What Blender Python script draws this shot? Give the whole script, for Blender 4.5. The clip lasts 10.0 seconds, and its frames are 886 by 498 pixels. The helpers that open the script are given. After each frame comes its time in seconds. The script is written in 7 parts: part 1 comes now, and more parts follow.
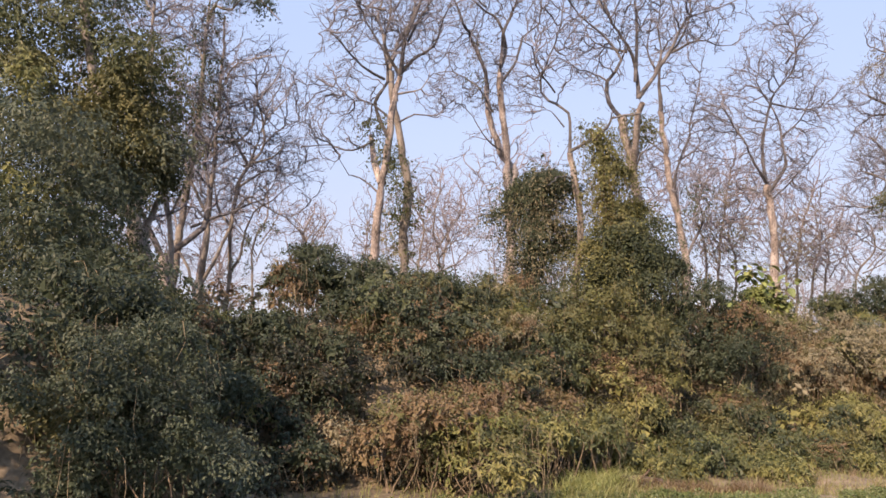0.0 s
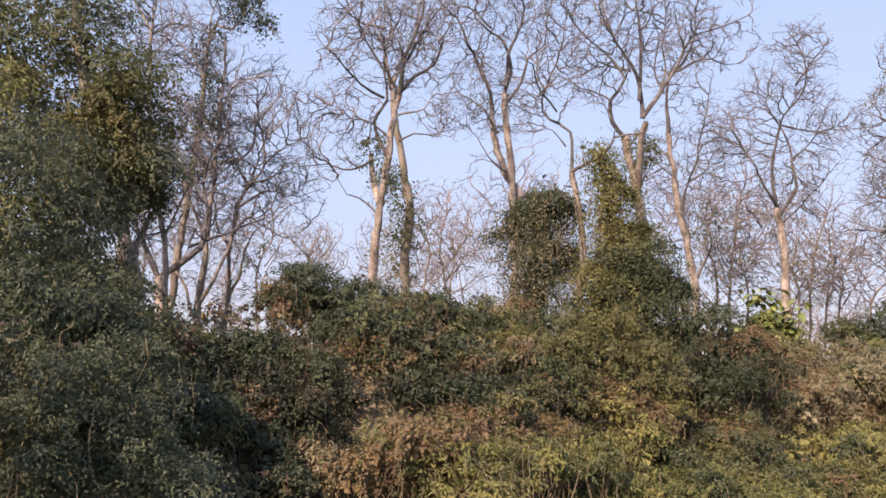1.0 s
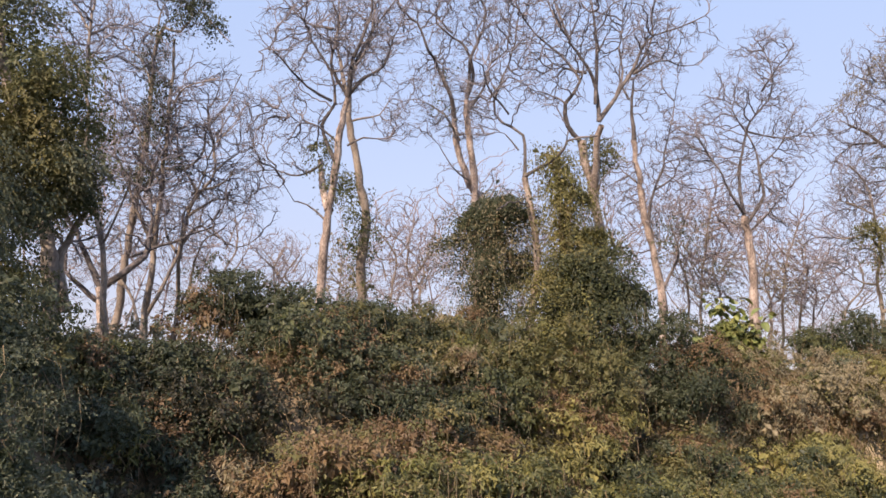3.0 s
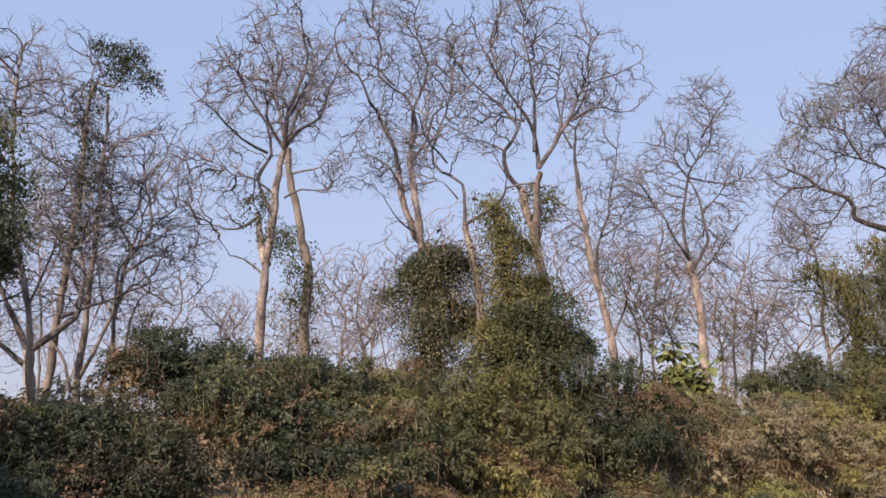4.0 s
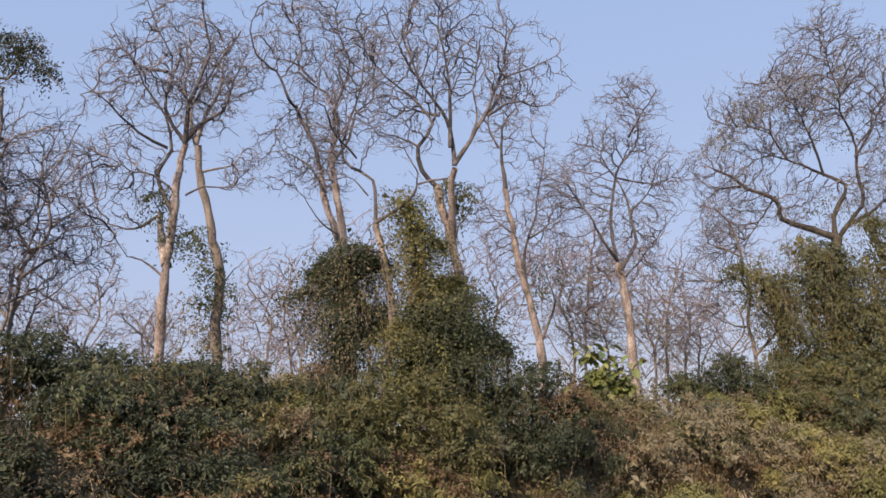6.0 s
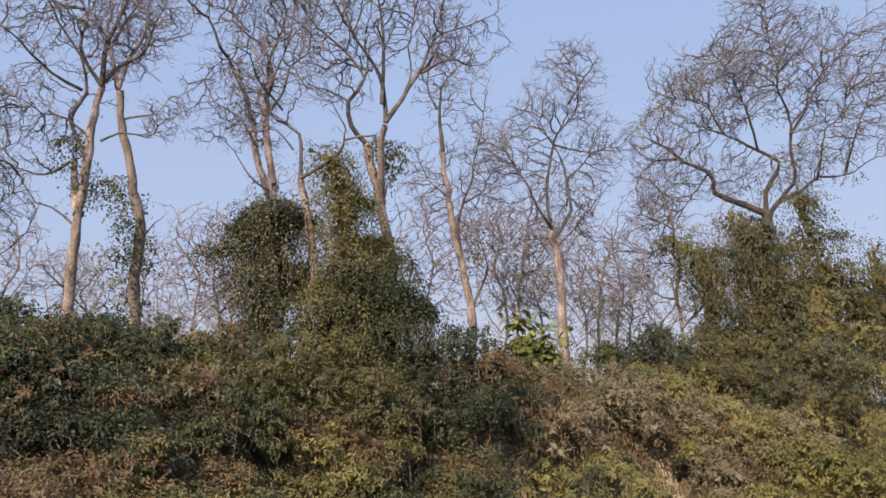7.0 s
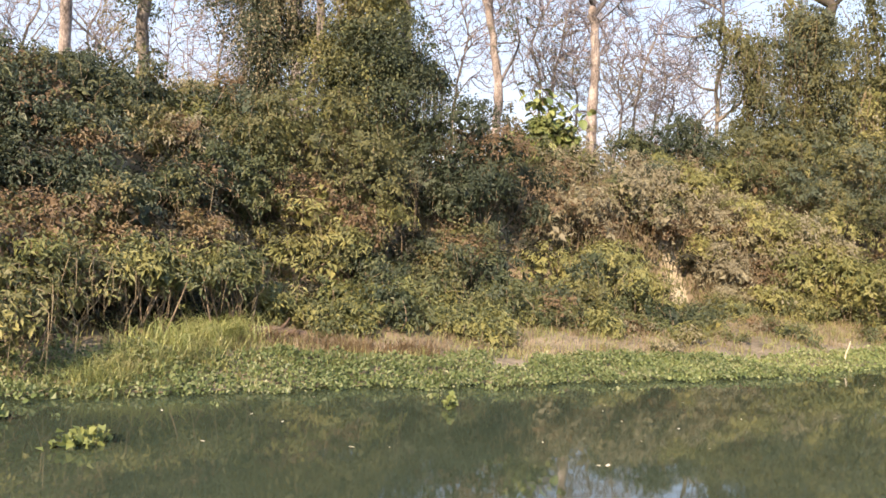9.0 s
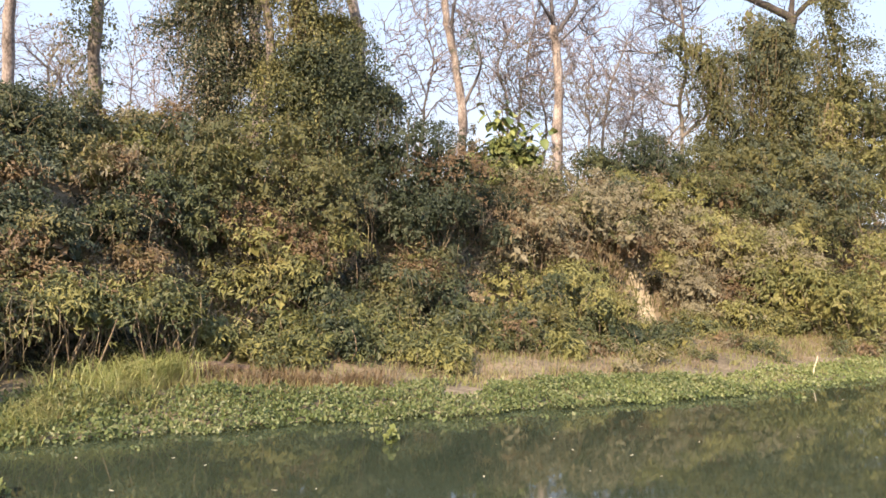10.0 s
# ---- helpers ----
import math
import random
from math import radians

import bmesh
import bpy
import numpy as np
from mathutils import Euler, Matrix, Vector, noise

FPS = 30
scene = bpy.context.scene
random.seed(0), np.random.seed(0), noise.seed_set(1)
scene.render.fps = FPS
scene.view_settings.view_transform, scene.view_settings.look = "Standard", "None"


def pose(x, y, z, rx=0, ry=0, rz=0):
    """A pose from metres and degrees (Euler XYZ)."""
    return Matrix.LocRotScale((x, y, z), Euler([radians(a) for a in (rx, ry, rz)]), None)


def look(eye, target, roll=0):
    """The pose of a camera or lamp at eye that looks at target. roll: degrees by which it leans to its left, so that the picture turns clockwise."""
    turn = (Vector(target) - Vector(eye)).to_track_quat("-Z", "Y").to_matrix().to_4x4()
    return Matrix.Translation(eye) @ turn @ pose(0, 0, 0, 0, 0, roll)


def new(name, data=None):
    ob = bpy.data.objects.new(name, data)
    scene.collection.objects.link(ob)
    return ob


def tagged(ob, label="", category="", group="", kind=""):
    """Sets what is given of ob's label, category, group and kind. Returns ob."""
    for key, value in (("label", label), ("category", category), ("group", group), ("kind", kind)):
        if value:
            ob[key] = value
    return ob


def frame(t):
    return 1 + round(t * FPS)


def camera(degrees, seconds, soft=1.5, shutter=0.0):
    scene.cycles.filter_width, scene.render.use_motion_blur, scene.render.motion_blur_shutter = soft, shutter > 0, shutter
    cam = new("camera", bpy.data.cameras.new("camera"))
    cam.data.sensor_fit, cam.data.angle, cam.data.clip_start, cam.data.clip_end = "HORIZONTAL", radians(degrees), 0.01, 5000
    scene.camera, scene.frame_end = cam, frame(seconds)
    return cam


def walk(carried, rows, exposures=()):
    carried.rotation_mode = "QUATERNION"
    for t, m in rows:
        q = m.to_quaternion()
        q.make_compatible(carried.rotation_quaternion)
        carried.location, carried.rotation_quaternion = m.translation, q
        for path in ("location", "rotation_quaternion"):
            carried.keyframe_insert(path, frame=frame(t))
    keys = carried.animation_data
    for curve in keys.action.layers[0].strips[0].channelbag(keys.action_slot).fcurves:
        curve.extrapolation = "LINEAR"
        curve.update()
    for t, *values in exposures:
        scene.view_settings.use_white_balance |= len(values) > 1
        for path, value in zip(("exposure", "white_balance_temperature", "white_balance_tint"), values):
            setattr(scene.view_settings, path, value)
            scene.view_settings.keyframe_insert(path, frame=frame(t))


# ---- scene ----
cam = camera(54.43, 10.0, soft=1.6)
walk(cam, [
    (0.0, look((-4.739, -0.156, 3.312), (8.346, 14.727, 6.015), 1.08)),
    (0.5, look((-4.259, -0.090, 3.281), (8.583, 14.924, 6.394), 1.18)),
    (1.0, look((-3.792, 0.007, 3.259), (8.970, 15.051, 6.544), 1.54)),
    (1.5, look((-3.327, 0.051, 3.224), (9.430, 15.107, 6.475), 1.71)),
    (2.0, look((-2.869, 0.061, 3.211), (9.883, 15.127, 6.435), 1.76)),
    (2.2, look((-2.683, 0.065, 3.217), (10.070, 15.133, 6.431), 1.77)),
    (3.3, look((-1.650, -0.001, 3.236), (11.443, 14.567, 7.278), 0.63)),
    (3.5, look((-1.464, 0.002, 3.214), (11.740, 14.373, 7.588), 0.13)),
    (4.0, look((-1.006, 0.014, 3.215), (12.446, 13.988, 8.089), -0.74)),
    (4.5, look((-0.514, 0.015, 3.227), (13.165, 13.624, 8.487), -1.53)),
    (5.0, look((-0.000, -0.000, 3.181), (13.706, 13.565, 8.485), -1.44)),
    (5.2, look((0.198, -0.003, 3.198), (13.970, 13.518, 8.444), -2.16)),
    (6.3, look((1.232, 0.005, 3.217), (15.779, 12.862, 8.024), -1.32)),
    (6.5, look((1.429, 0.003, 3.228), (16.263, 12.609, 7.815), -1.11)),
    (7.0, look((1.919, -0.001, 3.215), (17.106, 12.308, 7.440), -0.55)),
    (7.5, look((2.380, 0.015, 3.165), (17.653, 12.723, 5.453), 1.68)),
    (8.0, look((2.856, 0.031, 3.101), (17.903, 13.203, 3.415), 3.80)),
    (8.5, look((3.299, 0.017, 3.075), (18.239, 13.290, 2.299), 4.62)),
    (9.0, look((3.774, -0.042, 3.084), (18.738, 13.202, 2.259), 4.29)),
    (9.5, look((4.251, -0.142, 3.098), (19.359, 12.961, 2.907), 2.21)),
    (10.0, look((4.749, -0.155, 3.079), (19.959, 12.830, 2.871), 2.35)),
], exposures=[(0.0, 0.91, 7430, 28), (3.0, 0.85, 7420, 28), (4.5, 0.5, 7150, 26), (7.0, 0.49, 7150, 25), (7.5, 0.60, 7250, 24), (8.0, 0.98, 7400, 22), (8.5, 1.16, 7400, 21), (9.0, 1.42, 7400, 20), (9.5, 1.52, 7400, 20), (10.0, 1.32, 7400, 20)])

# ---- world and sun ----
SUN_FROM = Vector((-0.80, -0.30, 0.54)).normalized()
world = bpy.data.worlds.new("sky")
scene.world = world
world.use_nodes = True
wn = world.node_tree
sky = wn.nodes.new("ShaderNodeTexSky")
sky.sky_type = "NISHITA"
sky.sun_disc = False
sky.sun_elevation = math.asin(SUN_FROM.z)
sky.sun_rotation = math.atan2(SUN_FROM.x, SUN_FROM.y)
sky.dust_density = 1.0
sky.ozone_density = 1.0
sky.air_density = 1.0
# thin winter haze evens out the sky's colour
haze = wn.nodes.new("ShaderNodeMix")
haze.data_type = "RGBA"
haze.inputs[0].default_value = 0.74
up_dir, split = wn.nodes.new("ShaderNodeTexCoord"), wn.nodes.new("ShaderNodeSeparateXYZ")
tone = wn.nodes.new("ShaderNodeValToRGB")
tone.color_ramp.elements[0].color = (0.285, 0.337, 0.435, 1)
tone.color_ramp.elements[1].color = (0.235, 0.42, 0.70, 1)
tone.color_ramp.elements[1].position = 0.7
lower = tone.color_ramp.elements.new(0.25)
lower.color = (0.295, 0.425, 0.61, 1)
lift = wn.nodes.new("ShaderNodeVectorMath")
lift.operation = "SCALE"
lift.inputs["Scale"].default_value = 10.0
wn.links.new(up_dir.outputs["Generated"], split.inputs[0])
wn.links.new(split.outputs["Z"], tone.inputs["Fac"])
wn.links.new(tone.outputs["Color"], lift.inputs[0])
wn.links.new(lift.outputs[0], haze.inputs[7])
wn.links.new(sky.outputs[0], haze.inputs[6])
wn.nodes["Background"].inputs["Strength"].default_value = 0.102
wn.links.new(haze.outputs[2], wn.nodes["Background"].inputs["Color"])
sun = new("sun", bpy.data.lights.new("sun", "SUN"))
sun.data.energy = 4.1
sun.data.angle = radians(0.7)
sun.data.color = (1.0, 0.88, 0.68)
sun.matrix_world = look(SUN_FROM * 60, (0, 0, 0))

# ---- materials ----
def material(name):
    m = bpy.data.materials.new(name)
    m.use_nodes = True
    t = m.node_tree
    return m, t, t.nodes["Principled BSDF"], t.nodes.new


def ramp_of(t, colours):
    r = t.nodes.new("ShaderNodeValToRGB")
    e = r.color_ramp.elements
    while len(e) < len(colours):
        e.new(0.5)
    for n, c in enumerate(colours):
        e[n].position = n / (len(colours) - 1)
        e[n].color = (*c, 1)
    return r


def leaf_material(name, colours, rough=0.55, patch=0.68):
    """Leaves: each blade takes its own shade, with noise patches of darker and lighter tone."""
    m, t, b, add = material(name)
    geo, tex, mix = add("ShaderNodeNewGeometry"), add("ShaderNodeTexNoise"), add("ShaderNodeMath")
    tex.inputs["Scale"].default_value = 0.6
    tex.inputs["Detail"].default_value = 5.0
    tex.inputs["Roughness"].default_value = 0.64
    t.links.new(geo.outputs["Position"], tex.inputs["Vector"])
    spread = add("ShaderNodeMapRange")
    spread.inputs["From Min"].default_value, spread.inputs["From Max"].default_value = 0.32, 0.68
    t.links.new(tex.outputs["Fac"], spread.inputs["Value"])
    mix = add("ShaderNodeMix")
    mix.inputs["Factor"].default_value = patch
    t.links.new(geo.outputs["Random Per Island"], mix.inputs["A"])
    t.links.new(spread.outputs["Result"], mix.inputs["B"])
    r = ramp_of(t, colours)
    t.links.new(mix.outputs["Result"], r.inputs["Fac"])
    t.links.new(r.outputs["Color"], b.inputs["Base Color"])
    b.inputs["Roughness"].default_value = rough
    b.inputs["Specular IOR Level"].default_value = 0.42
    trans, both = add("ShaderNodeBsdfTranslucent"), add("ShaderNodeMixShader")
    t.links.new(r.outputs["Color"], trans.inputs["Color"])
    both.inputs["Fac"].default_value = 0.25
    t.links.new(b.outputs[0], both.inputs[1])
    t.links.new(trans.outputs[0], both.inputs[2])
    t.links.new(both.outputs[0], t.nodes["Material Output"].inputs["Surface"])
    return m


def rough_material(name, colours, scale, rough=0.9, bump=0.4, detail=8.0, stretch=(1, 1, 1)):
    """Bark, soil and dead wood: noise at two scales and a bump."""
    m, t, b, add = material(name)
    coord, mapping = add("ShaderNodeTexCoord"), add("ShaderNodeMapping")
    mapping.inputs["Scale"].default_value = stretch
    t.links.new(coord.outputs["Object"], mapping.inputs["Vector"])
    big, fine, mix = add("ShaderNodeTexNoise"), add("ShaderNodeTexNoise"), add("ShaderNodeMix")
    for n, s in ((big, scale), (fine, scale * 7)):
        n.inputs["Scale"].default_value = s
        n.inputs["Detail"].default_value = detail
        t.links.new(mapping.outputs[0], n.inputs["Vector"])
    mix.inputs["Factor"].default_value = 0.45
    t.links.new(big.outputs["Fac"], mix.inputs["A"])
    t.links.new(fine.outputs["Fac"], mix.inputs["B"])
    spread = add("ShaderNodeMapRange")
    spread.inputs["From Min"].default_value, spread.inputs["From Max"].default_value = 0.35, 0.65
    t.links.new(mix.outputs["Result"], spread.inputs["Value"])
    r = ramp_of(t, colours)
    t.links.new(spread.outputs["Result"], r.inputs["Fac"])
    t.links.new(r.outputs["Color"], b.inputs["Base Color"])
    b.inputs["Roughness"].default_value = rough
    bm_ = add("ShaderNodeBump")
    bm_.inputs["Strength"].default_value = bump
    bm_.inputs["Distance"].default_value = 0.05
    t.links.new(mix.outputs["Result"], bm_.inputs["Height"])
    t.links.new(bm_.outputs[0], b.inputs["Normal"])
    return m


def water_material():
    m, t, b, add = material("river_water")
    coord, mapping = add("ShaderNodeTexCoord"), add("ShaderNodeMapping")
    mapping.inputs["Rotation"].default_value = (0, 0, radians(-42))
    mapping.inputs["Scale"].default_value = (0.5, 1.6, 1)
    t.links.new(coord.outputs["Object"], mapping.inputs["Vector"])
    waves, swell = add("ShaderNodeTexNoise"), add("ShaderNodeTexNoise")
    waves.inputs["Scale"].default_value, waves.inputs["Detail"].default_value = 5.0, 3.0
    swell.inputs["Scale"].default_value, swell.inputs["Detail"].default_value = 0.7, 2.0
    total = add("ShaderNodeMath")
    total.operation = "ADD"
    for n in (waves, swell):
        t.links.new(mapping.outputs[0], n.inputs["Vector"])
    t.links.new(waves.outputs["Fac"], total.inputs[0])
    t.links.new(swell.outputs["Fac"], total.inputs[1])
    bump = add("ShaderNodeBump")
    bump.inputs["Strength"].default_value = 0.0045
    bump.inputs["Distance"].default_value = 0.05
    t.links.new(total.outputs[0], bump.inputs["Height"])
    t.links.new(bump.outputs[0], b.inputs["Normal"])
    silt = ramp_of(t, [(0.029, 0.042, 0.027), (0.045, 0.056, 0.034)])
    t.links.new(swell.outputs["Fac"], silt.inputs["Fac"])
    t.links.new(silt.outputs[0], b.inputs["Base Color"])
    b.inputs["Roughness"].default_value = 0.03
    b.inputs["IOR"].default_value = 2.3
    return m


BARK_PALE = rough_material("pale_bark", [(0.085, 0.068, 0.06), (0.29, 0.24, 0.215), (0.52, 0.455, 0.415)], 2.6, bump=0.8, stretch=(1, 1, 0.45))
BARK_GREY = rough_material("grey_bark", [(0.10, 0.085, 0.075), (0.22, 0.19, 0.165), (0.33, 0.29, 0.25)], 2.5, stretch=(1, 1, 0.4))
BARK_DARK = rough_material("dark_bark", [(0.028, 0.025, 0.022), (0.065, 0.056, 0.048), (0.13, 0.108, 0.093)], 2.5, stretch=(1, 1, 0.4))
# darker than the pale trunks: shade on the upper limbs put into the bark
LIMB_SHADED = rough_material("limb_bark_tone", [(0.045, 0.041, 0.042), (0.10, 0.091, 0.091), (0.22, 0.20, 0.198)], 0.9)
TWIG = rough_material("twig_bark", [(0.066, 0.064, 0.074), (0.15, 0.144, 0.162), (0.29, 0.278, 0.305)], 0.8)
# twig bark of the far trees: paler and more lilac than TWIG
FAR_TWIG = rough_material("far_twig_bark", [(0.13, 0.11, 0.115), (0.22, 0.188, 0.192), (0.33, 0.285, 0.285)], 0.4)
VINE = rough_material("dry_hanging_vine", [(0.12, 0.09, 0.055), (0.22, 0.17, 0.10), (0.33, 0.26, 0.16)], 3.0)
STEM = rough_material("vine_stem", [(0.07, 0.05, 0.035), (0.16, 0.12, 0.08), (0.26, 0.20, 0.13)], 3.0)
SOIL = rough_material("bank_soil", [(0.085, 0.066, 0.043), (0.175, 0.136, 0.088), (0.30, 0.236, 0.16)], 1.3, bump=0.9)
LEDGE = rough_material("reddish_ledge", [(0.045, 0.031, 0.023), (0.095, 0.064, 0.046), (0.16, 0.115, 0.082)], 3.0, stretch=(0.3, 1, 1))
WATER = water_material()
LEAF = {
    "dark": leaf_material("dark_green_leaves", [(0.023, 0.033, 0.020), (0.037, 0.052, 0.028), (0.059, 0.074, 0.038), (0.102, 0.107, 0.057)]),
    "mid": leaf_material("green_leaves", [(0.040, 0.057, 0.024), (0.073, 0.089, 0.038), (0.114, 0.122, 0.050), (0.169, 0.158, 0.068)]),
    "olive": leaf_material("olive_leaves", [(0.055, 0.065, 0.029), (0.096, 0.101, 0.041), (0.146, 0.138, 0.053), (0.201, 0.168, 0.070)]),
    "yellow": leaf_material("yellow_green_leaves", [(0.070, 0.084, 0.033), (0.128, 0.141, 0.047), (0.200, 0.191, 0.062), (0.276, 0.237, 0.083)]),
    "brown": leaf_material("withered_brown_leaves", [(0.087, 0.056, 0.034), (0.143, 0.095, 0.054), (0.194, 0.131, 0.071), (0.204, 0.165, 0.076)]),
    "grey": leaf_material("dull_grey_green_leaves", [(0.049, 0.067, 0.045), (0.074, 0.093, 0.058), (0.107, 0.123, 0.074), (0.155, 0.158, 0.091)]),
    # undergrowth in near-black colours: shade of the gaps put into the leaves
    "shade": leaf_material("gap_shade_leaves", [(0.024, 0.028, 0.016), (0.031, 0.033, 0.018), (0.038, 0.035, 0.021), (0.046, 0.038, 0.023)]),
    "fresh": leaf_material("fresh_light_green_leaves", [(0.07, 0.105, 0.034), (0.14, 0.17, 0.05), (0.24, 0.25, 0.09)]),
    "dry": leaf_material("dry_tan_leaves", [(0.148, 0.129, 0.084), (0.215, 0.189, 0.119), (0.263, 0.231, 0.145), (0.191, 0.184, 0.084)]),
    "gold": leaf_material("golden_green_leaves", [(0.094, 0.102, 0.041), (0.176, 0.179, 0.062), (0.256, 0.239, 0.085), (0.337, 0.291, 0.119)]),
    "grass": leaf_material("riverside_grass", [(0.158, 0.185, 0.062), (0.220, 0.231, 0.078), (0.271, 0.249, 0.103), (0.319, 0.268, 0.138)], 0.65),
    "reed": leaf_material("bright_reed_blades", [(0.19, 0.23, 0.075), (0.29, 0.325, 0.11), (0.38, 0.38, 0.15), (0.46, 0.43, 0.23)], 0.6, 0.3),
    "straw": leaf_material("dry_straw_grass", [(0.16, 0.12, 0.075), (0.27, 0.21, 0.13), (0.36, 0.285, 0.185)], 0.7),
    "lettuce": leaf_material("bright_floating_leaves", [(0.065, 0.095, 0.034), (0.14, 0.18, 0.058), (0.21, 0.24, 0.09), (0.38, 0.37, 0.21)], 0.5, 0.35),
    "lily": leaf_material("water_plant_leaves", [(0.038, 0.058, 0.022), (0.095, 0.13, 0.044), (0.155, 0.185, 0.072), (0.33, 0.32, 0.19)], 0.5, 0.35),
}

# ---- building tools ----
def mesh_of(name, verts, faces, mat, smooth=False):
    """A mesh from arrays; faces is an n x k array."""
    verts, faces = np.asarray(verts, np.float32), np.asarray(faces, np.int32)
    me = bpy.data.meshes.new(name)
    k = faces.shape[1]
    me.vertices.add(len(verts))
    me.vertices.foreach_set("co", verts.ravel())
    me.loops.add(faces.size)
    me.loops.foreach_set("vertex_index", faces.ravel())
    me.polygons.add(len(faces))
    me.polygons.foreach_set("loop_start", np.arange(len(faces), dtype=np.int32) * k)
    me.polygons.foreach_set("loop_total", np.full(len(faces), k, np.int32))
    me.polygons.foreach_set("use_smooth", np.full(len(faces), smooth))
    me.update(calc_edges=True)
    me.materials.append(mat)
    return me


def thing(name, at, label, category, group=""):
    ob = new(name)
    ob.empty_display_size = 0.3
    ob.matrix_world = pose(*at)
    return tagged(ob, label, category, group)


def part(name, data, parent, label="", kind=""):
    ob = new(name, data)
    ob.parent = parent
    return tagged(ob, label, kind=kind)


def unit(v):
    return v / np.maximum(np.linalg.norm(v, axis=-1, keepdims=True), 1e-6)


def blades(rng, at, face, length, width, droop=0.35):
    """Leaf blades folded along the midrib: four corners and two triangles each."""
    n = len(at)
    face = unit(face)
    tip = unit(rng.normal(size=(n, 3)) + np.array([0, 0, -droop]) * 3)
    tip = unit(tip - face * (tip * face).sum(1, keepdims=True) * 0.8)
    side = unit(np.cross(face, tip))
    size = length * rng.uniform(0.6, 1.3, (n, 1))
    wide = size * width * rng.uniform(0.8, 1.2, (n, 1))
    belly = at + tip * size * 0.45 + face * wide * 0.25
    verts = np.stack([at, belly + side * wide * 0.5, at + tip * size, belly - side * wide * 0.5], 1).reshape(-1, 3)
    i = np.arange(n)[:, None] * 4
    faces = np.concatenate([i + [0, 1, 2], i + [0, 2, 3]])
    return verts, faces


def tubes(paths, sides=5):
    """Tapered round tubes: paths of (points, radii)."""
    allv, allf, start = [], [], 0
    ring = np.linspace(0, 2 * np.pi, sides, endpoint=False)
    k = np.arange(sides)
    for pts, rad in paths:
        pts, rad = np.asarray(pts, float), np.asarray(rad, float)
        way = unit(np.gradient(pts, axis=0))
        a = np.cross(way, (0.31, 0.87, 0.22))
        a = unit(a)
        b = np.cross(way, a)
        v = pts[:, None] + rad[:, None, None] * (np.cos(ring)[None, :, None] * a[:, None] + np.sin(ring)[None, :, None] * b[:, None])
        allv.append(v.reshape(-1, 3))
        for n in range(len(pts) - 1):
            o = start + n * sides
            allf.append(np.stack([o + k, o + (k + 1) % sides, o + sides + (k + 1) % sides, o + sides + k], 1))
        start += len(pts) * sides
    return np.concatenate(allv), np.concatenate(allf)


def smooth_line(pts, step):
    """A gently curved line through the points (Catmull-Rom), cut to steps."""
    p = np.asarray(pts, float)
    p = np.vstack([2 * p[0] - p[1], p, 2 * p[-1] - p[-2]])
    out = []
    for n in range(1, len(p) - 2):
        m = max(2, int(np.linalg.norm(p[n + 1] - p[n]) / step))
        t = np.linspace(0, 1, m, endpoint=False)[:, None]
        a, b, c, d = p[n - 1], p[n], p[n + 1], p[n + 2]
        out.append(0.5 * (2 * b + (c - a) * t + (2 * a - 5 * b + 4 * c - d) * t**2 + (3 * b - a - 3 * c + d) * t**3))
    out.append(p[-2][None])
    return np.concatenate(out)


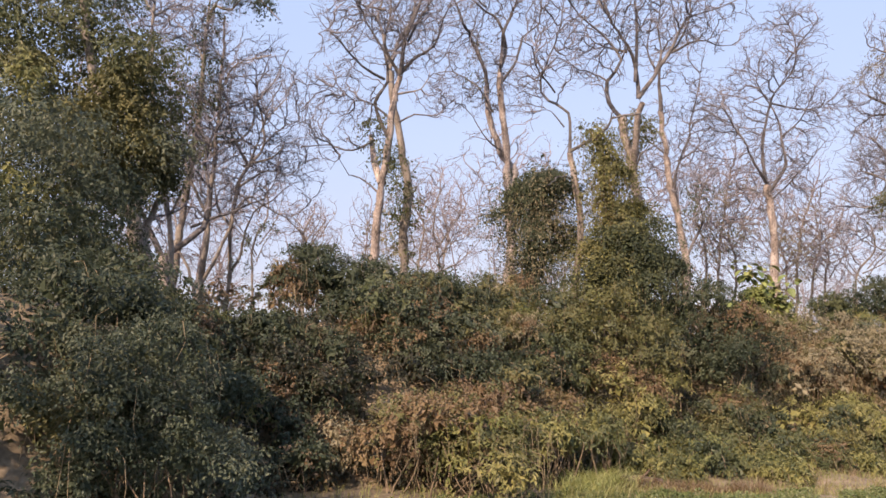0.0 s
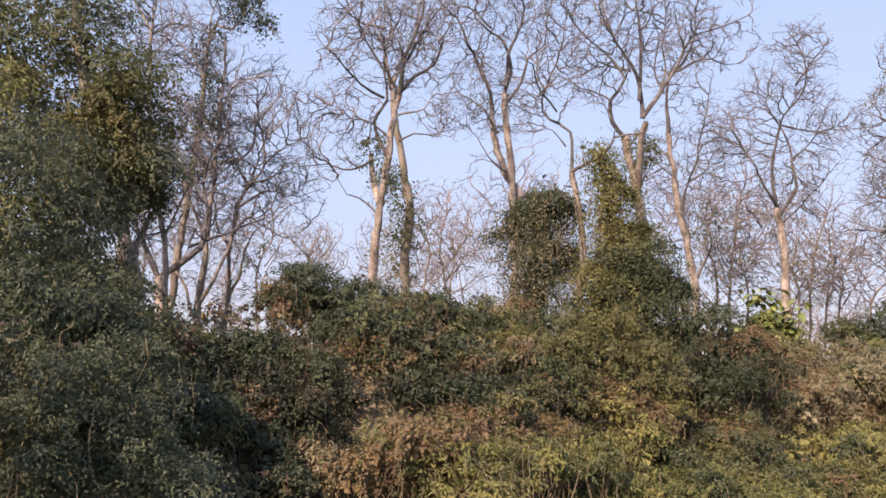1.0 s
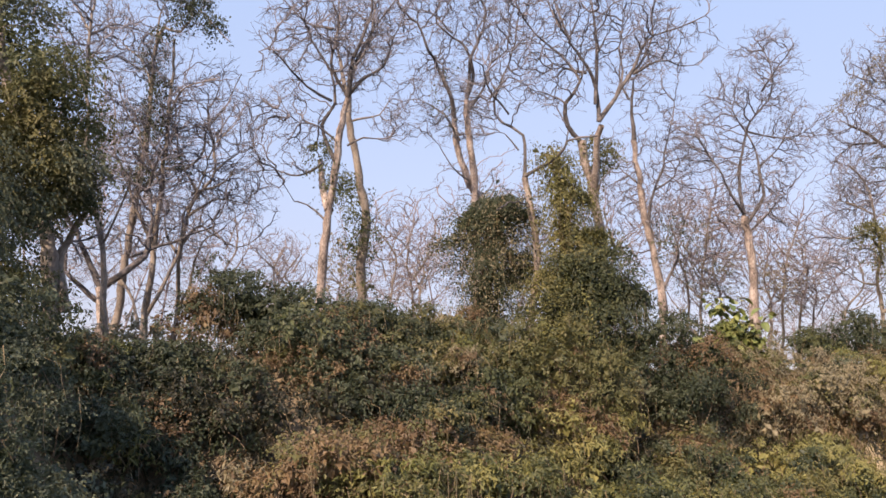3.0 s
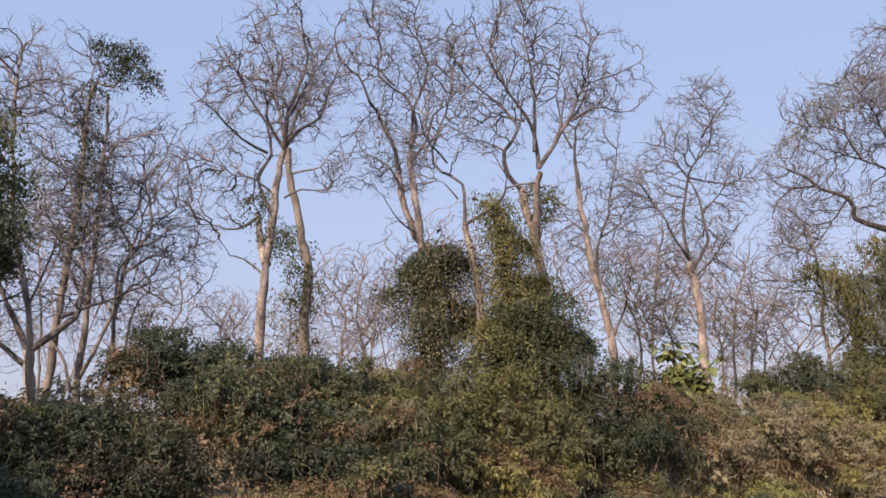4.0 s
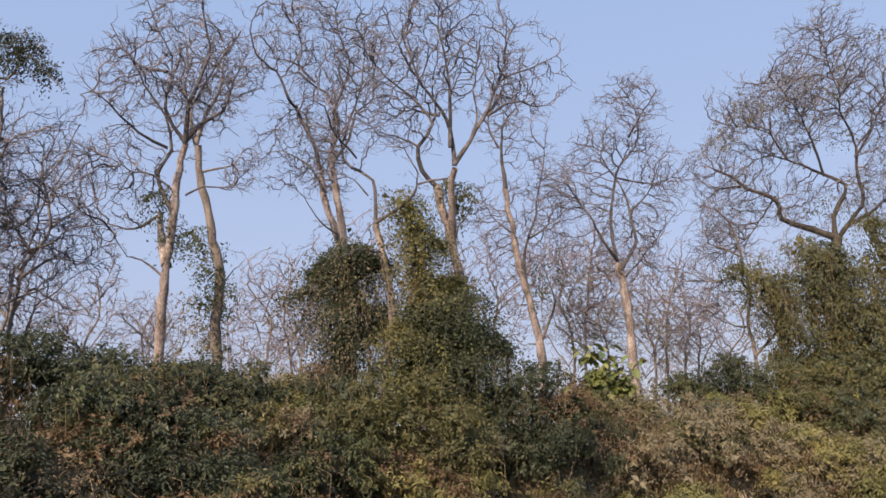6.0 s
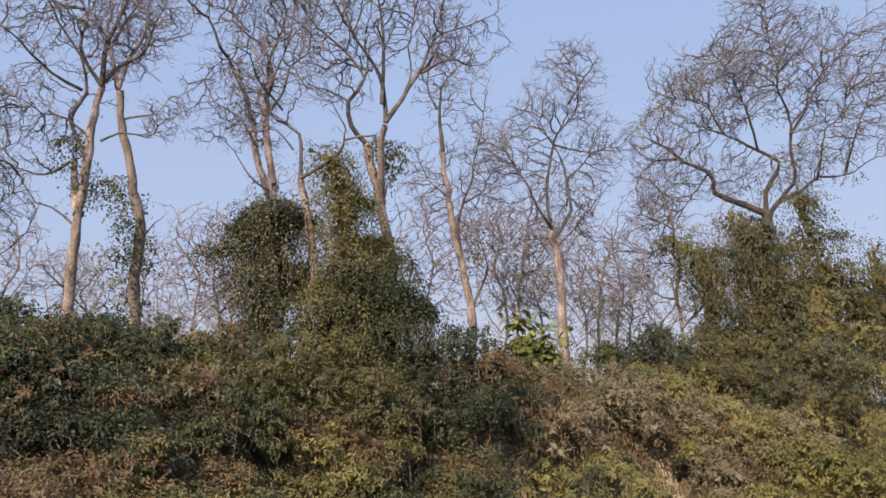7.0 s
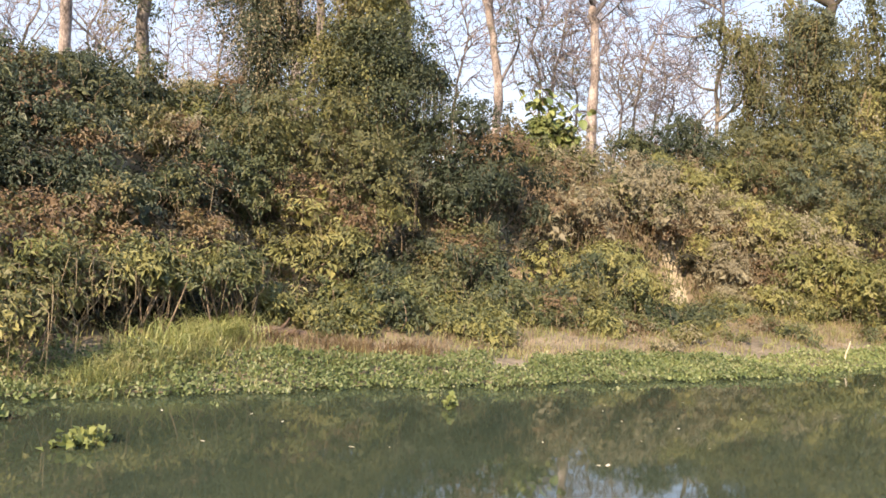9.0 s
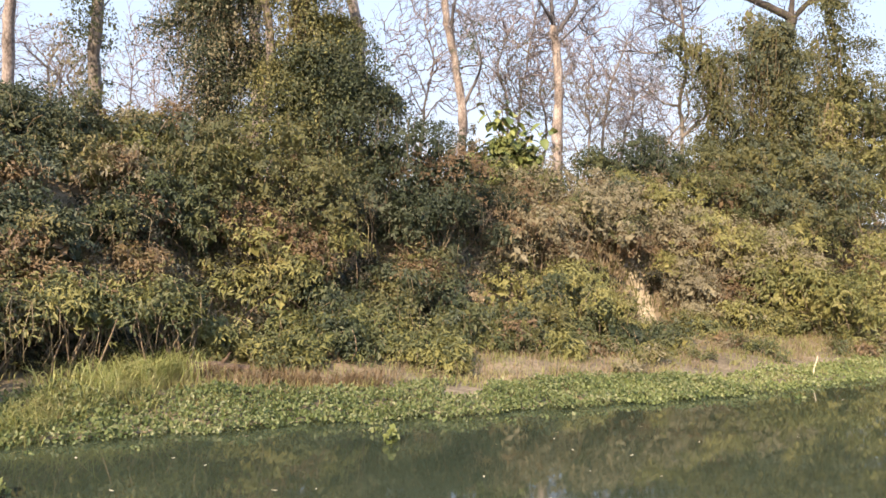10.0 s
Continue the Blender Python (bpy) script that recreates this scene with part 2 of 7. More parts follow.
class Tree:
    """A tree as one thing: trunk and limbs laid by hand, twigs grown from them."""

    def __init__(self, at, seed, label, bark=None, twig=None, category="tree", name="bare_tree"):
        self.base = np.array(at, float)
        self.rng = np.random.default_rng(seed)
        self.ob = thing(name, at, label, category, "trees on the bank")
        self.bark, self.twig = bark or BARK_GREY, twig or TWIG
        self.lines = []
        # limbs of pale trees take the bark with painted shade
        self.limb_bark_tone = LIMB_SHADED if self.bark is BARK_PALE else self.bark

    def limb(self, pts, r0, r1, name="limb", grow=True):
        line = smooth_line(pts, 0.35)
        n = len(line)
        wob = self.rng.normal(size=(n, 3)) * np.linspace(0.3, 1, n)[:, None]
        line = line + wob * min(0.03, r0 * 0.5 + 0.01)
        knots = max(3, n // 3)
        bend = self.rng.normal(size=(knots, 3)) * (0.045 if name == "trunk" else 0.2)
        bend[0] = 0
        at = np.linspace(0, knots - 1, n)
        line = line + np.stack([np.interp(at, np.arange(knots), bend[:, c]) for c in range(3)], 1)
        rad = (r1 + (r0 - r1) * np.linspace(1, 0, n) ** (1.0 if name == "trunk" else 1.3)) * (1 + 0.08 * self.rng.normal(size=n))
        if name == "trunk":
            rad[0:3] *= np.array([1.35, 1.2, 1.08])[: len(rad[0:3])]
        v, f = tubes([(line - self.base, rad)], 8 if r0 > 0.08 else 6)
        part(name, mesh_of(name, v, f, self.bark if name == "trunk" or r0 > 0.16 else self.limb_bark_tone, True), self.ob)
        if grow:
            self.lines.append((line, rad))
        return self

    def twigs(self, density=1.0, reach=1.0, from_part=0.25, low=0.0, thin=0.009):
        """Crooked side branches of three orders."""
        rng, out = self.rng, []

        def grow(p, way, length, r, order):
            step = 0.16 if order > 1 else 0.24
            n = max(3, int(length / step))
            pts, d = [p], way
            for i in range(n):
                d = unit(d + rng.normal(size=3) * 0.33 + np.array([0, 0, 0.07]))
                pts.append(pts[-1] + d * step)
            pts = np.array(pts)
            rad = np.linspace(r, max(thin * 0.7, r * 0.45), len(pts))
            out.append((pts - self.base, rad))
            if order < 3:
                count = rng.poisson(length * (3.0 if order == 1 else 3.2) * density)
                for _ in range(count):
                    k = rng.integers(1, len(pts))
                    ax = unit(rng.normal(size=3))
                    w = unit(d * 0.5 + unit(pts[k] - pts[k - 1]) * 0.7 + ax * 0.85)
                    grow(pts[k], w, length * rng.uniform(0.35, 0.62), max(thin, rad[k] * 0.62), order + 1)

        for line, rad in self.lines:
            long = np.linalg.norm(np.diff(line, axis=0), axis=1).sum()
            first = int(len(line) * from_part)
            for _ in range(rng.poisson(long * (1 - from_part) * 1.5 * density) + 2):
                k = rng.integers(first, len(line))
                if line[k][2] < low:
                    continue
                along = unit(line[k] - line[max(0, k - 1)])
                ax = unit(rng.normal(size=3))
                w = unit(along * 0.55 + ax * 0.9 + np.array([0, 0, 0.2]))
                grow(line[k], w, rng.uniform(0.9, 2.3) * reach, max(thin * 1.5, min(rad[k] * 0.55, 0.045)), 1)
            grow(line[-1], unit(line[-1] - line[-2]), 1.6 * reach, rad[-1], 1)
        v, f = tubes(out, 3)
        part("twig_crown", mesh_of("twig_crown", v, f, self.twig, True), self.ob, "fine crooked grey twigs", "stuff")
        return self

    def crown(self, domes, dense=62.0, step=0.2, thin=0.0078, seeds=0.3, wild=0.5, reach=0.22):
        """Fine crooked branches that grow from the limbs to fill the domes (x, y, z, half width, half height)."""
        rng = self.rng
        goal = []
        for x, y, z, a, b in domes:
            n = int(1.02 * dense * math.pi * a * b)
            p = unit(rng.normal(size=(n, 3))) * rng.uniform(0.05, 1, (n, 1)) ** 0.4
            edge = np.array([noise.noise(Vector(unit(q) * 1.5 + np.array([x, y, z]))) for q in p])
            p = p * (1.08 + 0.75 * edge)[:, None] * (a, a * 0.8, b) + np.array([x, y, z])
            gap = np.array([noise.noise(Vector(q * 0.75)) for q in p])
            goal.append(p[gap > -0.22])
        goal = np.concatenate(goal)
        start = np.concatenate([line[int(len(line) * seeds):] for line, _ in self.lines])
        node, up = [p for p in start], [-1] * len(start)
        way = [np.zeros(3)] * len(start)
        heart = goal.mean(0) - [0, 0, 2.2]
        best = np.full(len(goal), 1e9)
        near = np.zeros(len(goal), int)
        fresh, first = np.array(start), 0
        for _ in range(90):
            d = np.linalg.norm(goal[:, None] - fresh[None], axis=2)
            k = d.argmin(1)
            m = d[np.arange(len(goal)), k]
            closer = m < best
            best[closer], near[closer] = m[closer], first + k[closer]
            keep = best > reach
            goal, best, near = goal[keep], best[keep], near[keep]
            if not len(goal):
                break
            first = len(node)
            for j in np.unique(near):
                pull = unit(goal[near == j] - node[j]).mean(0)
                w = unit(unit(pull + rng.normal(size=3) * 0.05) + 0.5 * unit(node[j] - heart) + way[j] * 0.5 + rng.normal(size=3) * wild)
                node.append(node[j] + w * step)
                way.append(w)
                up.append(j)
            fresh = np.array(node[first:])
        full = len(node)
        for j in range(len(start), full):
            for _ in range(rng.choice(4, p=(0.36, 0.44, 0.16, 0.04))):
                w = unit(way[j] + rng.normal(size=3) * 0.7 + 0.3 * unit(node[j] - heart))
                node.append(node[j] + w * rng.uniform(0.18, 0.5))
                way.append(w)
                up.append(j)
        node, up = np.array(node), np.array(up)
        load = np.zeros(len(node))
        for j in range(len(node) - 1, len(start) - 1, -1):
            load[j] = max(load[j], thin**2.2)
            load[up[j]] += load[j]
        rad = np.clip(load ** (1 / 2.2), thin, 0.07)
        j = np.arange(len(start), len(node))
        a, b = node[up[j]] - self.base, node[j] - self.base
        ra, rb = np.minimum(rad[up[j]], rad[j] * 1.15)[:, None, None], rad[j][:, None, None]
        d = unit(b - a)
        u = unit(np.cross(d, (0.31, 0.87, 0.22)))
        v = np.cross(d, u)
        ring = np.array([0, 2.1, 4.2])
        c = np.cos(ring)[None, :, None] * u[:, None] + np.sin(ring)[None, :, None] * v[:, None]
        verts = np.concatenate([a[:, None] + c * ra, b[:, None] + c * rb], 1).reshape(-1, 3)
        o = np.arange(len(j))[:, None] * 6
        faces = np.concatenate([o + [0, 1, 4, 3], o + [1, 2, 5, 4], o + [2, 0, 3, 5]])
        part("twig_crown", mesh_of("twig_crown", verts, faces, self.twig, True), self.ob, "fine crooked grey twigs", "stuff")
        return self

    def leaves(self, kind, clumps, count=500, length=0.11, label=""):
        """Clumps of leafy shoots (x, y, z, radius) that hang on the tree."""
        rng, at, face = self.rng, [], []
        per = 7
        for x, y, z, r in clumps:
            m = max(4, int(count / per))
            c = unit(rng.normal(size=(m, 3))) * r * rng.uniform(0.35, 1.0, (m, 1)) * rng.uniform(0.8, 1.2)
            at.append(c * (1.3, 1.3, 0.7) + np.array([x, y, z]) - self.base)
            face.append(unit(c))
        v, f, _ = sprays(rng, np.concatenate(at), np.concatenate(face), per, 0.5, 0.6, length)
        part("foliage", mesh_of("foliage", v, f, LEAF[kind]), self.ob, label, "stuff")
        return self


def sprays(rng, root, out, per, reach, droop, leaf, width=0.5):
    """Arching shoots from the roots, with leaves along them: leaf corners and triangles, and the shoots' lines."""
    n = len(root)
    way = unit(out + rng.normal(size=(n, 3)) * 0.5 + [0, 0, 0.35])
    size = reach * rng.uniform(0.5, 1.3, (n, 1, 1))
    t = np.linspace(0.12, 1, per)[None, :, None]
    line = root[:, None] + way[:, None] * size * t + np.array([0, 0, -1.0]) * droop * size * t**2
    at = (line + rng.normal(size=line.shape) * 0.045).reshape(-1, 3)
    tilt = out * 0.85 + rng.normal(size=(n, 3)) * 0.42 + [0, 0, 0.5]
    face = np.repeat(unit(tilt), per, 0) + rng.normal(size=at.shape) * 0.28
    v, f = blades(rng, at, face, leaf, width)
    return v, f, line


NARROW = {"gold": (1.55, 0.3), "yellow": (1.5, 0.32), "mid": (1.2, 0.42), "dry": (1.3, 0.34)}


def leaf_of(kind, length):
    """Length and width of a leaf of this kind."""
    more, wide = NARROW.get(kind, (1.0, 0.5))
    return length * more, wide


def bush(at, r, h, kind, seed, leaf=0.09, count=2600, vines=5, label="", lobes=11, category="bush", name="bush", group="bushes on the river bank", lean=0.3, droop=0.5, reach=0.46, mix="", base=0.3):
    """A mound of leafy lobes made of arching shoots over a tangle of stems. mix: leaves of a second kind strewn among the first."""
    rng = np.random.default_rng(seed)
    ob = thing(name, at, label or LABELS[kind], category, group)
    up = rng.uniform(base * 0.8, 0.88, lobes)
    turn = rng.uniform(0, 2 * np.pi, lobes)
    flat = r * 0.74 * np.sqrt(np.clip(1.1 - up**2, 0.1, 1)) * rng.uniform(0.55, 1.1, lobes)
    cen = np.stack([np.cos(turn) * flat, np.sin(turn) * flat * 0.85 - lean * r * (1 - up), h * up], 1)
    size = r * rng.uniform(0.2, 0.46, (lobes, 1)) * np.stack([rng.uniform(0.85, 1.3, lobes), rng.uniform(0.85, 1.25, lobes), rng.uniform(0.5, 0.9, lobes)], 1)
    per = 11
    n = int(count / (per * (1.25 if kind in NARROW else 1)))
    share = size[:, 0] ** 2
    which = rng.choice(lobes, n, p=share / share.sum())
    way = unit(rng.normal(size=(n, 3)) * (1, 1, 0.8) + np.array([-0.25, -0.5, 0.85]))
    root = cen[which] + way * size[which] * rng.uniform(0.7, 1.0, (n, 1))
    keep = root[:, 2] > -0.1
    root, way, which = root[keep], way[keep], which[keep]
    other = rng.random(lobes) < (0.38 if mix else 0.0)
    second = (other[which] & (rng.random(len(which)) < 0.85)) | (rng.random(len(which)) < (0.12 if mix else 0.0))
    v, f, line = sprays(rng, root[~second], way[~second], per, reach, droop, *leaf_of(kind, leaf))
    deep = rng.integers(0, lobes, n // 2)
    face = unit(rng.normal(size=(len(deep), 3)) + [0, -0.2, 0.3])
    v2, f2 = blades(rng, cen[deep] + face * size[deep] * rng.uniform(0.2, 0.75, (len(deep), 1)), face, leaf * 2.6, 0.62)
    v, f = np.concatenate([v, v2]), np.concatenate([f, f2 + len(v)])
    part("foliage", mesh_of("foliage", v, f, LEAF[kind]), ob, kind="stuff")
    if second.sum() > 2:
        v, f, _ = sprays(rng, root[second], way[second], per, reach * 1.1, droop, *leaf_of(mix, leaf))
        part("creeper", mesh_of("creeper", v, f, LEAF[mix]), ob, "creeper leaves of another shade", "stuff")
    paths = []
    for k in range(vines):
        a = cen[rng.integers(lobes)] * (1, 1, 0)
        top = cen[rng.integers(lobes)] + rng.normal(size=3) * size[0] * 0.5
        mid = (a + top) / 2 + rng.normal(size=3) * 0.2 * r
        one = smooth_line([a - [0, 0, 0.3], mid, top], 0.3)
        paths.append((one, np.linspace(0.026, 0.01, len(one))))
    v, f = tubes(paths, 3)
    part("tangle", mesh_of("tangle", v, f, STEM, True), ob, "thin brown woody stems", "stuff")
    paths = []
    for k in rng.integers(0, len(line), vines * 2):
        q = line[k][-1]
        drop = rng.uniform(0.25, 0.6 + 0.25 * h)
        drop = min(drop, max(q[2], 0.2))
        paths.append((np.array([line[k][3], q, q + [rng.normal() * 0.08, -0.06, -drop * 0.5], q + [rng.normal() * 0.15, -0.03, -drop]]), np.array([0.008, 0.008, 0.007, 0.004])))
    v, f = tubes(paths, 3)
    part("hanging_vine", mesh_of("hanging_vine", v, f, VINE, True), ob, "dry tan hanging vine strands", "stuff")
    return ob


def drape(at, pts, r, kind, seed, label, leaf=0.13, count=5000, mix="", shaggy=1.0, tiers=0):
    """A column or curtain of climbers along a line, hanging in tiers. pts: (x, y, z) from low to high; r: radii along it."""
    rng = np.random.default_rng(seed)
    base = np.array(at, float)
    ob = thing("climber_column", at, label, "climber", "climbers on the trees")
    line = smooth_line(pts, 0.2) - base
    rad = np.interp(np.linspace(0, 1, len(line)), np.linspace(0, 1, len(r)), r)
    per = 9
    n = int(count * 0.88) // per
    w = rad / rad.sum()
    k = rng.choice(len(line), n, p=w)
    way = unit(rng.normal(size=(n, 3)) * (1, 1, 0.35) + [-0.2, -0.3, 0.0])
    lump = np.array([0.78 + 1.5 * noise.noise(Vector(line[j] * 1.1 + d * 1.5) + Vector((seed, 0, 0))) for j, d in zip(k, way)])
    root = line[k] + way * (rad[k] * np.clip(lump, 0.5, 1.5) * rng.uniform(0.25, 1.0, n))[:, None]
    if shaggy > 1.5:
        root = root + rng.normal(size=root.shape) * (0.42, 0.42, 0.3)
    for _ in range(tiers):
        j, turn = rng.integers(len(line) // 6, len(line)), rng.uniform(math.pi * 0.8, math.pi * 1.95)
        side = np.array([math.cos(turn), math.sin(turn), 0.08])
        m, far = max(6, n // (2 * tiers)), rad[j] * rng.uniform(0.95, 1.5)
        t = rng.uniform(0.35, 1, (m, 1))
        root = np.concatenate([root, line[j] + side * far * t + np.array([0, 0, -0.2]) * far * t**2 + rng.normal(size=(m, 3)) * (0.2, 0.2, 0.09)])
        way = np.concatenate([way, unit(side + rng.normal(size=(m, 3)) * 0.5 + [0, 0, 0.3])])
    v, f, shoots = sprays(rng, root, way, per, 0.6 * shaggy, 0.8, leaf)
    m = n // 2
    j, face = rng.choice(len(line), m, p=w), unit(rng.normal(size=(m, 3)) * (1, 1, 0.4))
    v2, f2 = blades(rng, line[j] + face * (rad[j] * rng.uniform(0.1, 0.62, m))[:, None], face, leaf * 2.6, 0.6)
    v, f = np.concatenate([v, v2]), np.concatenate([f, f2 + len(v)])
    part("foliage", mesh_of("foliage", v, f, LEAF[kind]), ob, kind="stuff")
    if mix:
        some = rng.random(len(root)) < 0.32
        v, f, _ = sprays(rng, root[some], way[some], per, 0.75 * shaggy, 1.1, leaf)
        part("creeper", mesh_of("creeper", v, f, LEAF[mix]), ob, "creeper leaves of another shade", "stuff")
    paths = []
    for j in rng.integers(0, n, 110):
        q = root[j]
        drop = rng.uniform(0.6, 2.2)
        paths.append((np.array([q, q + [rng.normal() * 0.1, -0.05, -drop * 0.5], q + [rng.normal() * 0.2, -0.05, -drop]]), np.array([0.012, 0.01, 0.007])))
    for j in range(4):
        paths.append((line + rng.normal(size=3) * 0.15, np.linspace(0.06, 0.03, len(line))))
    v, f = tubes(paths, 3)
    part("hanging_vine", mesh_of("hanging_vine", v, f, VINE, True), ob, "dry tan hanging vine strands", "stuff")
    return ob


LABELS = {
    "dark": "dense dark green bush growing on the river bank",
    "mid": "leafy green bush overgrown with climbers on the bank",
    "olive": "olive green bush with yellowing leaves on the bank",
    "yellow": "yellow-green bush with drooping leaves on the bank slope",
    "brown": "mound of withered reddish-brown creeper on the bank",
    "grey": "dull grey-green bush in shade on the bank",
    "dry": "dry tan creeper mass tangled over the bank",
    "shade": "undergrowth between the bushes on the bank, gap shade painted into its leaves",
    "gold": "golden green bush in full sun on the bank",
    "fresh": "light green sapling with large leaves on the bank",
}

# ---- ground and water ----
def edge_y(x):
    """The water's edge."""
    return np.interp(x, [-400, -30, -8, 4, 8.3, 11, 14.5, 17, 20.6, 23.6, 28.6, 40, 60, 120, 400], [30, 16, 13.8, 13.3, 12.9, 11.7, 10.5, 9.35, 8.1, 7.05, 5.9, 3.6, 0, -8, -30])


def foot_y(x):
    """Where the steep bank begins."""
    return np.interp(x, [-400, -30, -8, 0, 3, 5, 7.5, 10, 12, 15, 18, 24, 28, 31, 34, 37, 45, 60, 120, 400], [31, 17, 14, 13.6, 14.4, 16.6, 16.6, 15.2, 14.8, 15.3, 15.6, 14.8, 13.6, 12.2, 10.4, 9.2, 6.4, 2.5, -5, -27])


def ground_z(x, y):
    x, y = np.asarray(x, float), np.asarray(y, float)
    e, t = edge_y(x), foot_y(x)
    shelf = np.clip((y - e) / np.maximum(t - e, 0.4), 0, 1) * 0.45
    up = np.clip((y - t) / 5.5, 0, 1)
    top = np.interp(x, [1, 4, 7.5, 10], [4.1, 3.55, 3.55, 4.1]) * (up * up * (3 - 2 * up)) + np.clip(y - t - 5.5, 0, 30) * 0.03
    bed = -np.clip((e - y) * 0.35, 0, 1.6)
    far = np.clip((-45 - y) / 6, 0, 1) * 4.5
    rough = 0.12 * np.sin(x * 1.3 + y * 0.7) * np.sin(y * 1.1 - x * 0.4) * np.clip((y - e) / 3, 0, 1)
    return shelf + top + bed + far + rough


def axis_of(near0, near1, step, far):
    near = np.arange(near0, near1 + step / 2, step)
    grow = np.cumsum(step * 1.35 ** np.arange(1, 40))
    grow = grow[grow < far]
    return np.concatenate([(near0 - grow)[::-1], near, near1 + grow])


def ground_at(x, y):
    return float(ground_z(x, y))


gx, gy = axis_of(-12, 60, 0.4, 2500), axis_of(2, 36, 0.35, 2500)
mx, my = np.meshgrid(gx, gy)
gv = np.stack([mx, my, ground_z(mx, my)], -1).reshape(-1, 3)
nx = len(gx)
gi = (np.arange(len(gy) - 1)[:, None] * nx + np.arange(nx - 1)[None]).ravel()
ground = new("ground", mesh_of("ground", gv, np.stack([gi, gi + 1, gi + nx + 1, gi + nx], 1), SOIL, True))
tagged(ground, "brown earth river bank rising steeply from the water", "ground", kind="structure")
wv = [(-700, -49, 0), (700, -49, 0), (700, 60, 0), (-700, 60, 0)]
water = new("water", mesh_of("water", wv, [(0, 1, 2, 3)], WATER))
tagged(water, "calm dark green river water reflecting the bank", "water", kind="structure")

# ---- trees ----
tree = Tree((16.63, 28.50, ground_at(16.63, 28.50)), 11, "tall bare tree with a pale warm trunk and crooked branches", BARK_PALE, name="bare_tree", category="tree")
tree.limb([(16.63, 28.50, ground_at(16.63, 28.50) - 0.3), (16.47, 28.20, 7.82), (16.25, 27.80, 9.44), (16.09, 27.41, 10.85), (16.05, 26.90, 12.26), (15.85, 26.48, 13.88), (15.86, 26.08, 14.88)], 0.220, 0.113, name="trunk")
tree.limb([(15.86, 26.08, 14.88), (15.84, 25.65, 16.09), (15.68, 25.20, 17.71), (15.41, 24.93, 19.14), (15.23, 24.58, 20.56)], 0.101, 0.013)
tree.limb([(16.13, 27.45, 10.65), (16.22, 28.08, 11.88), (16.39, 28.69, 12.95)], 0.178, 0.105)
tree.limb([(15.60, 27.31, 12.38), (15.31, 28.34, 12.33), (14.69, 29.58, 12.60), (14.27, 30.79, 12.41)], 0.054, 0.019)
tree.limb([(15.99, 26.65, 13.07), (15.22, 26.89, 13.67), (14.57, 27.19, 13.82), (13.88, 27.42, 14.23)], 0.054, 0.016)
tree.limb([(16.05, 26.90, 12.26), (15.48, 26.84, 13.67), (15.39, 26.46, 14.65), (15.11, 26.27, 15.64), (14.39, 26.52, 16.64), (13.63, 26.66, 18.04), (13.35, 26.52, 18.91)], 0.089, 0.019)
tree.limb([(15.86, 26.08, 14.88), (15.31, 26.03, 15.84), (14.84, 25.75, 17.19), (14.26, 25.66, 18.33), (13.86, 25.51, 19.15)], 0.080, 0.019)
tree.limb([(15.88, 26.02, 14.98), (16.32, 25.61, 15.54), (16.92, 25.10, 15.95), (17.15, 24.73, 16.97), (17.38, 24.45, 17.76)], 0.080, 0.019)
tree.limb([(15.83, 25.64, 16.09), (16.03, 24.95, 17.28), (16.20, 24.44, 18.07), (16.34, 24.08, 18.55)], 0.062, 0.019)
tree.limb([(16.18, 26.46, 13.06), (16.66, 26.28, 13.42), (17.51, 25.85, 13.45), (18.24, 25.35, 14.00)], 0.045, 0.013)
tree.limb([(15.45, 26.56, 14.70), (14.49, 26.56, 15.11), (13.48, 26.45, 15.90), (12.66, 26.39, 16.08), (12.03, 26.35, 15.71)], 0.062, 0.016)
tree.limb([(14.99, 26.00, 17.33), (14.47, 27.18, 18.04), (13.93, 28.23, 19.09), (13.85, 29.03, 19.61)], 0.054, 0.016)
tree.limb([(16.15, 27.58, 10.24), (15.58, 27.86, 10.86), (15.15, 28.15, 11.06), (14.55, 28.39, 11.88)], 0.045, 0.013)
tree.crown([(15.0, 26.0, 17.3, 2.6, 2.4), (14.3, 28.1, 13.8, 1.7, 1.8), (16.3, 24.8, 17.1, 1.3, 1.7), (17.4, 25.0, 13.7, 0.7, 0.6)])
tree.leaves("mid", [(15.7, 27.6, 12.8, 0.38), (15.8, 27.0, 12.2, 0.42), (15.4, 26.9, 13.0, 0.29), (16.4, 27.1, 11.9, 0.34), (16.4, 27.5, 11.5, 0.34)], 220, 0.12, "green creeper leaves clinging to the fork")

tree = Tree((21.93, 33.20, ground_at(21.93, 33.20)), 12, "bare tree with a vine-wrapped brown trunk on the bank", BARK_GREY, name="bare_tree", category="tree")
tree.limb([(21.93, 33.20, ground_at(21.93, 33.20) - 0.3), (21.69, 32.87, 8.77), (21.40, 32.40, 10.74), (21.20, 32.03, 12.22), (20.72, 31.93, 13.71), (20.16, 31.92, 15.20), (19.80, 31.81, 16.44), (19.57, 31.65, 17.43)], 0.307, 0.154, name="trunk")
tree.limb([(19.57, 31.65, 17.43), (19.68, 31.06, 18.65), (20.01, 30.26, 19.86), (19.85, 29.85, 21.34), (19.58, 29.73, 22.33)], 0.109, 0.023)
tree.limb([(19.57, 31.65, 17.43), (19.22, 31.98, 19.09), (19.17, 31.80, 21.27), (18.92, 32.00, 22.99)], 0.098, 0.023)
tree.limb([(19.88, 31.82, 16.19), (20.48, 31.48, 16.64), (21.31, 30.90, 17.09), (21.71, 30.80, 17.44)], 0.065, 0.019)
tree.limb([(21.34, 32.27, 11.23), (21.91, 32.02, 12.05), (22.44, 31.90, 12.64)], 0.043, 0.015)
